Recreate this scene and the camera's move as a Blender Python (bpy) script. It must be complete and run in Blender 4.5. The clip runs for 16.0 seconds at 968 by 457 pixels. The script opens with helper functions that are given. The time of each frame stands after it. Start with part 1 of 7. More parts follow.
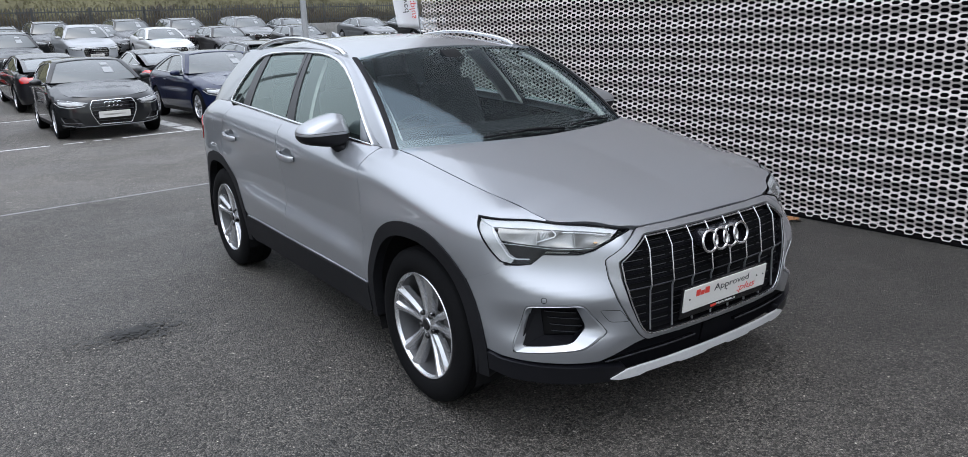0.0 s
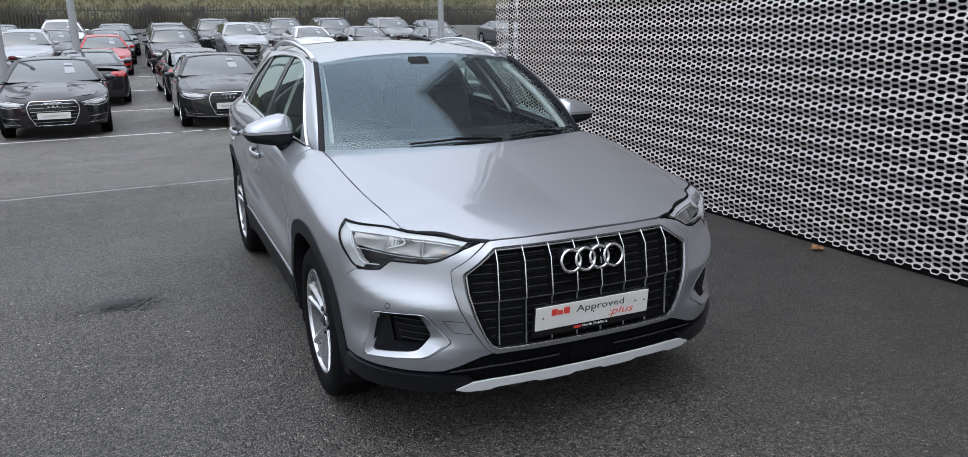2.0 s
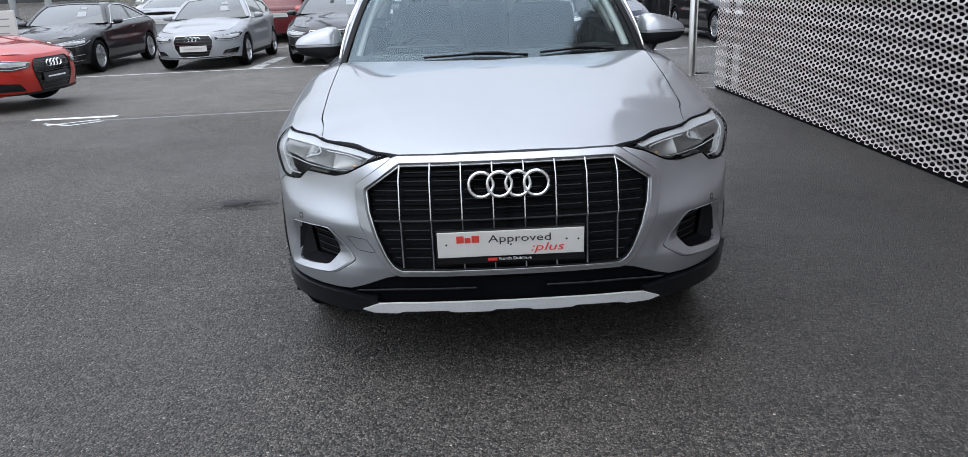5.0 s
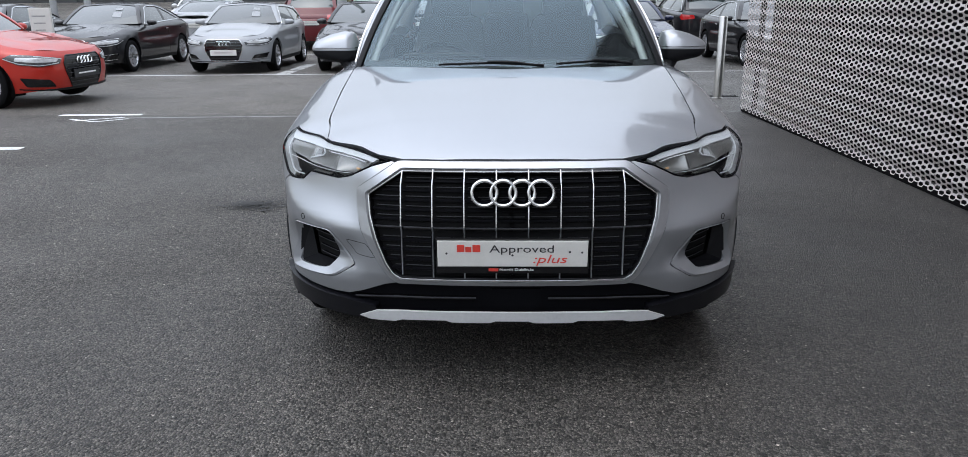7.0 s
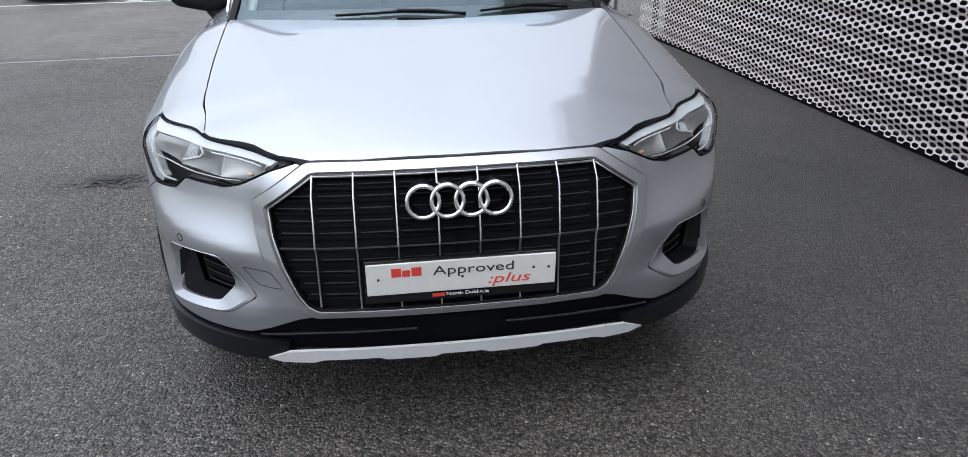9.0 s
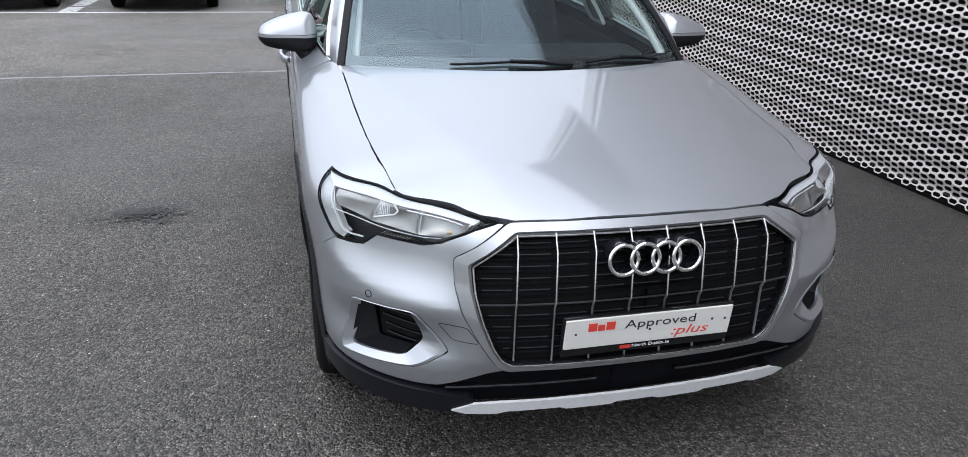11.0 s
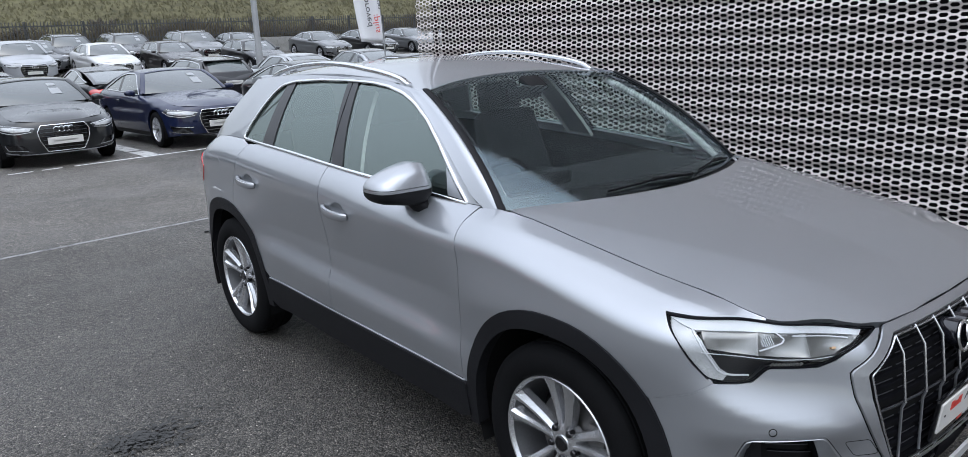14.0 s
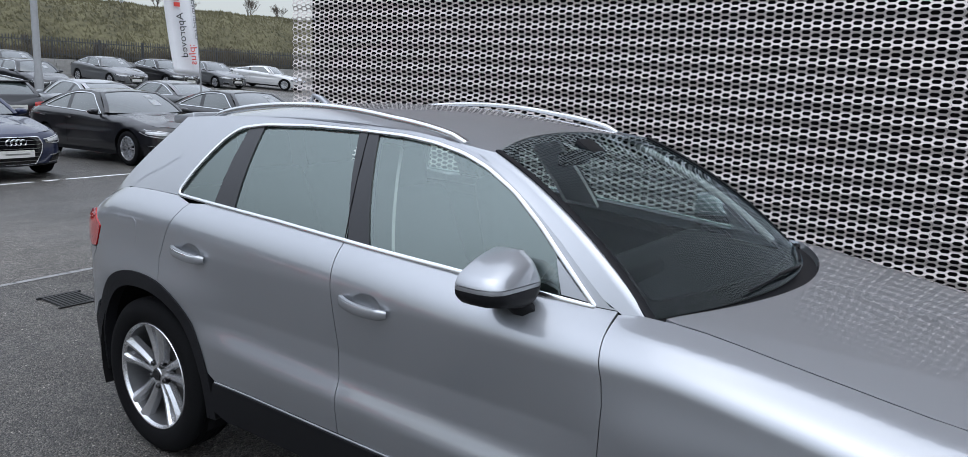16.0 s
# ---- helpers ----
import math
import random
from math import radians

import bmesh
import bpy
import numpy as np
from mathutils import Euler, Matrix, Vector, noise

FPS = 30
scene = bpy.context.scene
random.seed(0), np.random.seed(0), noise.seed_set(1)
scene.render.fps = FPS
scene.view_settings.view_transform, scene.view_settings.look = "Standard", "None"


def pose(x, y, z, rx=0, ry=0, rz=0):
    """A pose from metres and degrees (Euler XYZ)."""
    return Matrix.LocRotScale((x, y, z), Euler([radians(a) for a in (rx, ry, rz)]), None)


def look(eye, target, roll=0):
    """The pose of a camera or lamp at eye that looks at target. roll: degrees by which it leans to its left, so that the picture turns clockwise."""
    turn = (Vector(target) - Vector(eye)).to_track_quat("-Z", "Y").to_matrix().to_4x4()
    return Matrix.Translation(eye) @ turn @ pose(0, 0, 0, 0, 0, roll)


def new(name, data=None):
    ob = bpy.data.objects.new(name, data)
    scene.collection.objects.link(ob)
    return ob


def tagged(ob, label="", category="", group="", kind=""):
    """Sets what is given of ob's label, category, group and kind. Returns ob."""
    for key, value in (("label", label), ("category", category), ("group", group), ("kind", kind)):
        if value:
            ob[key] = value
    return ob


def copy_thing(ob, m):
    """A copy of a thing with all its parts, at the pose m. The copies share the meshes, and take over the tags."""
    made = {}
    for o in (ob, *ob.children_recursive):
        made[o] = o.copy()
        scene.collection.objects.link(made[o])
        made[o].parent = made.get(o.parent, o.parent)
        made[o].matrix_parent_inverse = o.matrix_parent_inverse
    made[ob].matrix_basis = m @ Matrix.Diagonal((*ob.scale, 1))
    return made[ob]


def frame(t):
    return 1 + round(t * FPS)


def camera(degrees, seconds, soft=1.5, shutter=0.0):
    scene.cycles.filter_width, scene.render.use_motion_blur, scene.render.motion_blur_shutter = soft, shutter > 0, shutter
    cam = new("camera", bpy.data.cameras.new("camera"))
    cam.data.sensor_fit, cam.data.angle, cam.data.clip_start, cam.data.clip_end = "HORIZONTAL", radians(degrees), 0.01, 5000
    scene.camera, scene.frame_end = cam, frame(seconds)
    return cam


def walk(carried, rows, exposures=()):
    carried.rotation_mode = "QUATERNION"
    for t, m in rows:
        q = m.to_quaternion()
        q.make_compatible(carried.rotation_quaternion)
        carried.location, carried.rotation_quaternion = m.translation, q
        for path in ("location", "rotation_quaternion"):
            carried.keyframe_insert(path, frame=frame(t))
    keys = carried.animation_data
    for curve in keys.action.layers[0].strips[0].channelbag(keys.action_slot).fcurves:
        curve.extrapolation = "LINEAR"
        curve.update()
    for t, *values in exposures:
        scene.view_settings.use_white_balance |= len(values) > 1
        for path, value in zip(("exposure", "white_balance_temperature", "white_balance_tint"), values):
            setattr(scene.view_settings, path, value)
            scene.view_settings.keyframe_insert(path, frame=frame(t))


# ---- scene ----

from mathutils.geometry import delaunay_2d_cdt

# ---------------------------------------------------------------- camera
cam = camera(64.7, 16.0, soft=0.6)
# seconds, eye x y z, yaw (left from +y), pitch (up), roll
ROWS = [
    (0.0, -2.499, -2.772, 1.662, -35.19, -15.20, -2.09),
    (0.5, -2.298, -2.910, 1.648, -34.23, -15.16, -0.81),
    (1.0, -2.045, -3.046, 1.671, -32.59, -14.17, 0.61),
    (1.5, -1.786, -3.225, 1.661, -27.32, -14.12, 0.75),
    (2.0, -1.564, -3.363, 1.665, -24.18, -14.67, -0.84),
    (2.5, -1.293, -3.403, 1.641, -21.76, -14.95, 0.72),
    (3.0, -1.035, -3.440, 1.654, -18.55, -15.18, -0.54),
    (3.5, -0.737, -3.585, 1.644, -13.87, -15.43, -0.28),
    (4.0, -0.467, -3.619, 1.614, -9.77, -17.05, 0.61),
    (4.5, -0.240, -3.548, 1.589, -3.37, -18.23, -0.80),
    (4.7, -0.149, -3.509, 1.547, -0.68, -18.64, -2.77),
    (6.8, -0.048, -3.426, 1.369, 0.44, -16.45, -0.61),
    (7.0, -0.043, -3.427, 1.445, 1.26, -17.30, -0.36),
    (7.5, -0.079, -3.299, 1.549, 0.99, -18.72, -2.23),
    (8.0, -0.120, -3.003, 1.499, -4.65, -19.89, 2.61),
    (8.2, -0.106, -2.865, 1.484, -4.47, -21.67, 0.87),
    (10.3, -0.624, -2.750, 1.619, -12.12, -23.94, 1.57),
    (10.5, -0.714, -2.737, 1.624, -12.62, -23.28, 2.03),
    (11.0, -0.981, -2.664, 1.664, -15.36, -22.50, 2.03),
    (11.5, -1.263, -2.620, 1.666, -19.86, -19.70, 3.23),
    (12.0, -1.603, -2.586, 1.678, -26.62, -19.14, -1.02),
    (12.5, -1.871, -2.414, 1.655, -28.79, -16.61, -1.06),
    (13.0, -2.126, -2.200, 1.672, -30.49, -16.46, -1.79),
    (13.5, -2.360, -1.948, 1.681, -35.88, -14.91, -1.13),
    (14.0, -2.532, -1.660, 1.725, -39.17, -14.48, -2.39),
    (14.5, -2.575, -1.285, 1.719, -41.48, -12.07, -1.70),
    (15.0, -2.615, -0.968, 1.728, -44.02, -11.36, 0.80),
    (15.5, -2.704, -0.663, 1.757, -51.53, -10.61, -1.13),
    (16.0, -2.714, -0.369, 1.723, -55.04, -11.00, 2.39),
]
walk(cam, [(t, pose(x, y, z, 90 + pitch, 0, yaw) @ pose(0, 0, 0, 0, 0, roll)) for t, x, y, z, yaw, pitch, roll in ROWS],
     exposures=[(0.0, 1.69, 6400, 9), (2.0, 1.59, 6400, 9), (4.5, 1.67, 6400, 9), (7.0, 1.60, 6400, 9), (8.0, 1.72, 6400, 9), (10.5, 1.93, 6500, 9), (12.5, 1.83, 6370, 9), (14.0, 1.61, 6320, 9), (16.0, 1.46, 6300, 9)])

# ---------------------------------------------------------------- sky and sun (overcast)
world = bpy.data.worlds.new("overcast_sky")
scene.world = world
world.use_nodes = True
wn, wl = world.node_tree.nodes, world.node_tree.links
sky = wn.new("ShaderNodeTexSky")
sky.sky_type = "NISHITA"
sky.sun_disc = False
sky.sun_elevation, sky.sun_rotation = radians(72), radians(220)
sky.air_density, sky.dust_density, sky.ozone_density = 1.0, 0.5, 1.0
grey = wn.new("ShaderNodeHueSaturation")
grey.inputs["Saturation"].default_value = 0.30
wl.new(sky.outputs[0], grey.inputs["Color"])
way, updown, fade, dim = (wn.new(k) for k in ("ShaderNodeTexCoord", "ShaderNodeSeparateXYZ", "ShaderNodeMapRange", "ShaderNodeMix"))
wl.new(way.outputs["Generated"], updown.inputs[0])
wl.new(updown.outputs[2], fade.inputs[0])
fade.interpolation_type = "SMOOTHSTEP"
fade.inputs[1].default_value, fade.inputs[2].default_value, fade.inputs[3].default_value, fade.inputs[4].default_value = 0.0, 0.90, 0.25, 1.42
dim.data_type, dim.blend_type = "RGBA", "MULTIPLY"
dim.inputs[0].default_value = 1
wl.new(grey.outputs[0], dim.inputs[6])
wl.new(fade.outputs[0], dim.inputs[7])
wl.new(dim.outputs[2], wn["Background"].inputs["Color"])
wn["Background"].inputs["Strength"].default_value = 0.15
sun = new("sun", bpy.data.lights.new("sun", "SUN"))
sun.data.energy, sun.data.angle, sun.data.color = 0.10, radians(60), (1.0, 0.97, 0.93)
sun.matrix_basis = look((-2.1, -2.5, 10), (0, 0, 0))

# ---------------------------------------------------------------- materials
def nodes_of(mat):
    return mat.node_tree.nodes, mat.node_tree.links, mat.node_tree.nodes["Principled BSDF"]


def plain(name, color, rough=0.5, metal=0.0, coat=0.0, scale=0.0, amount=0.12, bump=0.0, bscale=200.0, spec=0.5):
    """A principled material with mottling at two scales and a fine bump."""
    mat = bpy.data.materials.new(name)
    mat.use_nodes = True
    n, l, b = nodes_of(mat)
    b.inputs["Base Color"].default_value = (*color, 1)
    b.inputs["Roughness"].default_value = rough
    b.inputs["Metallic"].default_value = metal
    b.inputs["Coat Weight"].default_value = coat
    b.inputs["Coat Roughness"].default_value = 0.02
    b.inputs["Coat IOR"].default_value = 1.7
    b.inputs["Specular IOR Level"].default_value = spec
    co = n.new("ShaderNodeTexCoord")
    if scale:
        a, c = n.new("ShaderNodeTexNoise"), n.new("ShaderNodeTexNoise")
        a.inputs["Scale"].default_value, c.inputs["Scale"].default_value = scale, scale * 14
        a.inputs["Detail"].default_value = c.inputs["Detail"].default_value = 4
        l.new(co.outputs["Object"], a.inputs["Vector"])
        l.new(co.outputs["Object"], c.inputs["Vector"])
        add = n.new("ShaderNodeMath")
        add.operation = "ADD"
        l.new(a.outputs[0], add.inputs[0])
        l.new(c.outputs[0], add.inputs[1])
        r = n.new("ShaderNodeMapRange")
        r.inputs[1].default_value, r.inputs[2].default_value = 0.6, 1.4
        r.inputs[3].default_value, r.inputs[4].default_value = 1 - amount, 1 + amount
        l.new(add.outputs[0], r.inputs[0])
        m = n.new("ShaderNodeMix")
        m.data_type, m.blend_type = "RGBA", "MULTIPLY"
        m.inputs[0].default_value = 1
        m.inputs[6].default_value = (*color, 1)
        l.new(r.outputs[0], m.inputs[7])
        l.new(m.outputs[2], b.inputs["Base Color"])
    if bump:
        t, u = n.new("ShaderNodeTexNoise"), n.new("ShaderNodeBump")
        t.inputs["Scale"].default_value = bscale
        t.inputs["Detail"].default_value = 3
        u.inputs["Strength"].default_value = bump
        u.inputs["Distance"].default_value = 0.002
        l.new(co.outputs["Object"], t.inputs["Vector"])
        l.new(t.outputs[0], u.inputs["Height"])
        l.new(u.outputs[0], b.inputs["Normal"])
    return mat


def car_paint(name, color, metal=0.75, rough=0.32, flake=0.25, by_object=False):
    """Metallic lacquer: flaked base under a clear coat."""
    mat = plain(name, color, rough, metal, 1.0)
    n, l, b = nodes_of(mat)
    co, v = n.new("ShaderNodeTexCoord"), n.new("ShaderNodeTexVoronoi")
    v.inputs["Scale"].default_value = 900
    l.new(co.outputs["Object"], v.inputs["Vector"])
    r = n.new("ShaderNodeMapRange")
    r.inputs[3].default_value, r.inputs[4].default_value = rough - 0.5 * flake * rough, rough + flake * rough
    sep = n.new("ShaderNodeSeparateColor")
    l.new(v.outputs["Color"], sep.inputs[0])
    l.new(sep.outputs[0], r.inputs[0])
    l.new(r.outputs[0], b.inputs["Roughness"])
    if by_object:
        oi = n.new("ShaderNodeObjectInfo")
        l.new(oi.outputs["Color"], b.inputs["Base Color"])
    return mat


def glass(name, tint, rough=0.0, ior=1.5, shine=(0.95, 0.97, 1.0)):
    """Thin glazing: mirror gloss over a tinted see-through layer."""
    mat = bpy.data.materials.new(name)
    mat.use_nodes = True
    n, l, b = nodes_of(mat)
    n.remove(b)
    tr, gl, lw, po, fr, mx = (n.new(k) for k in ("ShaderNodeBsdfTransparent", "ShaderNodeBsdfGlossy", "ShaderNodeLayerWeight", "ShaderNodeMath", "ShaderNodeMapRange", "ShaderNodeMixShader"))
    tr.inputs["Color"].default_value = (*tint, 1)
    gl.inputs["Roughness"].default_value = rough
    gl.inputs["Color"].default_value = (*shine, 1)
    # gloss rises with the angle alike from inside and outside
    lw.inputs["Blend"].default_value = 0.5
    po.operation = "POWER"
    po.inputs[1].default_value = 5.0
    fr.inputs[3].default_value, fr.inputs[4].default_value = ((ior - 1) / (ior + 1)) ** 2, 1.0
    l.new(lw.outputs["Facing"], po.inputs[0])
    l.new(po.outputs[0], fr.inputs[0])
    l.new(fr.outputs[0], mx.inputs[0])
    l.new(tr.outputs[0], mx.inputs[1])
    l.new(gl.outputs[0], mx.inputs[2])
    l.new(mx.outputs[0], n["Material Output"].inputs["Surface"])
    return mat


def asphalt_material():
    mat = plain("asphalt", (0.05, 0.05, 0.052), 0.62, spec=0.5)
    n, l, b = nodes_of(mat)
    co = n.new("ShaderNodeTexCoord")

    def noise_at(scale, detail=4, rough=0.6):
        t = n.new("ShaderNodeTexNoise")
        t.inputs["Scale"].default_value, t.inputs["Detail"].default_value, t.inputs["Roughness"].default_value = scale, detail, rough
        l.new(co.outputs["Object"], t.inputs["Vector"])
        return t.outputs[0]

    def ramp(value, a, c, lo, hi):
        r = n.new("ShaderNodeMapRange")
        for k, v in enumerate((a, c, lo, hi)):
            r.inputs[k + 1].default_value = v
        l.new(value, r.inputs[0])
        return r.outputs[0]

    def times(p, q):
        m = n.new("ShaderNodeMath")
        m.operation = "MULTIPLY"
        l.new(p, m.inputs[0])
        l.new(q, m.inputs[1])
        return m.outputs[0]

    v = n.new("ShaderNodeTexVoronoi")
    v.inputs["Scale"].default_value = 110
    l.new(co.outputs["Object"], v.inputs["Vector"])
    sep = n.new("ShaderNodeSeparateColor")
    l.new(v.outputs["Color"], sep.inputs[0])
    gap = n.new("ShaderNodeTexVoronoi")
    gap.feature = "DISTANCE_TO_EDGE"
    gap.inputs["Scale"].default_value = 110
    l.new(co.outputs["Object"], gap.inputs["Vector"])
    stones = times(ramp(sep.outputs[0], 0.0, 1.0, 0.15, 2.2), ramp(gap.outputs["Distance"], 0.0, 0.14, 0.10, 1.30))
    # a few pale chips, and crumbled dark spots
    chip = n.new("ShaderNodeMapRange")
    chip.inputs[1].default_value, chip.inputs[2].default_value, chip.inputs[3].default_value, chip.inputs[4].default_value = 0.985, 0.995, 1.0, 3.2
    l.new(sep.outputs[1], chip.inputs[0])
    stones = times(times(stones, chip.outputs[0]), ramp(noise_at(17.0, 2), 0.63, 0.72, 1.0, 0.35))
    stones = times(stones, ramp(noise_at(42.0, 3), 0.35, 0.65, 0.68, 1.32))
    tone = times(times(stones, ramp(noise_at(0.35, 5), 0.3, 0.7, 0.78, 1.22)), ramp(noise_at(3.0), 0.3, 0.7, 0.88, 1.12))
    # damp, dirty strip below the screen wall, also darkened for the wall's shade, with a ragged edge
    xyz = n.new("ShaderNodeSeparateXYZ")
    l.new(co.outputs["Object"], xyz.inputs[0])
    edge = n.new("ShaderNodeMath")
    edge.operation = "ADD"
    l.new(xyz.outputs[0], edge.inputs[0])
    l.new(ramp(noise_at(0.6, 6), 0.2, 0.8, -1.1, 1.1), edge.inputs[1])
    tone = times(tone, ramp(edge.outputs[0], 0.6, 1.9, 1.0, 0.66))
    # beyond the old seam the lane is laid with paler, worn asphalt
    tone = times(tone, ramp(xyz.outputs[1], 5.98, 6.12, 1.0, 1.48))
    # paler towards the seam: the sheen of flat viewing angles put into the colour
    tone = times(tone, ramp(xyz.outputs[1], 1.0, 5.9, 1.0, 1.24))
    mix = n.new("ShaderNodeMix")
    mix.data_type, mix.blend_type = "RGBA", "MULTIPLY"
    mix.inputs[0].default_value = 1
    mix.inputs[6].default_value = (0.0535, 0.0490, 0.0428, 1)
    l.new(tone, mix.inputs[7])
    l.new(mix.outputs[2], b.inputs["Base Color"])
    l.new(times(ramp(noise_at(0.5, 5), 0.35, 0.65, 0.50, 0.74), ramp(edge.outputs[0], 0.6, 1.9, 1.0, 0.72)), b.inputs["Roughness"])
    bump, bump2 = n.new("ShaderNodeBump"), n.new("ShaderNodeBump")
    bump.inputs["Strength"].default_value, bump.inputs["Distance"].default_value = 0.9, 0.008
    bump.invert = True
    l.new(v.outputs["Distance"], bump.inputs["Height"])
    bump2.inputs["Strength"].default_value, bump2.inputs["Distance"].default_value = 0.7, 0.012
    l.new(noise_at(30, 3), bump2.inputs["Height"])
    l.new(bump2.outputs[0], bump.inputs["Normal"])
    l.new(bump.outputs[0], b.inputs["Normal"])
    return mat


def worn_paint(name, color, keep):
    """Road marking paint, worn through to the asphalt in flecks."""
    mat = plain(name, color, 0.6)
    n, l, b = nodes_of(mat)
    co, t, r, m = n.new("ShaderNodeTexCoord"), n.new("ShaderNodeTexNoise"), n.new("ShaderNodeMapRange"), n.new("ShaderNodeMix")
    t.inputs["Scale"].default_value, t.inputs["Detail"].default_value, t.inputs["Roughness"].default_value = 9, 8, 0.75
    l.new(co.outputs["Object"], t.inputs["Vector"])
    r.inputs[1].default_value, r.inputs[2].default_value = keep - 0.06, keep + 0.06
    l.new(t.outputs[0], r.inputs[0])
    m.data_type = "RGBA"
    m.inputs[6].default_value = (*color, 1)
    m.inputs[7].default_value = (0.04, 0.04, 0.04, 1)
    l.new(r.outputs[0], m.inputs[0])
    l.new(m.outputs[2], b.inputs["Base Color"])
    return mat


ASPHALT = asphalt_material()
LINE = worn_paint("white_line_paint", (0.66, 0.66, 0.65), 0.66)
BAND = worn_paint("worn_band_paint", (0.48, 0.48, 0.47), 0.56)
FAINT = worn_paint("faded_line_paint", (0.24, 0.24, 0.235), 0.58)
SILVER = car_paint("silver_lacquer", (0.328, 0.342, 0.365), 0.77, 0.41)
SILVER.node_tree.nodes["Principled BSDF"].inputs["Coat IOR"].default_value = 1.95
SILVER.node_tree.nodes["Principled BSDF"].inputs["Coat Roughness"].default_value = 0.008
PAINT = car_paint("car_lacquer", (0.1, 0.1, 0.1), 0.15, 0.35, by_object=True)
PAINT.node_tree.nodes["Principled BSDF"].inputs["Coat IOR"].default_value = 1.50
PAINT.node_tree.nodes["Principled BSDF"].inputs["Specular IOR Level"].default_value = 0.15
TRIM = plain("black_textured_plastic", (0.009, 0.0092, 0.0108), 0.55, spec=0.16, scale=4, bump=0.25, bscale=700)
GLOSS = plain("gloss_black_plastic", (0.006, 0.006, 0.007), 0.14, coat=0.25, scale=3, spec=0.3)
DARK = plain("dark_cavity", (0.008, 0.008, 0.0085), 0.8, spec=0.1)
SATIN = plain("satin_silver", (0.40, 0.41, 0.43), 0.30, 0.8, scale=6, amount=0.05)
SKID = plain("silver_skid_paint", (0.60, 0.605, 0.61), 0.40, 0.2, scale=5, amount=0.08, bump=0.1)
CHROME = plain("chrome", (0.85, 0.86, 0.87), 0.07, 1.0, scale=5, amount=0.04)
BRIGHT = plain("bright_aluminium_trim", (0.80, 0.81, 0.82), 0.22, 1.0, scale=5, amount=0.04)
RUBBER = plain("tyre_rubber", (0.0055, 0.0056, 0.0062), 0.75, spec=0.08, scale=8, amount=0.25, bump=0.3, bscale=150)
ALLOY = plain("silver_alloy", (0.58, 0.585, 0.60), 0.27, 0.85, scale=8, amount=0.06)
# wheel alloy again, with the shade inside the rim put into its colour
BARREL = plain("shade_darkened_alloy", (0.13, 0.132, 0.137), 0.45, 0.7, scale=8, amount=0.1)
IRON = plain("brake_disc_steel", (0.14, 0.137, 0.133), 0.45, 0.8, scale=20, amount=0.2)
SCREEN = glass("windscreen_glass", (0.72, 0.80, 0.79), 0.0, 1.92, (0.74, 0.91, 1.0))
PANE = glass("side_glass", (0.70, 0.80, 0.75), 0.0, 2.65, (0.84, 0.97, 0.93))
LENS = glass("clear_lens", (0.95, 0.965, 0.97), 0.0, 1.28)
TINTED = plain("dark_glass", (0.045, 0.056, 0.055), 0.03, coat=1.0)
TINTED.node_tree.nodes["Principled BSDF"].inputs["Coat IOR"].default_value = 1.6
SKY_GLASS = plain("windscreen_reflecting", (0.055, 0.064, 0.064), 0.03, coat=1.0)
SKY_GLASS.node_tree.nodes["Principled BSDF"].inputs["Coat IOR"].default_value = 1.62
SEATING = plain("dark_grey_seat_cloth", (0.035, 0.035, 0.038), 0.85, scale=20, amount=0.2, bump=0.4, bscale=400)
DASHING = plain("soft_dashboard_plastic", (0.013, 0.013, 0.014), 0.65, spec=0.15, scale=10, bump=0.2)
PILLAR = plain("pale_grey_headlining", (0.55, 0.55, 0.53), 0.8, scale=12, amount=0.08)
RED_LENS = plain("red_lens", (0.42, 0.012, 0.012), 0.12, coat=1.0, scale=10)
LAMP_GREY = plain("lamp_reflector", (0.24, 0.238, 0.230), 0.34, 0.75, scale=30, amount=0.15)
FLAT_BLACK = plain("satin_black_film", (0.013, 0.0132, 0.0155), 0.28, spec=0.5, scale=5)
LIP_BLACK = plain("lip_plastic", (0.006, 0.0062, 0.0082), 0.30, spec=0.3, scale=5, bump=0.1)
GRILLE_BLACK = plain("grille_black", (0.0045, 0.0046, 0.0060), 0.55, spec=0.05, scale=6)
BADGE_BLACK = plain("badge_black", (0.009, 0.0092, 0.012), 0.12, coat=0.35, scale=4)
SLAT_EDGE = plain("grey_slat_edge", (0.062, 0.064, 0.072), 0.35, 0.4, scale=9, amount=0.1)
LAMP_DARK = plain("lamp_housing", (0.012, 0.012, 0.0135), 0.3, spec=0.35, scale=8)
GLOW = plain("white_light_guide", (0.46, 0.47, 0.485), 0.3, coat=0.3, scale=12, amount=0.06)
LAMP_CLEAR = plain("clear_lamp_cover", (0.36, 0.365, 0.37), 0.25, 0.2, coat=0.4, scale=14, amount=0.3)
LAMP_BRIGHT = plain("bright_lamp_cell", (0.60, 0.61, 0.62), 0.22, 0.35, coat=0.5, scale=22, amount=0.35)
LAMP_BLACK = plain("parked_lamp_housing", (0.05, 0.052, 0.055), 0.15, coat=0.8, scale=14, amount=0.3)
AMBER = plain("amber_lens", (0.55, 0.33, 0.17), 0.3, scale=20)
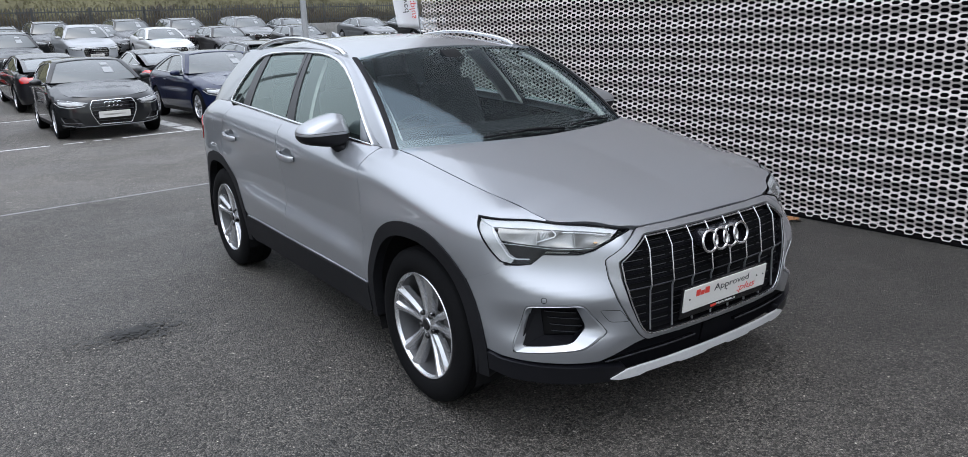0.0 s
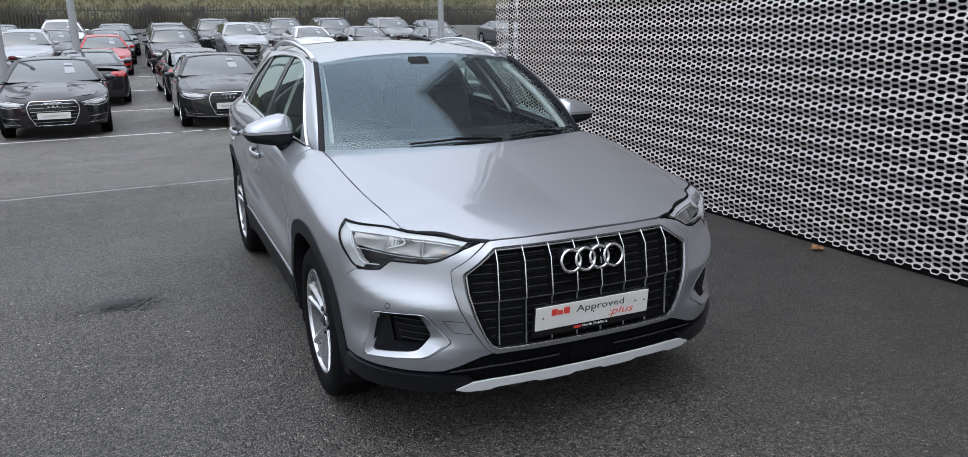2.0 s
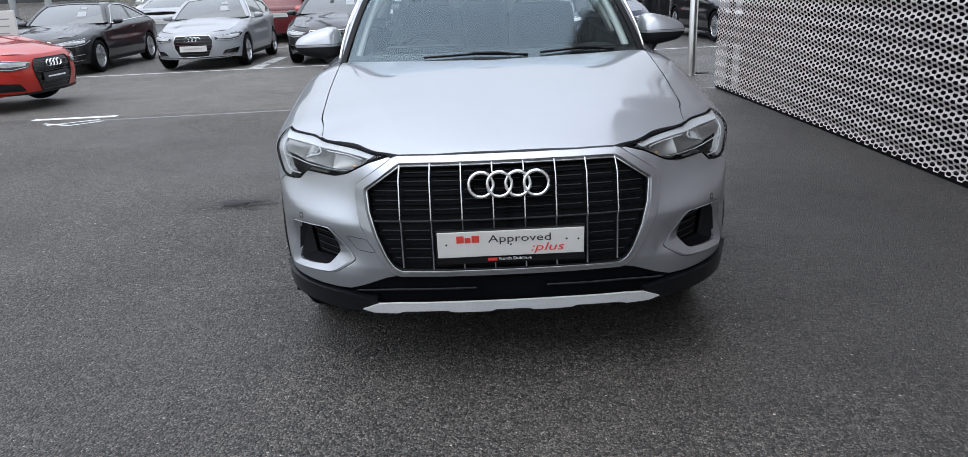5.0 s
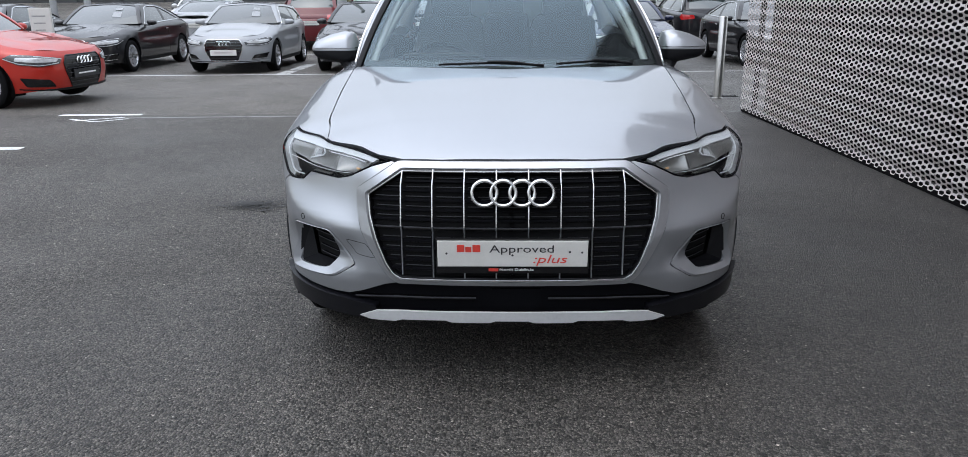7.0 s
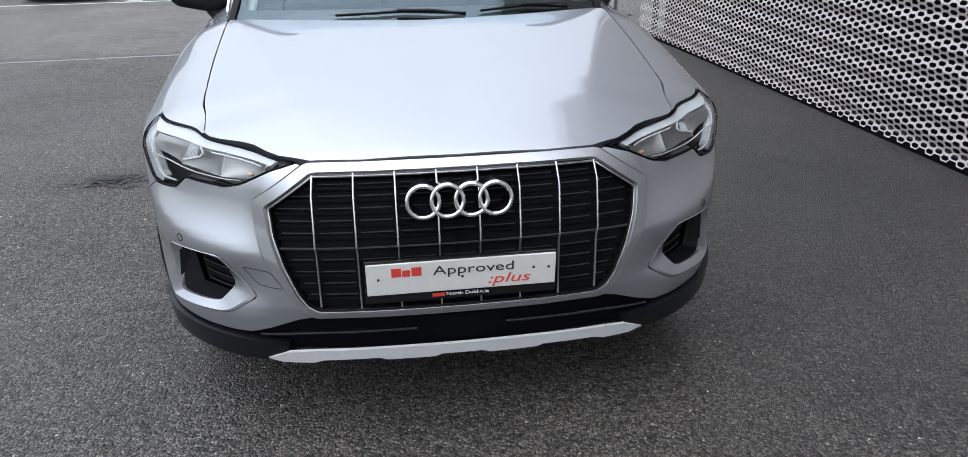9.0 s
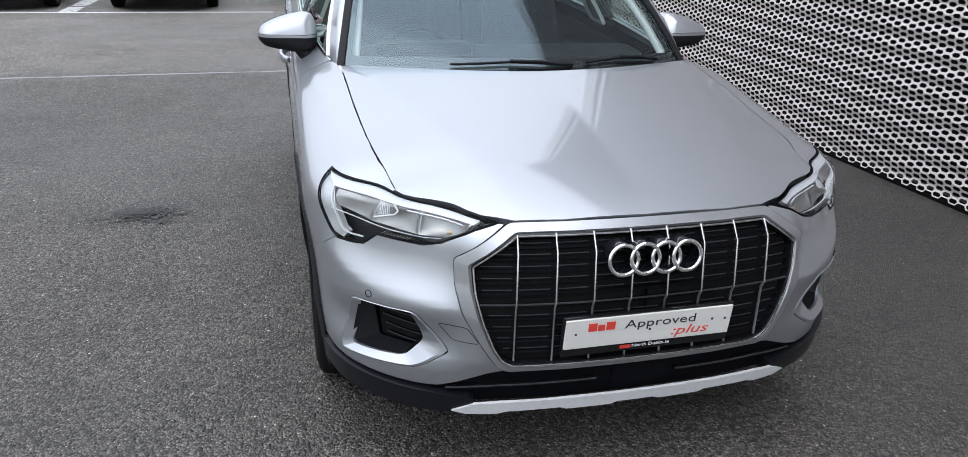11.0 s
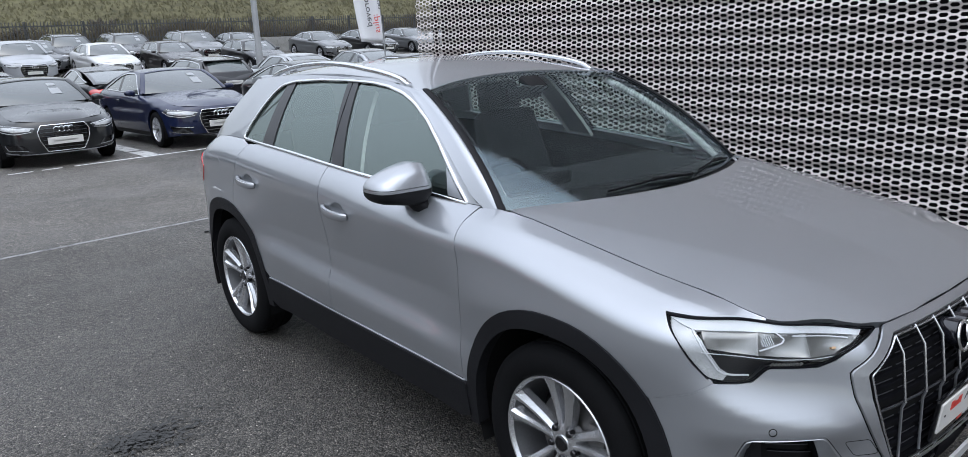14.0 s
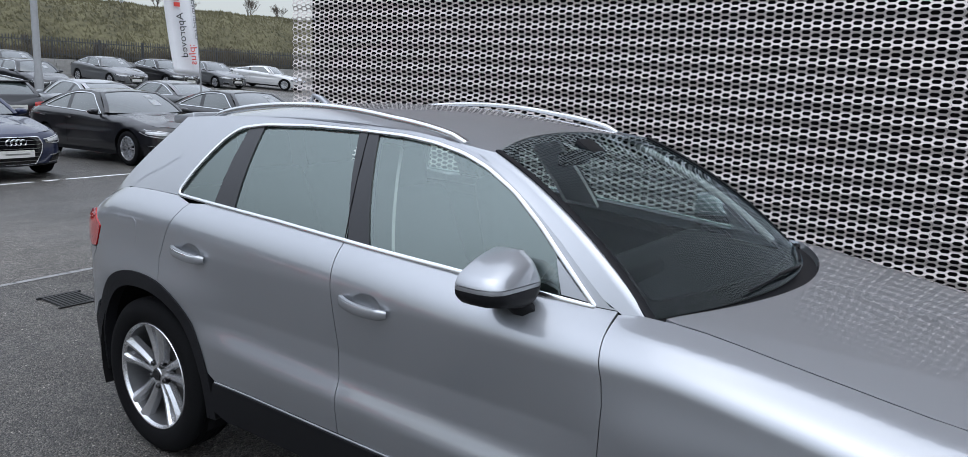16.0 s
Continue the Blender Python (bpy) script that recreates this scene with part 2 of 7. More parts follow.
PLATE_WHITE = plain("white_plate_plastic", (0.62, 0.61, 0.58), 0.35, scale=14, amount=0.05)
PRINT_RED = plain("red_print", (0.62, 0.05, 0.035), 0.5, scale=30)
PRINT_DARK = plain("dark_print", (0.02, 0.02, 0.022), 0.5, scale=30)
PRINT_WHITE = plain("white_print", (0.8, 0.8, 0.8), 0.5, scale=30)
MESH_METAL = plain("perforated_aluminium", (0.60, 0.546, 0.526), 0.45, 0.3, scale=1.2, amount=0.10, bump=0.12, bscale=60)
CLAD = plain("dark_inner_cladding", (0.004, 0.0038, 0.0042), 0.8, spec=0.08, scale=1.5, amount=0.25)
STEEL = plain("brushed_stainless", (0.55, 0.54, 0.52), 0.3, 0.9, scale=6, amount=0.1)
GALV = plain("galvanised_steel", (0.27, 0.275, 0.28), 0.55, 0.3, scale=4, amount=0.15)
HALL_SKIN = plain("dark_hall_cladding", (0.022, 0.022, 0.025), 0.6, scale=1.0, amount=0.2)
FENCE = plain("dark_fence_paint", (0.05, 0.052, 0.052), 0.6, scale=5)
STONE = plain("stone_facing", (0.26, 0.255, 0.24), 0.85, scale=3, amount=0.35, bump=0.6, bscale=40)
FABRIC = plain("white_flag_fabric", (0.78, 0.78, 0.80), 0.8, scale=3, amount=0.05)
BARK = plain("bare_bark", (0.10, 0.085, 0.07), 0.9, scale=10, amount=0.3)
BANK = plain("rough_grass", (0.087, 0.080, 0.041), 0.95, scale=0.25, amount=0.6, bump=0.8, bscale=12)
SCRUB = plain("brown_scrub", (0.085, 0.070, 0.045), 0.95, scale=0.6, amount=0.5)
LEAF = plain("dry_leaf", (0.22, 0.10, 0.04), 0.8, scale=40, amount=0.3)
PAPER = plain("price_card", (0.32, 0.33, 0.34), 0.6, scale=20, amount=0.08)
STAIN = plain("oil_stain", (0.029, 0.0285, 0.0275), 0.62, bump=0.5, bscale=120, scale=8, amount=0.3)
FACADE = plain("dark_facade_glass", (0.030, 0.032, 0.036), 0.35, scale=0.7, amount=0.3, coat=0.5)
IRON_GRATE = plain("cast_iron_grate", (0.03, 0.03, 0.03), 0.6, 0.5, scale=15, amount=0.3)

# ---------------------------------------------------------------- tools
class Spline:
    """Natural cubic spline through (x, y)."""

    def __init__(self, pairs):
        a = np.array(sorted(pairs), float)
        self.x, self.y = a[:, 0], a[:, 1]
        n, h = len(a), np.diff(a[:, 0])
        m, r = np.eye(n), np.zeros(n)
        for i in range(1, n - 1):
            m[i, i - 1:i + 2] = h[i - 1], 2 * (h[i - 1] + h[i]), h[i]
            r[i] = 6 * ((self.y[i + 1] - self.y[i]) / h[i] - (self.y[i] - self.y[i - 1]) / h[i - 1])
        self.m = np.linalg.solve(m, r)

    def __call__(self, v):
        v = np.asarray(v, float)
        c = np.clip(v, self.x[0], self.x[-1])
        i = np.clip(np.searchsorted(self.x, c) - 1, 0, len(self.x) - 2)
        h = self.x[i + 1] - self.x[i]
        a, b = (self.x[i + 1] - c) / h, (c - self.x[i]) / h
        return a * self.y[i] + b * self.y[i + 1] + ((a ** 3 - a) * self.m[i] + (b ** 3 - b) * self.m[i + 1]) * h * h / 6


class Mono:
    """Monotone cubic through (x, y): no overshoot."""

    def __init__(self, pairs):
        a = np.array(sorted(pairs), float)
        self.x, self.y = a[:, 0], a[:, 1]
        h, d = np.diff(self.x), np.diff(self.y) / np.diff(self.x)
        s = np.zeros(len(a))
        s[0], s[-1] = d[0], d[-1]
        for i in range(1, len(a) - 1):
            if d[i - 1] * d[i] > 0:
                w1, w2 = 2 * h[i] + h[i - 1], h[i] + 2 * h[i - 1]
                s[i] = (w1 + w2) / (w1 / d[i - 1] + w2 / d[i])
        self.s = s

    def __call__(self, v):
        c = np.clip(np.asarray(v, float), self.x[0], self.x[-1])
        i = np.clip(np.searchsorted(self.x, c) - 1, 0, len(self.x) - 2)
        h = self.x[i + 1] - self.x[i]
        t = (c - self.x[i]) / h
        return (self.y[i] * (2 * t ** 3 - 3 * t ** 2 + 1) + self.y[i + 1] * (3 * t ** 2 - 2 * t ** 3)
                + h * self.s[i] * (t ** 3 - 2 * t ** 2 + t) + h * self.s[i + 1] * (t ** 3 - t ** 2))


class Fair:
    """A curve sampled along its length and faired with a bell of the given width."""
    def __init__(self, curve, end, width):
        self.at = np.linspace(0, end, 1600)
        raw = np.array(curve(self.at), float)
        h = int(4 * width / self.at[1])
        bell = np.exp(-0.5 * (np.arange(-h, h + 1) * self.at[1] / width) ** 2)
        self.value = np.convolve(np.pad(raw, h, mode="reflect", reflect_type="odd"), bell / bell.sum(), "valid")

    def __call__(self, v):
        return np.interp(v, self.at, self.value)


def mesh_ob(name, verts, faces, mat, parent=None, label="", smooth=False, normals=None):
    me = bpy.data.meshes.new(name)
    me.from_pydata([tuple(map(float, v)) for v in verts], [], [tuple(map(int, f)) for f in faces])
    me.materials.append(mat)
    if smooth or normals is not None:
        me.polygons.foreach_set("use_smooth", [True] * len(me.polygons))
    if normals is not None:
        me.normals_split_custom_set_from_vertices([tuple(map(float, n)) for n in normals])
    me.update()
    ob = new(name, me)
    ob.parent = parent
    if label:
        tagged(ob, label)
    return ob


def part(name, bm, mat, parent, label="", smooth=False):
    me = bpy.data.meshes.new(name)
    bm.normal_update()
    bm.to_mesh(me)
    bm.free()
    me.materials.append(mat)
    if smooth:
        me.polygons.foreach_set("use_smooth", [True] * len(me.polygons))
        me.set_sharp_from_angle(angle=radians(38))
    ob = new(name, me)
    ob.parent = parent
    if label:
        tagged(ob, label)
    return ob


def thing(name, label, category, m=None, group="", kind=""):
    ob = new(name)
    ob.empty_display_size = 0.1
    if m is not None:
        ob.matrix_basis = m
    return tagged(ob, label, category, group, kind)


def resample(loop, step):
    a = np.array(loop, float)
    out = []
    for p, q in zip(a, np.roll(a, -1, 0)):
        k = max(1, int(math.ceil(np.linalg.norm(q - p) / step)))
        out += [p + (q - p) * i / k for i in range(k)]
    return np.array(out)


def rounded(loop, r, k=5):
    """Polygon with its corners rounded by radius r (a number or one per corner)."""
    a, out = np.array(loop, float), []
    n = len(a)
    for i in range(n):
        p, c, q = a[i - 1], a[i], a[(i + 1) % n]
        u, v = p - c, q - c
        lu, lv = np.linalg.norm(u), np.linalg.norm(v)
        rr = r[i] if isinstance(r, (list, tuple)) else r
        d = min(rr, 0.45 * lu, 0.45 * lv)
        b0, b1 = c + u / lu * d, c + v / lv * d
        for t in np.linspace(0, 1, k):
            out.append((1 - t) ** 2 * b0 + 2 * t * (1 - t) * c + t * t * b1)
    return np.array(out)


def inside(loop, pts):
    a, b = loop, np.roll(loop, -1, 0)
    x, y = pts[:, :1], pts[:, 1:2]
    cross = ((a[:, 1] > y) != (b[:, 1] > y)) & (x < (b[:, 0] - a[:, 0]) * (y - a[:, 1]) / np.where(b[:, 1] == a[:, 1], 1e-12, b[:, 1] - a[:, 1]) + a[:, 0])
    return cross.sum(1) % 2 == 1


def shrink(loop, d):
    """Polygon moved inwards by d."""
    a = np.array(loop, float)
    area = 0.5 * np.sum(a[:, 0] * np.roll(a[:, 1], -1) - np.roll(a[:, 0], -1) * a[:, 1])
    e = np.roll(a, -1, 0) - a
    e /= np.maximum(np.linalg.norm(e, axis=1), 1e-9)[:, None]
    n = np.c_[-e[:, 1], e[:, 0]] * np.sign(area)
    m = n + np.roll(n, 1, 0)
    m /= np.maximum((m * m).sum(1), 0.5)[:, None] / 2
    return a + m * d


def sheet(surf, outline, holes=(), step=0.03, edge=None):
    """Triangulates an outlined piece of a surface. Gives 2D points, triangles and the loops' indices."""
    loops = [resample(l, edge or step * 0.6) for l in (outline, *holes)]
    lo, hi = loops[0].min(0), loops[0].max(0)
    gx, gy = np.arange(lo[0] + step / 2, hi[0], step), np.arange(lo[1] + step / 2, hi[1], step)
    g = np.array([(x, y) for x in gx for y in gy]).reshape(-1, 2)
    if len(g):
        ok = inside(loops[0], g)
        for h in loops[1:]:
            ok &= ~inside(h, g)
        g = g[ok]
        allb = np.concatenate(loops)
        if len(g):
            dist = np.sqrt(((g[:, None] - allb[None]) ** 2).sum(-1)).min(1)
            g = g[dist > step * 0.4]
    edges, idx, k = [], [], 0
    for l in loops:
        ids = list(range(k, k + len(l)))
        edges += [(ids[i], ids[(i + 1) % len(ids)]) for i in range(len(ids))]
        idx.append(ids)
        k += len(l)
    pts = np.concatenate([*loops, g]) if len(g) else np.concatenate(loops)
    v, _, f, ov, _, _ = delaunay_2d_cdt([Vector(p) for p in pts], edges, [], 0, 1e-7)
    v = np.array([tuple(p) for p in v])
    where = {}
    for new_i, olds in enumerate(ov):
        for o in olds:
            where[o] = new_i
    f = np.array([t for t in f if len(t) == 3])
    c = v[f].mean(1)
    ok = inside(loops[0], c)
    for h in loops[1:]:
        ok &= ~inside(h, c)
    return v, f[ok], [[where[i] for i in ids] for ids in idx]


def lifted(surf, p, e=1e-3):
    """Places and normals of a surface at parameters p."""
    q = surf(p)
    du = surf(p + [e, 0]) - surf(p - [e, 0])
    dv = surf(p + [0, e]) - surf(p - [0, e])
    n = np.cross(du, dv)
    return q, n / np.maximum(np.linalg.norm(n, axis=1), 1e-12)[:, None]


def panel(name, surf, outline, mat, parent, holes=(), step=0.03, edge=None, out=0.0, depth=0.012, mirror=False, flip=False, label="", gap=0.0):
    """One pressed sheet on a surface, with returned edges. mirror: the same on the other side (x to -x)."""
    if gap:
        outline = shrink(outline, gap)
    p, f, loops = sheet(surf, outline, holes, step, edge)
    q, n = lifted(surf, p)
    if flip:
        n = -n
    q = q + n * out
    verts, norms, faces = list(q), list(n), [list(t) for t in f]
    # orient
    t = f[len(f) // 2]
    if np.dot(np.cross(q[t[1]] - q[t[0]], q[t[2]] - q[t[0]]), n[t[0]]) < 0:
        faces = [l[::-1] for l in faces]
    if depth:
        for number, ids in enumerate(loops):
            k, base = len(ids), len(verts)
            ring, rn = q[ids], n[ids]
            tang = np.roll(ring, -1, 0) - np.roll(ring, 1, 0)
            side = np.cross(tang, rn)
            # the returned edge faces away from the sheet
            away = math.copysign(1.0, float((side * (ring - ring.mean(0))).sum())) * (1 if number == 0 else -1) * math.copysign(1.0, depth)
            side *= away / np.maximum(np.linalg.norm(side, axis=1), 1e-9)[:, None]
            turned = away * depth > 0
            verts += list(ring) + list(ring - rn * depth)
            norms += list(side) * 2
            for i in range(k):
                j = (i + 1) % k
                quad = [base + i, base + j, base + k + j, base + k + i]
                faces.append(quad[::-1] if turned else quad)
    verts, norms = np.array(verts), np.array(norms)
    if mirror:
        verts, norms, faces = verts * [-1, 1, 1], norms * [-1, 1, 1], [l[::-1] for l in faces]
    return mesh_ob(name, verts, faces, mat, parent, label, normals=norms)


def sweep(name, path, mat, parent, wide, thick, ups, label="", closed=False, smooth=True, k=8):
    """A rounded bar along a path: wide across, thick along ups (one vector or one per point)."""
    p = np.array(path, float)
    n = len(p)
    t = np.gradient(p, axis=0) if not closed else np.roll(p, -1, 0) - np.roll(p, 1, 0)
    t /= np.maximum(np.linalg.norm(t, axis=1), 1e-9)[:, None]
    u = np.broadcast_to(np.array(ups, float), p.shape)
    s = np.cross(t, u)
    s /= np.maximum(np.linalg.norm(s, axis=1), 1e-9)[:, None]
    u = np.cross(s, t)
    w, h = np.broadcast_to(wide, n), np.broadcast_to(thick, n)
    verts, faces = [], []
    for i in range(n):
        for a in range(k):
            c, d = math.cos(2 * math.pi * (a + 0.5) / k), math.sin(2 * math.pi * (a + 0.5) / k)
            c, d = math.copysign(abs(c) ** 0.55, c), math.copysign(abs(d) ** 0.55, d)
            verts.append(p[i] + s[i] * c * w[i] / 2 + u[i] * d * h[i] / 2)
    for i in range(n if closed else n - 1):
        j = (i + 1) % n
        for a in range(k):
            b = (a + 1) % k
            faces.append((i * k + a, i * k + b, j * k + b, j * k + a))
    if not closed:
        faces += [tuple(range(k - 1, -1, -1)), tuple((n - 1) * k + a for a in range(k))]
    ob = mesh_ob(name, verts, faces, mat, parent, label, smooth=smooth)
    bm = bmesh.new()
    bm.from_mesh(ob.data)
    bmesh.ops.recalc_face_normals(bm, faces=bm.faces)
    bm.to_mesh(ob.data)
    bm.free()
    ob.data.set_sharp_from_angle(angle=radians(60))
    return ob


def box(bm, size, at=(0, 0, 0), rot=None, bevel=0.0, seg=2, taper=None):
    """A bevelled block added to bm; taper: x and y scale of its top."""
    r = bmesh.ops.create_cube(bm, size=1)["verts"]
    for v in r:
        if taper and v.co.z > 0:
            v.co.x *= taper[0]
            v.co.y *= taper[1]
        v.co = Vector((v.co.x * size[0], v.co.y * size[1], v.co.z * size[2]))
    if bevel:
        es = list({e for v in r for e in v.link_edges})
        r = list({v for f in bmesh.ops.bevel(bm, geom=es, offset=bevel, segments=seg, affect="EDGES", profile=0.6)["faces"] for v in f.verts} | {v for v in r if v.is_valid})
    m = Matrix.Translation(at) @ (rot.to_4x4() if rot is not None else Matrix())
    bmesh.ops.transform(bm, matrix=m, verts=r)
    return r


def lathe(profile, k=48, axis="x"):
    """bmesh turned from (radius, along) pairs."""
    bm = bmesh.new()
    rings = []
    for r, a in profile:
        ring = []
        for i in range(k):
            t = 2 * math.pi * i / k
            ring.append(bm.verts.new((a, r * math.cos(t), r * math.sin(t)) if axis == "x" else (r * math.cos(t), r * math.sin(t), a)))
        rings.append(ring)
    for p, q in zip(rings, rings[1:]):
        for i in range(k):
            bm.faces.new((p[i], p[(i + 1) % k], q[(i + 1) % k], q[i]))
    bmesh.ops.recalc_face_normals(bm, faces=bm.faces)
    return bm


def lettering(name, text, size, mat, parent, m, label="", shear=0.0, depth=0.0006, width=None):
    cu = bpy.data.curves.new(name, "FONT")
    cu.body, cu.size, cu.shear, cu.extrude, cu.resolution_u = text, size, shear, depth, 3
    ob = new(name, cu)
    bpy.context.view_layer.update()
    me = bpy.data.meshes.new_from_object(ob.evaluated_get(bpy.context.evaluated_depsgraph_get()))
    bpy.data.objects.remove(ob)
    me.name = name
    me.materials.clear()
    me.materials.append(mat)
    if width:
        co = np.zeros(len(me.vertices) * 3)
        me.vertices.foreach_get("co", co)
        co = co.reshape(-1, 3)
        co[:, 0] = (co[:, 0] - co[:, 0].min()) * width / np.ptp(co[:, 0])
        me.vertices.foreach_set("co", co.ravel())
    o = new(name, me)
    o.parent = parent
    o.matrix_basis = m
    return tagged(o, label, kind="stuff")


# ---------------------------------------------------------------- the lot: plan turned 2.2 degrees from the show car
LOT = pose(0, 0, 0, 0, 0, 2.2)


FALL = Spline([(-20, 0.0), (-5, 0.0), (2, 0.0), (6, -0.012), (9, -0.065), (12.3, -0.13), (16, -0.19), (19.5, -0.20), (24, -0.05), (28.3, 0.14), (32.2, 0.36), (36.5, 0.60), (43, 0.97), (47, 1.18)])


def rise(v):
    """Ground height: level round the wall, falling to a shallow valley, then climbing to the back of the lot."""
    return FALL(np.clip(v, -20, 47))


def lot(u, v, z=0.0):
    return LOT @ Vector((u, v, z + float(rise(v))))

# ---------------------------------------------------------------- ground
def build_ground():
    us = np.r_[-400, -150, -60, np.arange(-30, 45.1, 3), 80, 160, 400]
    vs = np.r_[-400, -150, -50, -20, -10, 0, np.arange(3, 46.1, 1.0), 48, 60, 100, 400]
    verts = [LOT @ Vector((u, v, float(rise(min(v, 46))))) for v in vs for u in us]
    k = len(us)
    faces = [(j * k + i, j * k + i + 1, (j + 1) * k + i + 1, (j + 1) * k + i) for j in range(len(vs) - 1) for i in range(k - 1)]
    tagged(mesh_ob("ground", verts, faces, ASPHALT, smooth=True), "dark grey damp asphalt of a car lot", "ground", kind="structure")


def strip(name, a, b, width, mat, label, lift=0.004):
    """A painted line between two places of the lot's plan."""
    a, b = np.array(a, float), np.array(b, float)
    d = (b - a) / np.linalg.norm(b - a)
    n = np.array([-d[1], d[0]]) * width / 2
    k = max(1, int(np.linalg.norm(b - a)))
    verts, faces = [], []
    for i in range(k + 1):
        p = a + (b - a) * i / k
        for q in (p - n, p + n):
            verts.append(lot(q[0], q[1], lift))
    faces = [(2 * i, 2 * i + 2, 2 * i + 3, 2 * i + 1) for i in range(k)]
    return tagged(mesh_ob(name, verts, faces, mat), label, "road marking", kind="structure")


def build_markings():
    for v in (17.97, 23.37, 27.97, 32.07, 36.54, 41.34):
        strip("road_line", (-16, v), (26, v), 0.10, LINE, "worn white painted bay line on asphalt")
    for a, b in ((-16, -0.55), (-0.35, 0.0), (0.12, 0.42), (0.6, 3.35), (3.5, 3.75), (3.85, 26)):
        strip("road_line", (a, 12.01), (b, 12.01), 0.10, LINE, "worn white painted bay line on asphalt")
    strip("faded_line", (-4.5, 5.92), (3.2, 6.06), 0.06, FAINT, "thin faded grey painted line on asphalt", 0.003)
    strip("road_line", (-5.3, 6.2), (-4.28, 6.2), 0.13, LINE, "short white painted dash on asphalt")
    strip("road_line", (-5.6, 4.0), (-4.55, 4.0), 0.13, LINE, "short white painted dash on asphalt")
    for u in (-3.92, 1.85):
        for v0, v1 in ((12.07, 12.95), (13.12, 14.7)):
            strip("hatch_line", (u + 0.02 * (v0 - 12), v0), (u + 0.02 * (v1 - 12), v1), 0.27, BAND, "broad worn white band between two bays", 0.005)
    # outline arrow of worn white paint beyond the dash
    for a, b in (((-5.0, 5.85), (-4.6, 5.62)), ((-4.6, 5.62), (-4.3, 5.85)), ((-4.9, 5.7), (-4.4, 5.98))):
        strip("arrow_marking", a, b, 0.05, LINE, "worn white painted arrow on asphalt", 0.005)


def flecked_stain(name, u, v, ru, rv, mat, label, seed, count=900, lift=0.002):
    """A soaked-in stain: flecks, dense in the middle and thinning out."""
    rnd = random.Random(seed)
    verts, faces = [], []
    for _ in range(count):
        a, r, s = rnd.uniform(0, 2 * math.pi), abs(rnd.gauss(0, 0.62)), rnd.uniform(0.003, 0.012)
        cu, cv, n = u + ru * r * math.cos(a), v + rv * r * math.sin(a), 7
        b = len(verts)
        for i in range(n):
            t, q = 2 * math.pi * i / n, s * rnd.uniform(0.6, 1.3)
            verts.append(lot(cu + q * math.cos(t), cv + q * math.sin(t), lift + 0.00002 * _))
        faces.append(tuple(range(b, b + n)))
    ob = tagged(mesh_ob(name, verts, faces, mat), label, "stain", kind="structure")
    return ob


# ---------------------------------------------------------------- perforated screen wall
WALL_U = 3.20       # plane of the screen in the lot's plan
WALL_END, WALL_START, WALL_TOP = 6.02, -14.0, 9.45
PITCH, COURSE, JOINT = 0.12985, 0.126, 0.002


def screen_panel_mesh(columns, courses, thick=True):
    """Zigzag-folded sheet perforated as a honeycomb: six rows of long hexagonal holes to a course, two of them on the folds."""
    row = COURSE / 6
    prof = lambda z: float(np.interp(z % COURSE, [0.0, COURSE / 2, COURSE], [0.028, 0.008, 0.028]))
    a, b_, hw, hh = PITCH * 0.1875, PITCH * 0.3125, 0.0318, 0.0136
    verts, faces = [], []
    for r in range(6 * courses):
        zc = r * row
        for i in range(columns):
            xc = (i + (0.75 if r % 2 else 0.25)) * PITCH
            hole = [(-hw, zc), (-hw * 0.60, zc - hh), (hw * 0.60, zc - hh), (hw, zc), (hw * 0.60, zc + hh), (-hw * 0.60, zc + hh)]
            rim = [(-b_, zc), (-a, zc - row), (a, zc - row), (b_, zc), (a, zc + row), (-a, zc + row)]
            b = len(verts)
            for s, deep in ((rim, 0), (hole, 0), (hole, 0.003)):
                if deep and not thick:
                    continue
                for x, z in s:
                    verts.append((xc + x, -(prof(z) - deep), courses * COURSE - z))
            for k in range(6):
                j = (k + 1) % 6
                faces.append((b + k, b + j, b + 6 + j, b + 6 + k))
                if thick:
                    faces.append((b + 6 + k, b + 6 + j, b + 12 + j, b + 12 + k))
    me = bpy.data.meshes.new("screen_panel")
    me.from_pydata(verts, [], faces)
    me.materials.append(MESH_METAL)
    return me


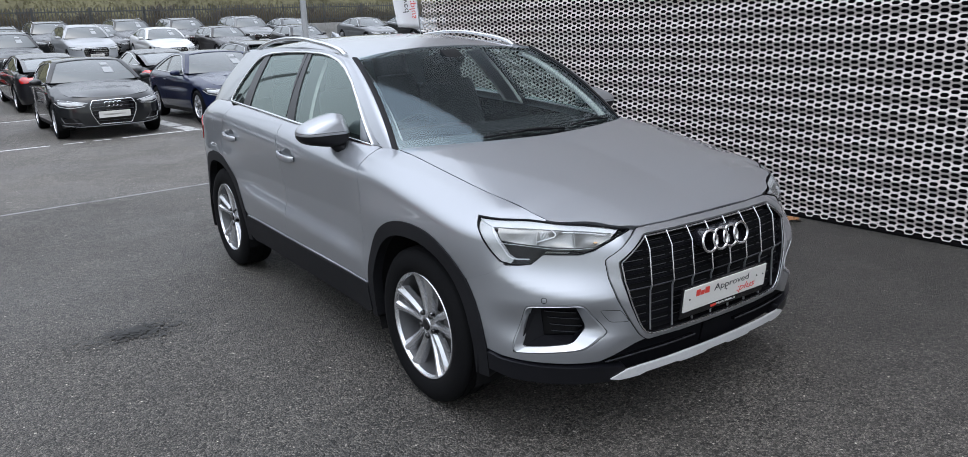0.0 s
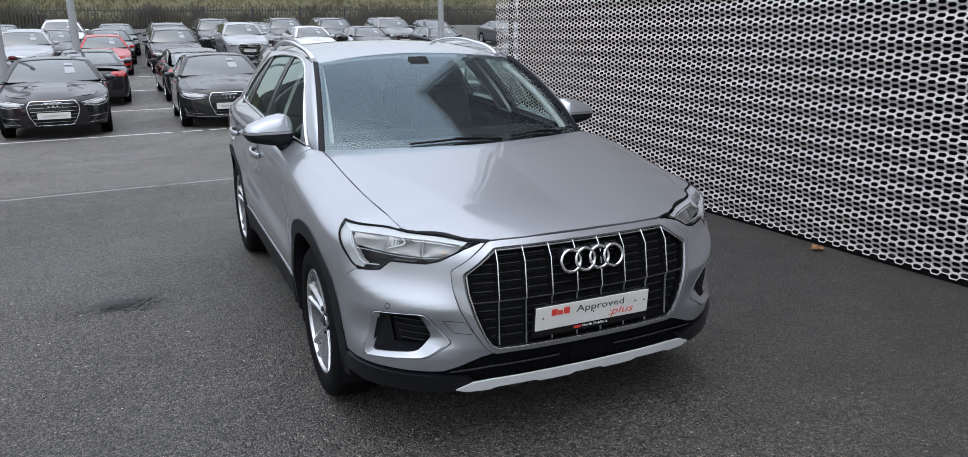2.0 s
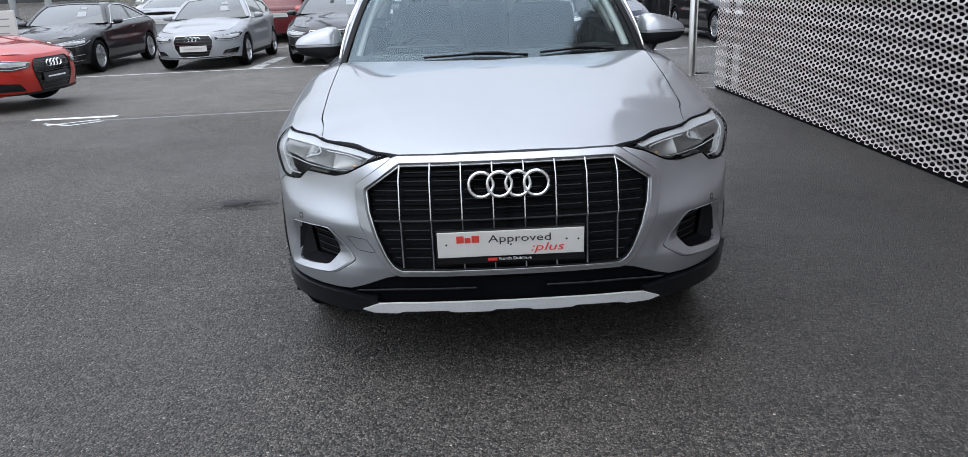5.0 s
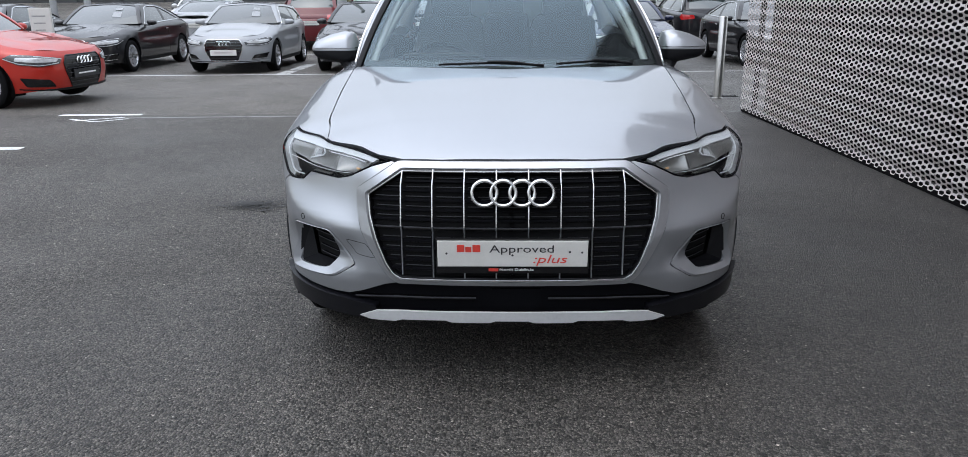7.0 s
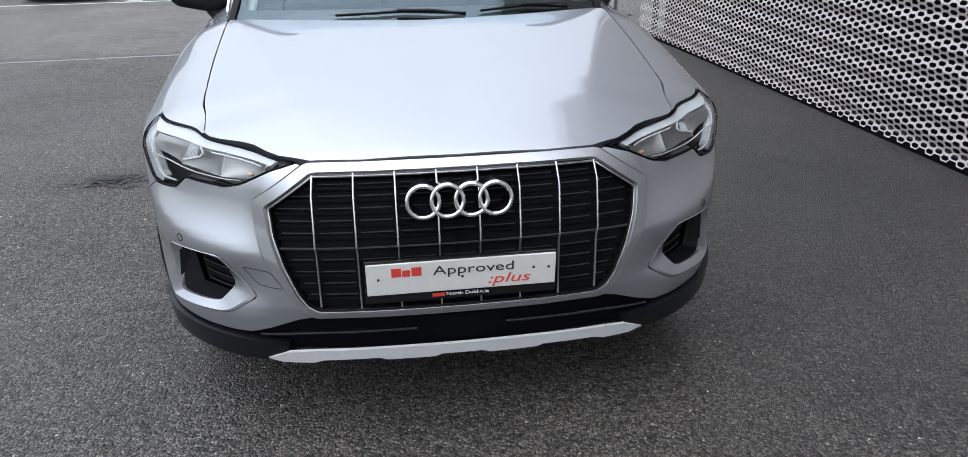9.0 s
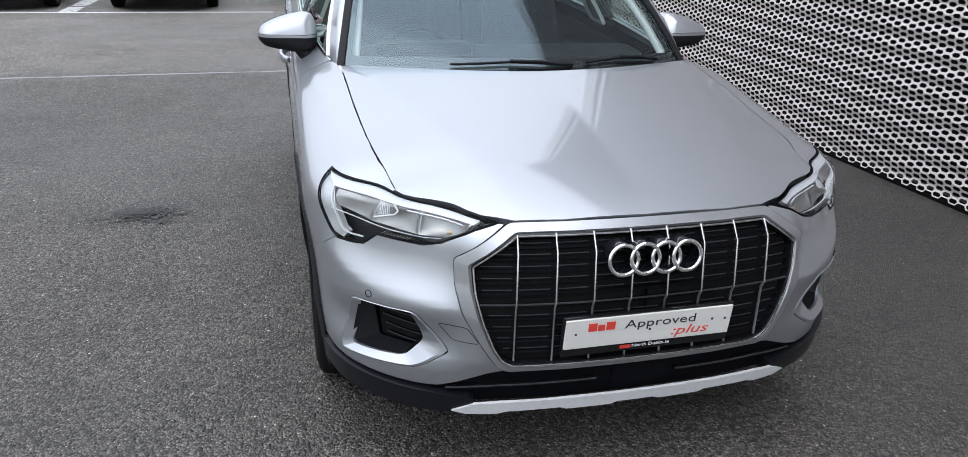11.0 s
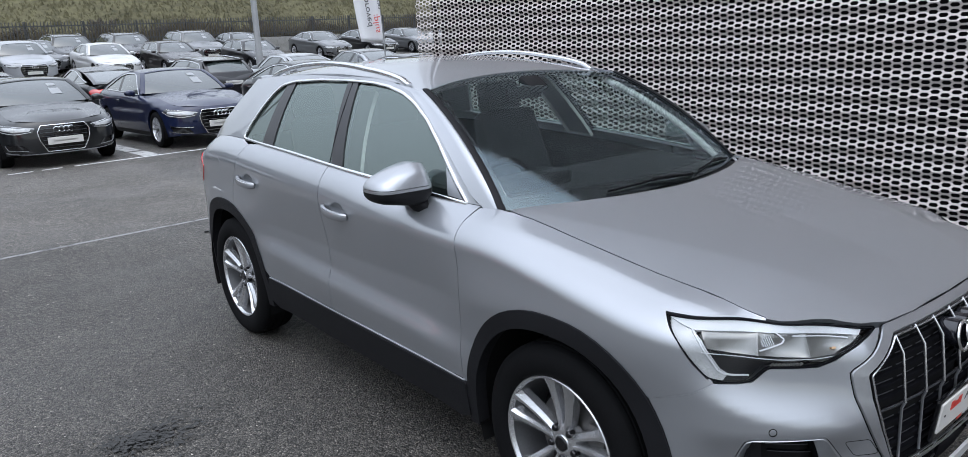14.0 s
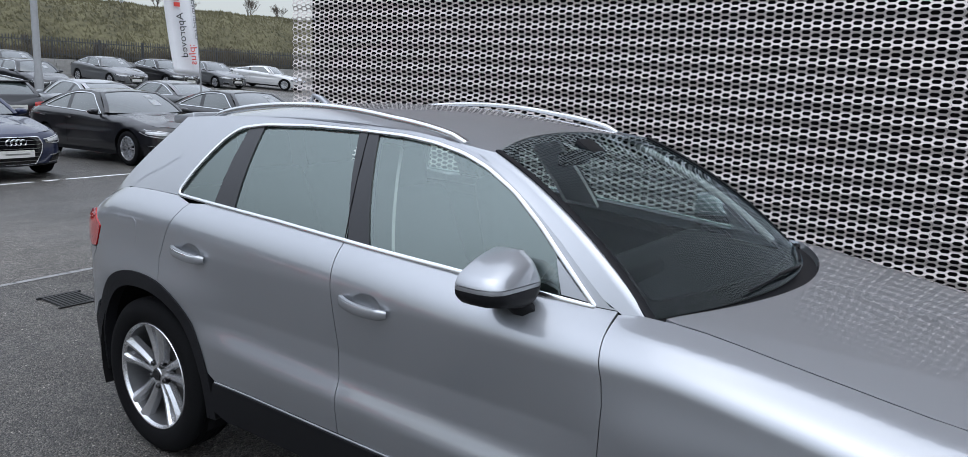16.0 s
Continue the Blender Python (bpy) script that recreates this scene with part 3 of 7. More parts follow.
def build_wall():
    wall = thing("wall_east", "silver perforated metal screen wall with folded horizontal courses", "wall", LOT.copy(), kind="structure")
    tiers, width = 25, 15 * PITCH
    me, slim = screen_panel_mesh(15, tiers), screen_panel_mesh(2, tiers)
    high = {me: screen_panel_mesh(15, tiers, False), slim: screen_panel_mesh(2, tiers, False)}
    turn = Matrix.Rotation(radians(-90), 4, "Z")
    starts = [(5.80, me)]
    while starts[-1][0] > WALL_START:
        starts.append((starts[-1][0] - width - JOINT, me))
    starts.append((5.80 + JOINT / 2 + 2 * PITCH, slim))
    for v, mesh in starts:
        for h in range(3):
            ob = new("screen_panel", mesh if h < 2 else high[mesh])
            ob.parent = wall
            ob.matrix_basis = Matrix.Translation((WALL_U, v, 0.026 + h * tiers * COURSE)) @ turn
    bm = bmesh.new()
    box(bm, (6.0, WALL_END - WALL_START - 0.12, WALL_TOP - 0.05), (WALL_U + 0.22 + 3.0, (WALL_END + WALL_START) / 2 - 0.06, (WALL_TOP - 0.05) / 2))
    part("building_core", bm, CLAD, wall, "dark cladding behind the perforated screen")
    for v in np.arange(WALL_START + 0.3, WALL_END, 1.95):
        bm = bmesh.new()
        box(bm, (0.05, 0.06, WALL_TOP - 0.1), (WALL_U + 0.06, float(v), WALL_TOP / 2), bevel=0.004)
        part("upright_rail", bm, CLAD, wall, "dark steel rail carrying the screen")
    bm = bmesh.new()
    box(bm, (0.10, WALL_END - WALL_START, 0.03), (WALL_U + 0.03, (WALL_END + WALL_START) / 2, 0.012))
    part("base_kerb", bm, CLAD, wall)


# ---------------------------------------------------------------- show car: surfaces (x half, y back from the front axle, z up)
PLAN = [(0, -0.905), (0.2, -0.900), (0.40, -0.880), (0.55, -0.845), (0.68, -0.785), (0.78, -0.705), (0.853, -0.610), (0.899, -0.49), (0.919, -0.35),
        (0.927, -0.15), (0.931, 0.2), (0.932, 0.8), (0.932, 1.5), (0.930, 2.2), (0.925, 2.6), (0.910, 2.92), (0.875, 3.17), (0.80, 3.33), (0.65, 3.42), (0.4, 3.465), (0, 3.48)]
_a = np.array(PLAN)
_s = np.r_[0, np.cumsum(np.linalg.norm(np.diff(_a, axis=0), axis=1))]
PX, PY = Spline(list(zip(_s, _a[:, 0]))), Spline(list(zip(_s, _a[:, 1])))
_fine = np.linspace(0, _s[-1], 4000)
_fx, _fy = PX(_fine), PY(_fine)


def s_of_y(y):
    """Length along the plan outline at which the flank passes y."""
    lo, hi = np.searchsorted(_fine, _s[3]), len(_fine)
    return np.interp(y, _fy[lo:hi], _fine[lo:hi])


def s_of_x(x):
    hi = np.searchsorted(_fine, _s[9])
    return np.interp(x, _fx[:hi], _fine[:hi])


S = lambda x, y: float(s_of_x(x)) if y is None else float(s_of_y(y))
STATION = [S(0, None), S(0.4, None), S(0.55, None), S(0.78, None), S(0.85, None), S(0.897, None), S(0, -0.35), S(0, 0.0), S(0, 0.4), S(0, 0.55),
           S(0, 0.8), S(0, 1.5), S(0, 2.2), S(0, 2.6), S(0, 2.95), S(0, 3.2), _s[-1]]
TOP_Z = Fair(Mono(list(zip(STATION, [0.886, 0.890, 0.897, 0.925, 0.943, 0.965, 0.980, 1.036, 1.090, 1.092, 1.104, 1.148, 1.178, 1.190, 1.180, 1.12, 1.05]))), _s[-1], 0.05)
TOP_IN = Fair(Mono(list(zip(STATION[:4] + [S(0.815, None)] + STATION[4:], [0.045, 0.045, 0.045, 0.0374, 0.1099, 0.116, 0.1865, 0.2051, 0.1947, 0.1802, 0.150, 0.120, 0.080, 0.085, 0.095, 0.10, 0.10, 0.08]))), _s[-1], 0.05)
TOP_H = Fair(Mono(list(zip(STATION, [0.10, 0.10, 0.10, 0.11, 0.115, 0.12, 0.12, 0.12, 0.13, 0.14, 0.15, 0.16, 0.15, 0.14, 0.14, 0.15, 0.2]))), _s[-1], 0.07)
FRONT = Fair(Mono([(0, 1.0), (STATION[2], 1.0), (STATION[4], 0.45), (STATION[6], 0.0), (_s[-1], 0.0)]), _s[-1], 0.05)
DOOR = Fair(Mono([(0, 0), (S(0, 0.35), 0), (S(0, 0.7), 1), (S(0, 2.0), 1), (S(0, 2.45), 0.0), (_s[-1], 0)]), _s[-1], 0.05)
SHELF = Fair(Mono([(0, 0), (S(0.50, None), 0), (S(0.585, None), 0.8), (S(0.70, None), 1), (S(0.84, None), 0.9), (S(0, -0.47), 0.0), (_s[-1], 0)]), _s[-1], 0.02)
FLARE = Fair(Mono([(0, 0), (S(0.85, None), 0.0), (S(0, -0.3), 1), (S(0, 0.3), 1), (S(0, 0.6), 0), (S(0, 2.05), 0), (S(0, 2.4), 1), (S(0, 2.95), 1), (S(0, 3.2), 0), (_s[-1], 0)]), _s[-1], 0.06)


CREASE = Fair(Mono([(0, 0), (S(0, -0.58), 0), (S(0, -0.42), 1), (S(0, 0.36), 1), (S(0, 0.50), 0), (_s[-1], 0)]), _s[-1], 0.03)
CREASE_D = Mono([(0, 0.85), (S(0, -0.48), 0.85), (S(0, -0.25), 0.865), (S(0, 0.05), 0.84), (S(0, 0.30), 0.775), (_s[-1], 0.72)])
SHELF_Z = Mono([(0.45, 0.652), (0.555, 0.662), (0.667, 0.678), (0.766, 0.694), (0.816, 0.710), (0.862, 0.738), (0.90, 0.775)])


def flank(p):
    """Lower body: parameters are length along the plan outline and height."""
    s, z = p[:, 0], p[:, 1]
    sc = np.clip(s, 0, _s[-1])
    e = 1e-3
    x, y = PX(sc), PY(sc)
    tx, ty = PX(sc + e) - PX(sc - e), PY(sc + e) - PY(sc - e)
    # the spline is clamped at its ends
    ln = np.maximum(np.hypot(tx, ty), 1e-12)
    nx, ny = -ty / ln, tx / ln
    nx, ny = -nx, -ny
    d = np.clip(1 - (TOP_Z(sc) - z) / TOP_H(sc), 0, 1.3)
    ins = TOP_IN(sc) * d ** 2.45 - CREASE(sc) * 0.017 / np.cosh((d - CREASE_D(sc)) / 0.085)
    f = FRONT(sc)
    up = np.clip((z - 0.52) / 0.38, 0, 1.3)
    ins = ins + f * 0.055 * up ** 1.7 + f * 0.03 * np.clip((0.47 - z) / 0.17, 0, 1.5)
    # bumper shelf below the headlight: a bright sloping top, a hollow flank and a proud chin under it
    w = SHELF(sc)
    zs = SHELF_Z(x)
    soft = lambda v, a: a * np.logaddexp(0, v / a)
    ins = ins + w * (0.52 * (soft(z - zs + 0.026, 0.006) - soft(z - zs - 0.048, 0.022)) - 0.0035)
    ins = ins + w * 0.026 * (0.5 + 0.5 * np.cos(np.pi * np.clip((z - 0.530) / np.where(z > 0.53, 0.110, 0.105), -1, 1)))
    zc = 0.545 + 0.045 * np.clip(y - 0.6, 0, 2)
    above = np.clip((z - zc) / 0.10, 0, 1)
    above = above * above * (3 - 2 * above)
    dish = above * np.clip((0.99 - z) / 0.22, 0, 1) ** 1.2
    ins = ins + DOOR(sc) * (0.026 * dish + 0.045 * np.clip((zc - z) / 0.28, 0, 1.2) ** 1.3)
    ins = ins - FLARE(sc) * 0.014 * np.exp(-((z - 0.80) / 0.10) ** 2)
    ins = ins + (1 - DOOR(sc)) * (1 - f) * 0.02 * np.clip((0.5 - z) / 0.25, 0, 1.2)
    return np.c_[x - nx * ins, y - ny * ins, z]


BELT_Y = np.linspace(0.40, 3.3, 120)
_bs = np.array([s_of_y(y) for y in BELT_Y])
_bp = flank(np.c_[_bs, TOP_Z(_bs)])
BELT_W, BELT_Z = (lambda y: np.interp(y, _bp[:, 1], _bp[:, 0])), (lambda y: np.interp(y, _bp[:, 1], _bp[:, 2]))
ROOF_W = Mono([(0.3, 0.60), (1.0, 0.618), (1.7, 0.622), (2.3, 0.628), (2.6, 0.61), (2.9, 0.565), (3.3, 0.5)])


def cabin(p):
    """Side of the greenhouse: parameters y and z."""
    y, z = p[:, 0], p[:, 1]
    zb, wb, wt = BELT_Z(y), BELT_W(y), ROOF_W(y)
    t = (z - zb) / (1.52 - zb)
    x = wb + (wt - wb) * t + 0.016 * 4 * t * (1 - t) - 0.05 * np.clip(t - 0.93, 0, 1) ** 1.5
    return np.c_[x, y, z]


ROOF_Z = Spline([(1.0, 1.487), (1.15, 1.523), (1.35, 1.560), (1.6, 1.588), (1.9, 1.600), (2.2, 1.592), (2.5, 1.568), (2.75, 1.535), (2.9, 1.515)])


def roof(p):
    x, y = p[:, 0], p[:, 1]
    a = np.clip(np.abs(x) / 0.625, 0, 1.1)
    drop = 0.030 + 0.035 * np.clip((y - 1.05) / 0.5, 0, 1)
    return np.c_[x, y, ROOF_Z(y) - drop * (0.55 * a ** 2 + 0.45 * a ** 7)]


# bonnet: from the seam with the wings
_hs = np.linspace(STATION[3] - 0.01, S(0, 0.44), 80)
_hp = flank(np.c_[_hs, TOP_Z(_hs)])
SEAM_X = Mono([(-0.95, 0.665), (-0.72, 0.675), *[(float(q[1]), float(q[0])) for q in _hp[::5]]])
SEAM_Z = Mono([(-0.95, 0.78), (-0.80, 0.845), (-0.72, 0.8855), *[(float(q[1]), float(q[2])) for q in _hp[::5]]])
HOOD_C = Spline([(-0.92, 0.82), (-0.828, 0.888), (-0.76, 0.920), (-0.65, 0.956), (-0.4, 1.012), (-0.1, 1.062), (0.2, 1.102), (0.45, 1.128)])


def bonnet(p):
    x, y = p[:, 0], p[:, 1]
    xs, zs, zc = SEAM_X(y), SEAM_Z(y), HOOD_C(y)
    a = np.abs(x) / xs
    z = zs + (zc - zs) * (1 - np.clip(a, 0, 1.05) ** 2.3)
    # raised middle between two creases that draw together towards the nose
    xc = np.minimum(0.615 + 0.31 * y, xs - 0.04)
    k = np.clip((y + 0.84) / 0.25, 0, 1) * np.clip((xs - xc) / 0.22, 0, 1)
    rising, falling = np.abs(x) / xc, (xs - np.abs(x)) / np.maximum(xs - xc, 0.05)
    z = z - 0.016 * k * 0.025 * np.logaddexp(-rising / 0.025, -falling / 0.025)
    return np.c_[x, y, z]


def windscreen(p):
    """Parameters: across -1..1 and up 0..1."""
    u, v = p[:, 0], p[:, 1]
    bx, by, bz = 0.742 * u, 0.225 + 0.195 * u * u, 1.092 - 0.012 * u * u
    tx, ty, tz = 0.605 * u, 1.165 - 0.105 * u * u, 1.524 - 0.034 * u * u
    bow = 4 * v * (1 - v)
    return np.c_[bx + (tx - bx) * v, by + (ty - by) * v - 0.030 * bow, bz + (tz - bz) * v + 0.028 * bow]


def rear_hatch(p):
    u, v = p[:, 0], p[:, 1]
    w = 0.80 + (0.56 - 0.80) * v
    return np.c_[w * u, 3.40 - 0.62 * np.clip(v, 0, 2) ** 1.25 - 0.10 * u * u, 0.95 + 0.55 * v]


# ---------------------------------------------------------------- show car: building
def wheel(parent, x, y, side, steer=0.0):
    """Ten-spoked silver alloy wheel on a road tyre; outer face towards x * side."""
    w = new("wheel")
    w.parent = parent
    w.matrix_basis = Matrix.Translation((x, y, 0.357)) @ Matrix.Rotation(radians(steer), 4, "Z") @ (Matrix() if side > 0 else Matrix.Rotation(math.pi, 4, "Z"))
    tyre = [(0.242, 0.085), (0.250, 0.100), (0.264, 0.108), (0.300, 0.113), (0.330, 0.106), (0.346, 0.092), (0.352, 0.086), (0.3555, 0.070), (0.3505, 0.068), (0.3505, 0.062), (0.3565, 0.060),
            (0.357, 0.034), (0.3515, 0.032), (0.3515, 0.024), (0.357, 0.022), (0.357, -0.022), (0.3515, -0.024), (0.3515, -0.032), (0.357, -0.034), (0.356, -0.07), (0.346, -0.095), (0.30, -0.112), (0.24, -0.09)]
    part("tyre", lathe(tyre, 72), RUBBER, w, "black road tyre", smooth=True)
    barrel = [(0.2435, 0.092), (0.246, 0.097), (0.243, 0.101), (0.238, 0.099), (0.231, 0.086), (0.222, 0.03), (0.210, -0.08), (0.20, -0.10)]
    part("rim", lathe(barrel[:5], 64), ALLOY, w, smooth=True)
    part("rim_barrel", lathe(barrel[4:], 64), BARREL, w, "dull inner barrel, coloured dark for the shade behind the spokes", smooth=True)
    part("backing_plate", lathe([(0.0, -0.03), (0.19, -0.03), (0.2, -0.06)], 40), DARK, w, "dark brake backing plate", smooth=True)
    for i in range(10):
        # straight spokes stand in pairs that open outwards
        mid, hand = radians(72 * (i // 2) + 18), (-1 if i % 2 == 0 else 1)
        c, d = np.array([math.cos(mid), math.sin(mid)]), np.array([-math.sin(mid), math.cos(mid)])
        bm = bmesh.new()
        rings = []
        for t in np.linspace(0, 1, 7):
            r, off = 0.046 + t * 0.187, hand * (0.015 + 0.034 * t)
            half = 0.0115 + 0.0095 * t + 0.010 * max(t - 0.8, 0) / 0.2
            face = 0.070 + 0.027 * t - 0.006 * math.sin(math.pi * t)
            pts = []
            for e, f in ((-1.25, face - 0.040), (-1.0, face - 0.012), (-0.35 * hand - 0.30, face), (-0.35 * hand + 0.30, face - 0.0005), (1.0, face - 0.012), (1.25, face - 0.040)):
                q = c * r + d * (off + half * e)
                pts.append(bm.verts.new((f, q[0], q[1])))
            rings.append(pts)
        for p, q in zip(rings, rings[1:]):
            for k in range(6):
                bm.faces.new((p[k], p[(k + 1) % 6], q[(k + 1) % 6], q[k]))
        bm.faces.new(rings[0])
        bm.faces.new(rings[-1])
        bmesh.ops.recalc_face_normals(bm, faces=bm.faces)
        part("spoke", bm, ALLOY, w)
    part("hub", lathe([(0.0, 0.074), (0.028, 0.074), (0.031, 0.070), (0.040, 0.070), (0.062, 0.064), (0.068, 0.045), (0.066, 0.02)], 40), ALLOY, w, smooth=True)
    part("hub_cap", lathe([(0.0, 0.080), (0.024, 0.080), (0.0275, 0.077), (0.028, 0.070)], 32), GLOSS, w, "small gloss black centre cap", smooth=True)
    for i in range(5):
        a = radians(72 * i + 54)
        bm = lathe([(0.0, 0.079), (0.009, 0.079), (0.0125, 0.074), (0.0125, 0.05)], 12)
        bmesh.ops.translate(bm, vec=(0, 0.056 * math.cos(a), 0.056 * math.sin(a)), verts=bm.verts)
        part("wheel_bolt", bm, GLOSS, w)
    part("brake_disc", lathe([(0.06, 0.012), (0.155, 0.012), (0.158, 0.008), (0.158, -0.01), (0.06, -0.01)], 48), IRON, w, "dull steel brake disc", smooth=True)
    bm = bmesh.new()
    box(bm, (0.05, 0.075, 0.14), (0.015, 0.125, 0.03), bevel=0.012)
    part("brake_caliper", bm, IRON, w)
    return w


def strip_on(surf, pts, n=24):
    """Points along a polyline of surface parameters, with normals."""
    p = np.array(pts, float)
    t = np.r_[0, np.cumsum(np.linalg.norm(np.diff(p, axis=0), axis=1))]
    u = np.linspace(0, t[-1], n)
    q = np.c_[np.interp(u, t, p[:, 0]), np.interp(u, t, p[:, 1])]
    return lifted(surf, q)


def m_of(mirror):
    return np.array([-1.0, 1, 1]) if mirror else np.ones(3)


def both(fn):
    """Runs a builder for the right (mirrored) and the left half."""
    for mirror in (True, False):
        fn(mirror)


def arch_loop(cy, rx, rz, cz=0.365, drop=0.20):
    """Wheel arch outline as (y, z), from its front foot over the top to the rear foot."""
    out = [(cy - rx * 1.0, cz - drop)]
    for a in np.linspace(180, 0, 27):
        c, s = math.cos(radians(a)), math.sin(radians(a))
        out.append((cy + rx * math.copysign(abs(c) ** 0.86, c), cz + rz * abs(s) ** 0.92))
    out.append((cy + rx, cz - drop))
    return out


def sy(loop):
    return [(S(0, y), z) for y, z in loop]


def build_show_car():
    car = thing("suv", "silver compact SUV with large octagonal black grille, parked on the asphalt", "car")
    archF_out, archR_out = arch_loop(-0.02, 0.468, 0.475), arch_loop(2.69, 0.462, 0.475)
    archF_in, archR_in = arch_loop(-0.01, 0.405, 0.410), arch_loop(2.68, 0.402, 0.410)
    hood_pt = S(0.78, None)

    # outlines on the flank
    seam = np.linspace(hood_pt, S(0, 0.44), 14)
    lampT = [(S(0.440, None), 0.876), (S(0.52, None), 0.8880), (S(0.64, None), 0.9035), (S(0.78, None), 0.9190), (S(0.87, None), 0.925), (S(0, -0.41), 0.930)]
    lampB = [(S(0, -0.432), 0.910), (S(0, -0.472), 0.876), (S(0, -0.513), 0.822), (S(0, -0.553), 0.781), (S(0.868, None), 0.771), (S(0.842, None), 0.768), (S(0.816, None), 0.773), (S(0.785, None), 0.808), (S(0.66, None), 0.801), (S(0.605, None), 0.813), (S(0.51, None), 0.857)]
    lamp = rounded(lampT + lampB, [0.006, .03, .03, .03, .03, .014, .02, .03, .03, .02, .012, .012, .014, .016, .03, .03, .02], 4)

    def wings(mirror):
        # front wing: bonnet seam, windscreen foot, door seam, arch, bumper seam, lamp
        arch = [q for q in archF_out if q[1] > 0.42]
        k0 = next(i for i, q in enumerate(arch) if q[1] > 0.69)
        loop = [(s, float(TOP_Z(s))) for s in seam]
        loop += [(S(0, 0.503), 1.087), (S(0, 0.500), 1.045), (S(0, 0.490), 1.008), (S(0, 0.472), 0.94), (S(0, 0.465), 0.87), (S(0, 0.475), 0.60), (S(0, 0.468), 0.44)]
        loop += sy(arch[k0:][::-1]) + [(S(0, -0.393), 0.684)]
        loop += [(S(0, -0.52), 0.735), (S(0.872, None), 0.772)]
        loop += lampB[:4][::-1] + [(S(0, -0.405), 0.932)] + lampT[3:5][::-1]
        panel("front_wing", flank, loop, SILVER, car, step=0.0085, edge=0.010, mirror=mirror, gap=0.0008)

    both(wings)

    fdoor = [(0.5065, 1.072), (0.5015, 1.045), (0.4915, 1.008), (0.4735, 0.94), (0.4665, 0.87), (0.4765, 0.60), (0.4695, 0.455), (1.0, 0.455), (1.488, 0.462), (1.489, 0.60), (1.497, 0.80), (1.512, 1.0), (1.523, 1.146)]
    rdoor = [(1.525, 1.146), (1.514, 1.0), (1.499, 0.80), (1.491, 0.60), (1.490, 0.462), (2.20, 0.468)] + [q for q in archR_out if 0.47 < q[1] and q[0] < 2.54] + [(2.546, 0.826), (2.545, 0.93), (2.50, 1.03), (2.42, 1.172)]
    belt = lambda a, b: [(y, float(TOP_Z(S(0, y)))) for y in np.linspace(a, b, 8)]

    grips = ((1.355, 0.968, 0.205), (2.330, 0.984, 0.205))

    def cup(y, z):
        return [(S(0, y) - 0.012 + 0.062 * math.cos(a), z + 0.010 + 0.034 * math.sin(a)) for a in np.linspace(0, 2 * math.pi, 28, endpoint=False)]

    def doors(mirror):
        d1 = fdoor[:-1] + belt(1.523, 0.509)
        d2 = [*belt(2.42, 1.525)[1:], *rdoor[1:]]
        panel("front_door", flank, sy(d1), SILVER, car, holes=[cup(*grips[0][:2])], step=0.022, edge=0.014, mirror=mirror, gap=0.0008)
        panel("rear_door", flank, sy(d2), SILVER, car, holes=[cup(*grips[1][:2])], step=0.022, edge=0.014, mirror=mirror, gap=0.0008)
        arch = [q for q in archR_out if q[1] > 0.36]
        k = next(i for i, q in enumerate(arch) if q[0] > 2.55)
        quarter = [(2.547, 0.93), (2.502, 1.03), (2.422, 1.172), *belt(2.44, 3.12)[1:], (3.16, 1.06), (3.06, 0.99), (3.12, 0.88), (3.20, 0.80), (3.20, 0.70), (3.155, 0.60)]
        arc = [(2.5465, 0.826)] + [q for q in arch[k:] if q[1] > 0.60]
        panel("rear_quarter", flank, sy(quarter + arc[::-1]), SILVER, car, step=0.022, edge=0.014, mirror=mirror, gap=0.0008)
        panel("tail_light", flank, rounded(sy([(3.065, 0.99), (3.16, 1.06), (3.30, 1.03), (3.34, 0.93), (3.20, 0.88), (3.125, 0.885)]), 0.012), RED_LENS, car, step=0.03, mirror=mirror, out=0.004, label="red tail lamp lens")
        rb = [(3.16, 0.60), (3.205, 0.70), (3.205, 0.80), (3.13, 0.876), (3.2, 0.874)]
        e = [(_s[-1] - 0.01, 0.92), (_s[-1] - 0.01, 0.50)]
        panel("rear_bumper", flank, [*sy(rb), (S(0, 3.33), 0.92), *e, *sy([(3.2, 0.52)])], SILVER, car, step=0.05, mirror=mirror)
        panel("rear_valance", flank, [*sy([(3.15, 0.595), (3.2, 0.515)]), (_s[-1] - 0.01, 0.495), (_s[-1] - 0.01, 0.30), *sy([(3.12, 0.30)])], TRIM, car, step=0.05, mirror=mirror, out=-0.004)
        panel("fuel_flap", flank, rounded(sy([(2.72, 0.955), (2.90, 0.965), (2.905, 1.075), (2.73, 1.075)]), 0.03), SILVER, car, step=0.03, edge=0.01, mirror=mirror, out=0.0008, depth=0.006) if mirror else None

    both(doors)

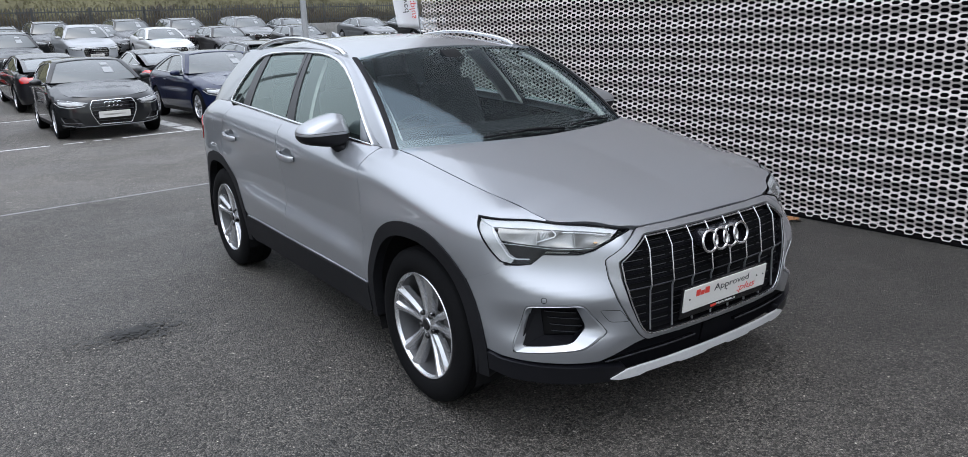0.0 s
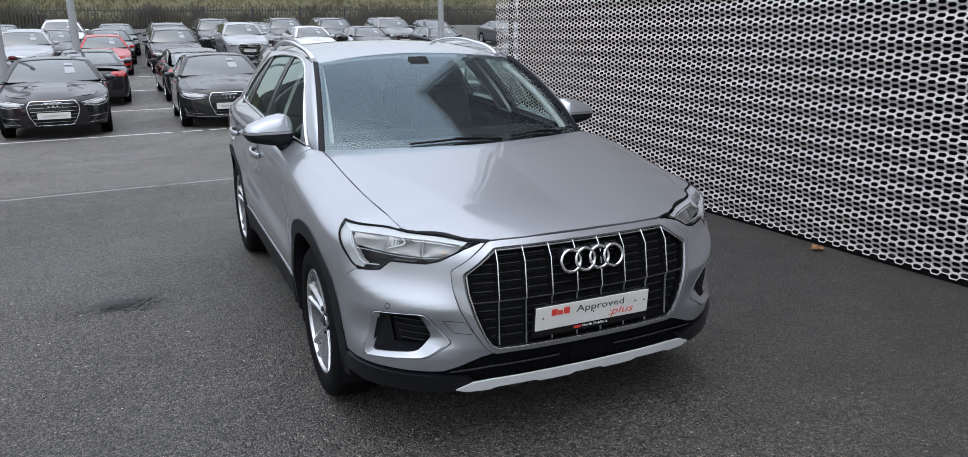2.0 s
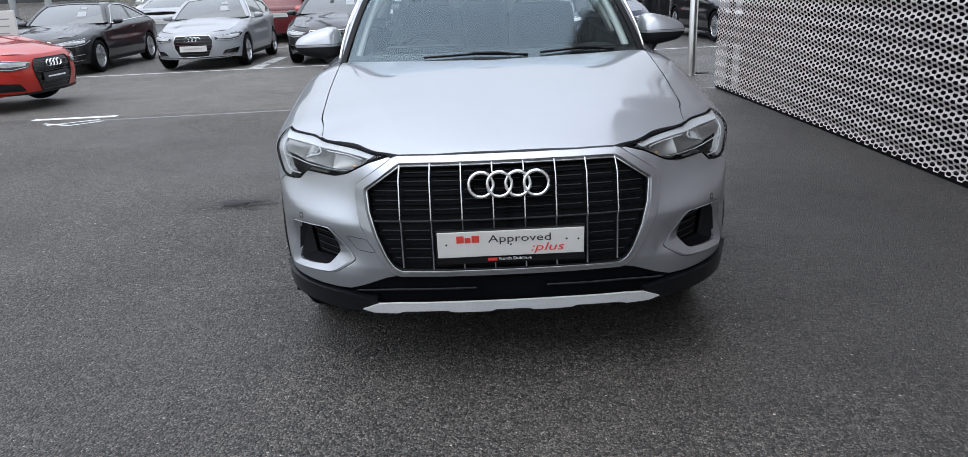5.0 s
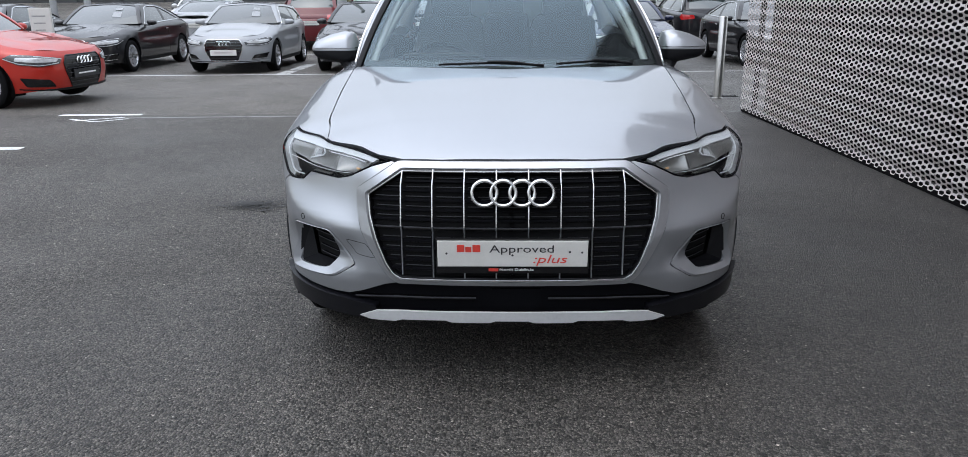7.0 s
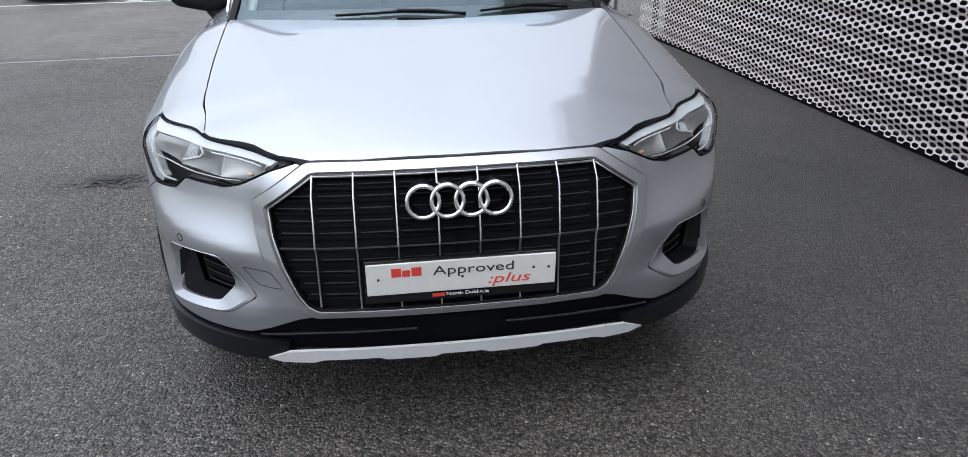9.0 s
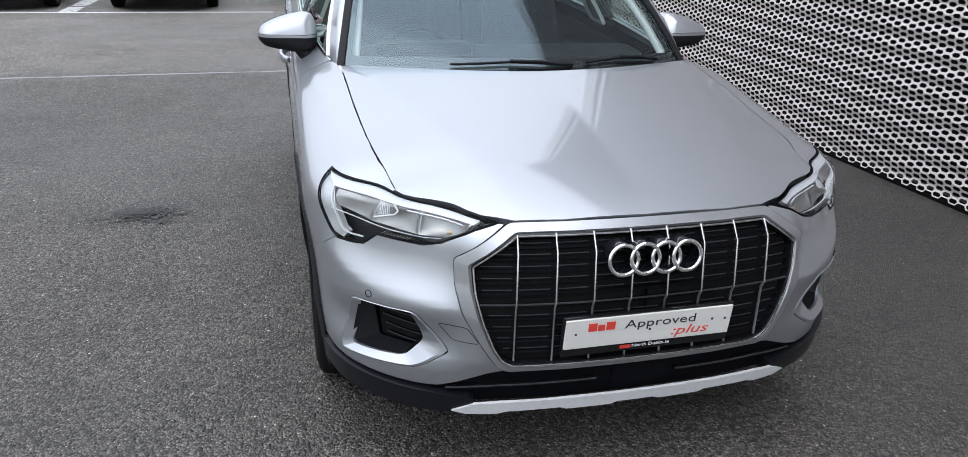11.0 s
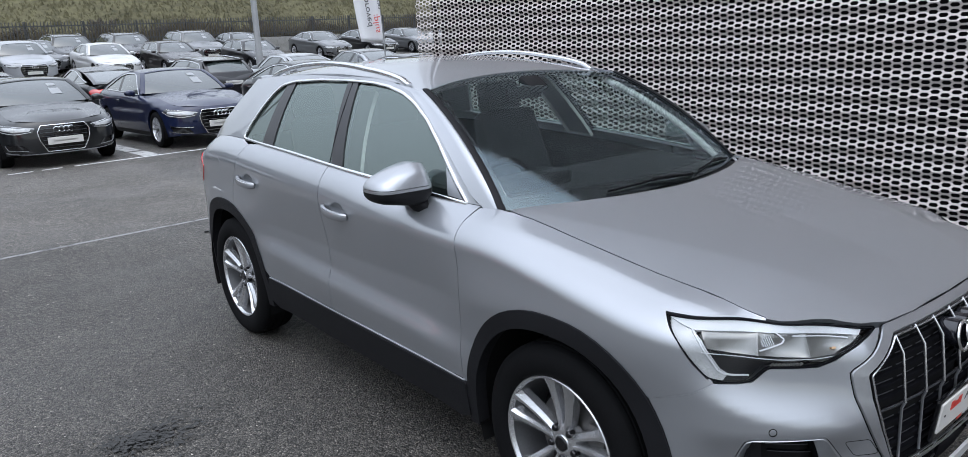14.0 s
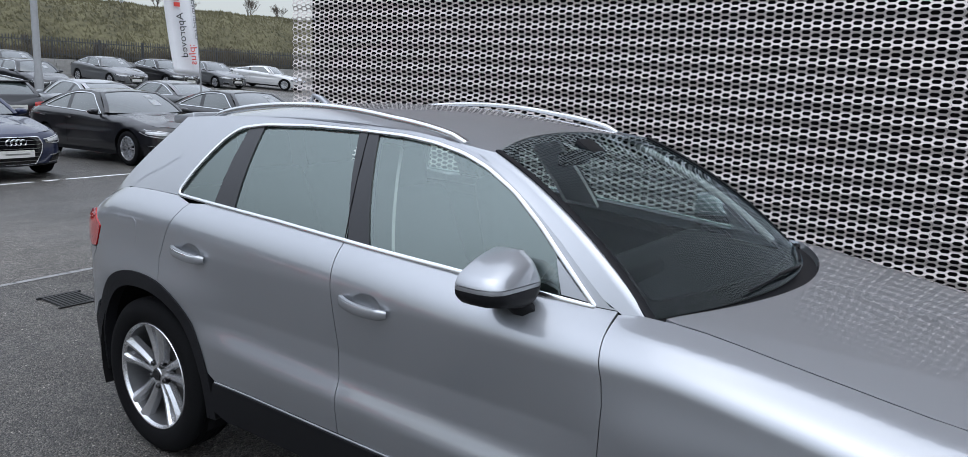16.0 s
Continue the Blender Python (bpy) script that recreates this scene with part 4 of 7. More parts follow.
    def claddings(mirror):
        for name, o, i, lo in (("front_arch_trim", archF_out, archF_in, 0.285), ("rear_arch_trim", archR_out, archR_in, 0.28)):
            loop = sy([(q[0], max(q[1], lo)) for q in o] + [(q[0], max(q[1], lo)) for q in i[::-1]])
            panel(name, flank, loop, TRIM, car, step=0.03, edge=0.016, mirror=mirror, out=0.006, depth=0.05, label="matt black plastic wheel arch trim")
        sill = [(0.452, 0.448), (1.0, 0.448), (1.51, 0.455), (2.20, 0.462), (2.225, 0.40), (2.225, 0.33), (2.15, 0.295), (0.5, 0.285), (0.44, 0.31)]
        panel("sill_trim", flank, sy(sill), TRIM, car, step=0.05, mirror=mirror, out=0.012, depth=0.05, label="matt black plastic sill trim")
        q, n = strip_on(flank, sy([(0.46, 0.449), (1.5, 0.456), (2.2, 0.463)]), 30)
        q = q + n * 0.002
        m = np.array([-1, 1, 1]) if mirror else np.ones(3)
        sweep("sill_edge", q * m, SILVER, car, 0.008, 0.008, n * m)

    both(claddings)

    # dark shell behind the gaps, wheel housings, floor
    INTAKE = [(S(x, None), z) for x, z in ((0.826, 0.624), (0.675, 0.624), (0.620, 0.522), (0.690, 0.440), (0.858, 0.428))]

    def shell(mirror):
        low = [(0.01, 0.36), (0.01, 0.84), (S(0.47, None), 0.84), (S(0.78, None), 0.74), (S(0.87, None), 0.74), (S(0, -0.40), 0.86)]
        loop = low + [(S(0, y), float(TOP_Z(S(0, y))) - 0.05) for y in np.linspace(-0.2, 3.0, 12)] + [(_s[-1] - 0.02, 0.9), (_s[-1] - 0.02, 0.32)]
        ar = [(y, max(z, 0.31)) for y, z in arch_loop(2.68, 0.44, 0.45)]
        af = [(y, max(z, 0.31)) for y, z in arch_loop(-0.01, 0.44, 0.45)]
        loop += sy(ar[::-1]) + sy(af[::-1])
        panel("inner_shell", flank, loop, DARK, car, holes=[resample(rounded(INTAKE, 0.02), 0.05)], step=0.06, out=-0.022, depth=0, mirror=mirror)
        for cy in (-0.01, 2.68):
            bm = bmesh.new()
            rings = []
            for xx in (0.905, 0.60):
                rings.append([bm.verts.new(((-xx if mirror else xx), cy + 0.425 * math.cos(a), 0.365 + 0.435 * math.sin(a))) for a in np.linspace(-0.35, math.pi + 0.35, 24)])
            for i in range(23):
                bm.faces.new((rings[0][i], rings[0][i + 1], rings[1][i + 1], rings[1][i]))
            bm.faces.new(rings[1])
            part("wheel_liner", bm, DARK, car, smooth=True)

    both(shell)
    bm = bmesh.new()
    box(bm, (1.30, 3.3, 0.10), (0, 1.45, 0.28), bevel=0.03)
    box(bm, (1.00, 0.6, 0.06), (0, -0.40, 0.34), bevel=0.02)
    box(bm, (1.15, 0.9, 0.30), (0, -0.2, 0.42), bevel=0.05)
    part("underbody", bm, DARK, car)

    # ---- nose
    gi = [(0.0, 0.850), (0.392, 0.848), (0.514, 0.766), (0.505, 0.690), (0.480, 0.602), (0.448, 0.522), (0.424, 0.484), (0.395, 0.468), (0.0, 0.462)]
    go = [(0.0, 0.880), (0.414, 0.874), (0.567, 0.776), (0.560, 0.706), (0.537, 0.632), (0.490, 0.545), (0.446, 0.476), (0.410, 0.447), (0.0, 0.438)]
    fx = lambda l: [(S(x, None), z) for x, z in l]
    X = lambda x: S(x, None)
    fog_in = rounded([(X(0.812), 0.611), (X(0.690), 0.6145), (X(0.647), 0.522), (X(0.700), 0.464), (X(0.760), 0.456), (X(0.840), 0.446)], [.012, .008, .012, .02, .03, .012], 4)
    fog_out = rounded([(X(0.826), 0.620), (X(0.740), 0.622), (X(0.662), 0.621), (X(0.569), 0.500), (X(0.657), 0.440), (X(0.740), 0.434), (X(0.857), 0.423), (X(0.856), 0.47)], [.02, .02, .015, .015, .03, .03, .014, .02], 4)

    def nose(p):
        q = flank(np.c_[np.abs(p[:, 0]), p[:, 1]])
        q[:, 0] *= np.sign(p[:, 0])
        return q

    def bumper(mirror):
        top = lampB[4:]
        loop = [(S(0.872, None), 0.768), (S(0, -0.52), 0.734), (S(0, -0.393), 0.684), *sy([q for q in archF_out if 0.40 < q[1] < 0.68 and q[0] < 0][::-1])]
        loop += [(S(0, -0.487), 0.412), (S(0.88, None), 0.400), (S(0.84, None), 0.393), (S(0.748, None), 0.386), (S(0.66, None), 0.382), (S(0.605, None), 0.383), (S(0.545, None), 0.402), (S(0.46, None), 0.436)]
        loop += [(s, z) for s, z in fx(go)[-2:1:-1]] + [(S(0.424, None), 0.8725), (S(0.442, None), 0.8745)] + top[::-1][:-1]
        panel("front_bumper", flank, loop, SILVER, car, holes=[shrink(fog_out, -0.001)], step=0.018, edge=0.012, mirror=mirror, gap=0.0012, depth=0.02)
        c = np.mean(fog_in, axis=0)
        around = []
        for lp in (shrink(fog_out, 0.0012), fog_in):
            d = resample(lp, 0.002) - c
            an = np.arctan2(d[:, 1], d[:, 0])
            o = np.argsort(an)
            th = np.linspace(-math.pi, math.pi, 72, endpoint=False)
            rr = np.interp(th, np.r_[an[o][-1] - 2 * math.pi, an[o], an[o][0] + 2 * math.pi], np.r_[np.hypot(*d[o][-1]), np.hypot(d[o][:, 0], d[o][:, 1]), np.hypot(*d[o][0])])
            around.append(c + np.c_[np.cos(th), np.sin(th)] * rr[:, None])
        (q0, n0), (q1, n1) = lifted(flank, around[0]), lifted(flank, around[1])
        rows = [q0 - n0 * 0.012, q0 + n0 * 0.001, q0 * 0.85 + q1 * 0.15 + n0 * 0.003, q1 - n1 * 0.016, q1 - n1 * 0.026]
        verts = np.concatenate(rows) * m_of(mirror)
        faces = [(r * 72 + i, r * 72 + (i + 1) % 72, (r + 1) * 72 + (i + 1) % 72, (r + 1) * 72 + i) for r in range(4) for i in range(72)]
        ob = mesh_ob("fog_surround", verts, faces if mirror else [f[::-1] for f in faces], SILVER, car, "silver bracket round the side intake", smooth=True)
        ob.data.set_sharp_from_angle(angle=radians(30))
        m = m_of(mirror)
        # the intake is a funnel: outer wall and floor run back to a small slatted opening
        ring = lifted(flank, np.array([(X(0.815), 0.614), (X(0.690), 0.618), (X(0.642), 0.522), (X(0.700), 0.460), (X(0.845), 0.442)]))
        deep = lifted(flank, np.array([(X(0.795), 0.602), (X(0.694), 0.602), (X(0.652), 0.519), (X(0.690), 0.495), (X(0.785), 0.497)]))
        a, b = ring[0] - ring[1] * 0.020, deep[0] - deep[1] * 0.044
        for name, k, j, mat in (("intake_outer_wall", 4, 0, TRIM), ("intake_floor", 3, 4, GRILLE_BLACK), ("intake_corner", 2, 3, GRILLE_BLACK), ("intake_inner_wall", 1, 2, GRILLE_BLACK), ("intake_roof", 0, 1, GRILLE_BLACK)):
            quad = np.array([a[k], a[j], b[j], b[k]]) * m
            mesh_ob(name, quad, [(0, 1, 2, 3) if mirror else (3, 2, 1, 0)], mat, car)
        mesh_ob("side_intake", (deep[0] - deep[1] * 0.060) * m, [(0, 1, 2, 3, 4) if mirror else (4, 3, 2, 1, 0)], DARK, car, "black recessed side air intake")
        for z in (0.588, 0.567, 0.546, 0.525, 0.507):
            q, n = strip_on(flank, [(X(0.770 + 0.025 * (z - 0.529) / 0.073), z + 0.003), (X(0.654 + 0.040 * (z - 0.519) / 0.083), z - 0.006)], 10)
            sweep("intake_slat", (q - n * 0.052) * m, GRILLE_BLACK, car, 0.020, 0.006, np.array([0, 0, 1.0]))
            sweep("slat_edge", (q - n * 0.041 + [0, 0, 0.002]) * m, SLAT_EDGE, car, 0.0026, 0.0026, np.array([0, 0, 1.0]), k=4)
        # parking sensor and tow cover
        q, n = lifted(flank, np.array([(S(0.780, None), 0.645)]))
        bm = lathe([(0, 0.0004), (0.0085, 0.0004), (0.009, 0.0002), (0.0095, -0.01)], 20, "z")
        o = part("parking_sensor", bm, SILVER, car, smooth=True)
        o.matrix_basis = Matrix.Translation(q[0] * m) @ Vector(n[0] * m).to_track_quat("Z", "Y").to_matrix().to_4x4()
        t = np.linspace(0, 2 * math.pi, 20, endpoint=False)
        rim, rn = lifted(flank, np.c_[X(0.780) + 0.0105 * np.cos(t), 0.645 + 0.0105 * np.sin(t)])
        sweep("sensor_seal", (rim + rn * 0.0002) * m, DARK, car, 0.0026, 0.002, rn * m, closed=True, k=4)
        if mirror:
            lp = rounded([(S(0.604, None), 0.593), (S(0.522, None), 0.584), (S(0.487, None), 0.535), (S(0.564, None), 0.540)], 0.012)
            q, n = lifted(flank, resample(lp, 0.012))
            sweep("tow_cover_line", (q - n * 0.0004) * m, DARK, car, 0.0022, 0.002, n * m, closed=True, k=4)
        # lower intake, lip
        lip = [(S(0.50, None), 0.350), (S(0.62, None), 0.369), (S(0.78, None), 0.379), (S(0.88, None), 0.394), (S(0, -0.500), 0.408), (S(0, -0.500), 0.335), (S(0.86, None), 0.316), (S(0.68, None), 0.300), (S(0.50, None), 0.294)]
        panel("front_lip", flank, lip, LIP_BLACK, car, step=0.03, edge=0.015, mirror=mirror, out=0.016, depth=0.06, label="black plastic lower lip")
        q, n = strip_on(flank, [(S(0.13, None), 0.388), (S(0.42, None), 0.384), (S(0.58, None), 0.372)], 20)
        sweep("intake_slat", (q - n * 0.016) * m, GLOSS, car, 0.03, 0.012, np.array([0, 0, 1.0]))
        sweep("slat_edge", (q - n * 0.001 + [0, 0, 0.005]) * m, SLAT_EDGE, car, 0.004, 0.004, np.array([0, 0, 1.0]), k=4)
        # painted flange behind the seam of bumper and wing
        q, n = strip_on(flank, [(S(0, -0.393), 0.684), (S(0, -0.52), 0.735), (S(0.873, None), 0.772)], 14)
        sweep("seam_flange", (q - n * 0.0062) * m, SILVER, car, 0.022, 0.006, n * m)
        # lamp
        panel("headlight_housing", flank, shrink(lamp, -0.004), LAMP_DARK, car, step=0.03, edge=0.012, mirror=mirror, out=-0.055, depth=-0.050, label="dark headlight housing")
        panel("headlight_bezel", flank, shrink(lamp, 0.001), GRILLE_BLACK, car, holes=[shrink(lamp, 0.0034)], step=0.02, edge=0.01, mirror=mirror, out=0.0025, depth=0.02)
        lens = panel("headlight_lens", flank, shrink(lamp, 0.001), LENS, car, step=0.03, edge=0.012, mirror=mirror, out=0.002, depth=0.003, label="clear headlight lens")
        lens.visible_shadow = False
        # pale strip: slim along the top, a wedge down the outer side, slim along the foot
        o = lambda y, z: (S(0, y), z)
        under = [o(-0.505, 0.9075), (X(0.829), 0.9015), (X(0.76), 0.898), (X(0.673), 0.890), (X(0.59), 0.880), (X(0.515), 0.8725)]
        band = [(X(0.500), 0.8800), (X(0.53), 0.8845), (X(0.64), 0.8990), (X(0.78), 0.9145), (X(0.87), 0.9215), o(-0.422, 0.9262)] + under
        panel("light_guide", flank, shrink(band, -0.0022), GLOW, car, step=0.02, edge=0.009, mirror=mirror, out=-0.004, depth=0.012, label="pale daytime light strip")

        def bowl(p):
            # scooped chambers, one behind each ridge
            q, n = lifted(flank, p)
            ph = np.clip((p[:, 0] - X(0.53)) / (X(0.885) - X(0.53)), 0, 1) * 3.0
            up = np.clip((p[:, 1] - 0.825) / 0.07, 0, 1)
            return q - n * (0.0045 + 0.026 * np.sin(math.pi * (ph % 1.0)) ** 0.6 * np.sin(math.pi * np.clip(up, 0.02, 0.98)) ** 0.5)[:, None]

        cell = [(X(0.889), 0.902)] + [(s, z - 0.0008) for s, z in under[1:]] + [(X(0.540), 0.856), (X(0.598), 0.828), (X(0.663), 0.827), (X(0.740), 0.833), (X(0.811), 0.8436), (X(0.850), 0.850), (X(0.880), 0.862)]
        panel("reflector", bowl, cell, LAMP_GREY, car, step=0.008, edge=0.006, mirror=mirror, depth=0.02, label="bright scooped lamp reflector")
        wedge = [o(-0.436, 0.9195), o(-0.446, 0.908), o(-0.480, 0.876), o(-0.519, 0.824), o(-0.558, 0.786), (X(0.862), 0.779), (X(0.857), 0.793), (X(0.866), 0.803), (X(0.887), 0.880), o(-0.500, 0.906)]
        panel("lamp_wedge", flank, shrink(wedge, -0.0035), LAMP_CLEAR, car, step=0.015, edge=0.008, mirror=mirror, out=-0.007, depth=0.02, label="pale grey outer wedge of the lamp")
        # thin white lines: down the outer side and along the foot, a bracket and a contour under the chambers
        for line, w in (([o(-0.501, 0.9065), (X(0.889), 0.881), (X(0.868), 0.803), (X(0.861), 0.794), (X(0.850), 0.7905), (X(0.822), 0.7905)], 0.0050),
                        ([(X(0.763), 0.8975), (X(0.744), 0.881), (X(0.750), 0.872), (X(0.802), 0.8555)], 0.0050),
                        ([(X(0.885), 0.850), (X(0.84), 0.842), (X(0.76), 0.829), (X(0.66), 0.822), (X(0.61), 0.824)], 0.0022),
                        ([(X(0.72), 0.886), (X(0.62), 0.876), (X(0.55), 0.866)], 0.0040)):
            q, n = strip_on(flank, line, 26)
            sweep("light_line", (q - n * 0.006) * m, GLOW, car, w, 0.006, n * m, k=4)
        # slanted ribs beside the bracket
        for i in range(6):
            s0 = X(0.800) - 0.0070 * i
            q, n = lifted(flank, np.array([(s0, 0.892), (s0 - 0.012, 0.866)]))
            sweep("lamp_rib", (q - n * 0.012) * m, GLOW, car, 0.0020, 0.005, n * m, k=4)
        lo = rounded([(X(0.598), 0.842), (X(0.584), 0.843), (X(0.584), 0.849), (X(0.598), 0.849)], 0.003)
        panel("indicator_bulb", flank, lo, AMBER, car, step=0.02, edge=0.006, mirror=mirror, out=-0.020, depth=0.01, label="amber indicator bulb")
        for i in range(9):
            s0 = X(0.775) - 0.0115 * i
            q, n = lifted(flank, np.array([(s0 + 0.004, 0.8125 - 0.0005 * i), (s0 - 0.007, 0.8185 - 0.0005 * i)]))
            sweep("lamp_fin", (q - n * 0.012) * m, LAMP_GREY, car, 0.003, 0.014, n * m, k=4)

    both(bumper)

    # grille: ring, mesh, bars
    full_o = [(-s, z) for s, z in fx(go)[1:-1]][::1] + fx(go)[1:-1][::-1]
    full_i = [(-s, z) for s, z in fx(gi)[1:-1]][::1] + fx(gi)[1:-1][::-1]

    def divided(loop, k=5):
        return np.concatenate([[p + (q - p) * i / k for i in range(k)] for p, q in zip(loop, np.roll(loop, -1, 0))])

    ra, rb = divided(rounded(full_o, 0.014)), divided(rounded(full_i, 0.010))
    (qa, na), (qb, nb) = lifted(nose, ra), lifted(nose, rb)
    rows = [qa - na * 0.030, qa + na * 0.004, qa * 0.95 + qb * 0.05 + na * 0.008, qa * 0.20 + qb * 0.80 + nb * 0.010, qb - nb * 0.004, qb - nb * 0.045]
    k = len(ra)
    faces = [(r * k + i, r * k + (i + 1) % k, (r + 1) * k + (i + 1) % k, (r + 1) * k + i) for r in range(len(rows) - 1) for i in range(k)]
    ring = mesh_ob("grille_ring", np.concatenate(rows), faces, SATIN, car, "satin silver octagonal grille surround", smooth=True)
    bm = bmesh.new()
    bm.from_mesh(ring.data)
    bmesh.ops.recalc_face_normals(bm, faces=bm.faces)
    bm.to_mesh(ring.data)
    bm.free()
    ring.data.set_sharp_from_angle(angle=radians(22))
    low = [(0.44, 0.434), (0.53, 0.42), (0.60, 0.405), (0.70, 0.405), (0.88, 0.415), (0.885, 0.33), (0.70, 0.312), (0.40, 0.318)]
    low = [(-S(x, None), z) for x, z in low] + [(S(x, None), z) for x, z in low[::-1]]
    panel("lower_grille", nose, low, GRILLE_BLACK, car, step=0.04, edge=0.02, out=-0.020, depth=0.0, label="gloss black lower intake")
    panel("radar_cover", nose, rounded([(-0.075, 0.425), (-0.075, 0.335), (0.105, 0.335), (0.105, 0.425)], 0.006), GRILLE_BLACK, car, step=0.03, out=-0.012, depth=0.02, label="flat black radar cover")
    sweep("ring_line", nose(resample(rounded(full_i, 0.008), 0.012)) + [0, -0.0085, 0], BRIGHT, car, 0.005, 0.005, np.array([0, -1.0, 0]), "fine bright line inside the grille surround", closed=True, k=6)
    sweep("ring_seam", nose(resample(shrink(rounded(full_o, 0.014), -0.0012), 0.012)) + [0, -0.0006, 0], DARK, car, 0.0034, 0.003, np.array([0, -1.0, 0]), "dark seam round the grille surround", closed=True, k=4)
    ins = shrink(rounded(full_i, 0.012), 0.0)
    panel("grille_edge", nose, shrink(ins, -0.004), GLOSS, car, holes=[shrink(ins, 0.006)], step=0.02, edge=0.01, out=0.001, depth=0.05)
    panel("grille_back", nose, shrink(ins, -0.01), DARK, car, step=0.05, out=-0.035, depth=0.0)

    def span(z):
        """Half length of the opening at height z."""
        pts = np.array(fx(gi))
        zz, ss = pts[1:-1, 1], pts[1:-1, 0]
        return float(np.interp(z, zz[::-1], ss[::-1]))

    bars = (-0.390, -0.279, -0.1675, -0.056, 0.056, 0.1675, 0.279, 0.390)
    for z in (0.827, 0.793, 0.759, 0.725, 0.691, 0.615, 0.580, 0.545, 0.510):
        hs = span(z) - 0.008
        q, n = strip_on(nose, [(-hs, z - 0.010), (hs, z - 0.010)], 36)
        up = np.cross(np.gradient(q, axis=0), n)
        sweep("grille_slat", q - n * 0.022, GRILLE_BLACK, car, 0.026, 0.012, up)
        hs -= 0.012
        stops = [-hs - 0.010] + [math.copysign(S(abs(x), None), x) for x in bars if abs(x) < hs] + [hs + 0.010]
        for s0, s1 in zip(stops, stops[1:]):
            if s1 - s0 > 0.03:
                q, n = strip_on(nose, [(s0 + 0.011, z + 0.003), (s1 - 0.011, z + 0.003)], 6)
                sweep("slat_edge", q - n * 0.017, SLAT_EDGE, car, 0.0026, 0.003, np.array([0, 0, 1.0]), k=4)
    q, n = strip_on(nose, [(-span(0.652) + 0.006, 0.652), (span(0.652) - 0.006, 0.652)], 40)
    sweep("slat_edge", q - n * 0.0005 + [0, 0, 0.004], SLAT_EDGE, car, 0.005, 0.004, np.array([0, 0, 1.0]), k=4)
    sweep("grille_crossbar", q - n * 0.008, GLOSS, car, 0.012, 0.012, np.cross(np.gradient(q, axis=0), n))
    for x in bars:
        top = 0.850 if abs(x) < 0.385 else 0.846
        s0 = math.copysign(S(abs(x), None), x)
        low = 0.472 if abs(x) < 0.389 else 0.480
        segs = [(top, 0.006), (0.80, 0.014), (0.66, 0.010), (0.640, 0.0), (low, -0.004)]
        zz = np.array([a for a, _ in segs])
        q, n = lifted(nose, np.c_[np.full(len(zz), s0), zz])
        q = q + n * np.array([b for _, b in segs])[:, None]
        sweep("grille_bar", q[:3], BRIGHT, car, 0.0062, 0.010, n[:3], "slim chrome vertical grille bar")
        sweep("grille_bar", q[2:], SATIN, car, 0.0048, 0.008, n[2:], "slim vertical grille bar")

    # badge of four rings on a black carrier
    badge = new("badge")
    badge.parent = car
    tagged(badge, "chrome badge of four linked rings")
    badge.matrix_basis = Matrix.Translation((0, -0.905, 0.786)) @ Matrix.Rotation(radians(-10), 4, "X")
    for i in range(4):
        bm = bmesh.new()
        k, j, R, r = 56, 10, 0.0425, 0.0062
        ringv = [[bm.verts.new(((R + r * math.cos(b)) * math.cos(a), r * 0.8 * math.sin(b), (R + r * math.cos(b)) * math.sin(a))) for b in np.linspace(0, 2 * math.pi, j, endpoint=False)] for a in np.linspace(0, 2 * math.pi, k, endpoint=False)]
        for a in range(k):
            for b in range(j):
                bm.faces.new((ringv[a][b], ringv[(a + 1) % k][b], ringv[(a + 1) % k][(b + 1) % j], ringv[a][(b + 1) % j]))
        bmesh.ops.recalc_face_normals(bm, faces=bm.faces)
        o = part("ring", bm, CHROME, badge, smooth=True)
        o.matrix_basis = Matrix.Translation((-0.0963 + 0.0642 * i, -0.012 - 0.0008 * (i % 2), 0))
        bm = bmesh.new()
        bmesh.ops.create_cone(bm, cap_ends=False, segments=40, radius1=0.046, radius2=0.040, depth=0.05)
        bmesh.ops.rotate(bm, matrix=Matrix.Rotation(radians(-90), 3, "X"), verts=bm.verts)
        for v in bm.verts:
            if v.co.y > 0:
                v.co.z += 0.012
        o = part("ring_carrier", bm, BADGE_BLACK, badge, smooth=True)
        o.matrix_basis = Matrix.Translation((-0.0963 + 0.0642 * i, 0.018, 0.002))

    # plate
    plate = new("number_plate")
    plate.parent = car
    tagged(plate, "white dealer show plate in a black holder")
    plate.matrix_basis = Matrix.Translation((0, -0.930, 0.576)) @ Matrix.Rotation(radians(6), 4, "X")
    bm = bmesh.new()
    box(bm, (0.530, 0.014, 0.134), (0, 0.010, -0.012), bevel=0.004)
    part("plate_holder", bm, GLOSS, plate, "black plate holder")
    bm = bmesh.new()
    box(bm, (0.520, 0.006, 0.097), (0, 0, 0), bevel=0.002)
    part("plate_board", bm, PLATE_WHITE, plate, "white plate board")
    turn = Matrix.Rotation(radians(90), 4, "X")
    for i, (x, w, h, dz) in enumerate(((-0.192, 0.026, 0.030, 0), (-0.163, 0.021, 0.022, -0.004), (-0.138, 0.021, 0.030, 0), (-0.117, 0.006, 0.030, 0))):
        bm = bmesh.new()
        box(bm, (w, 0.001, h * 0.9), (x + w / 2, -0.0036, 0.021 + dz))
        part("print_bar", bm, PRINT_RED, plate, "red print bar")
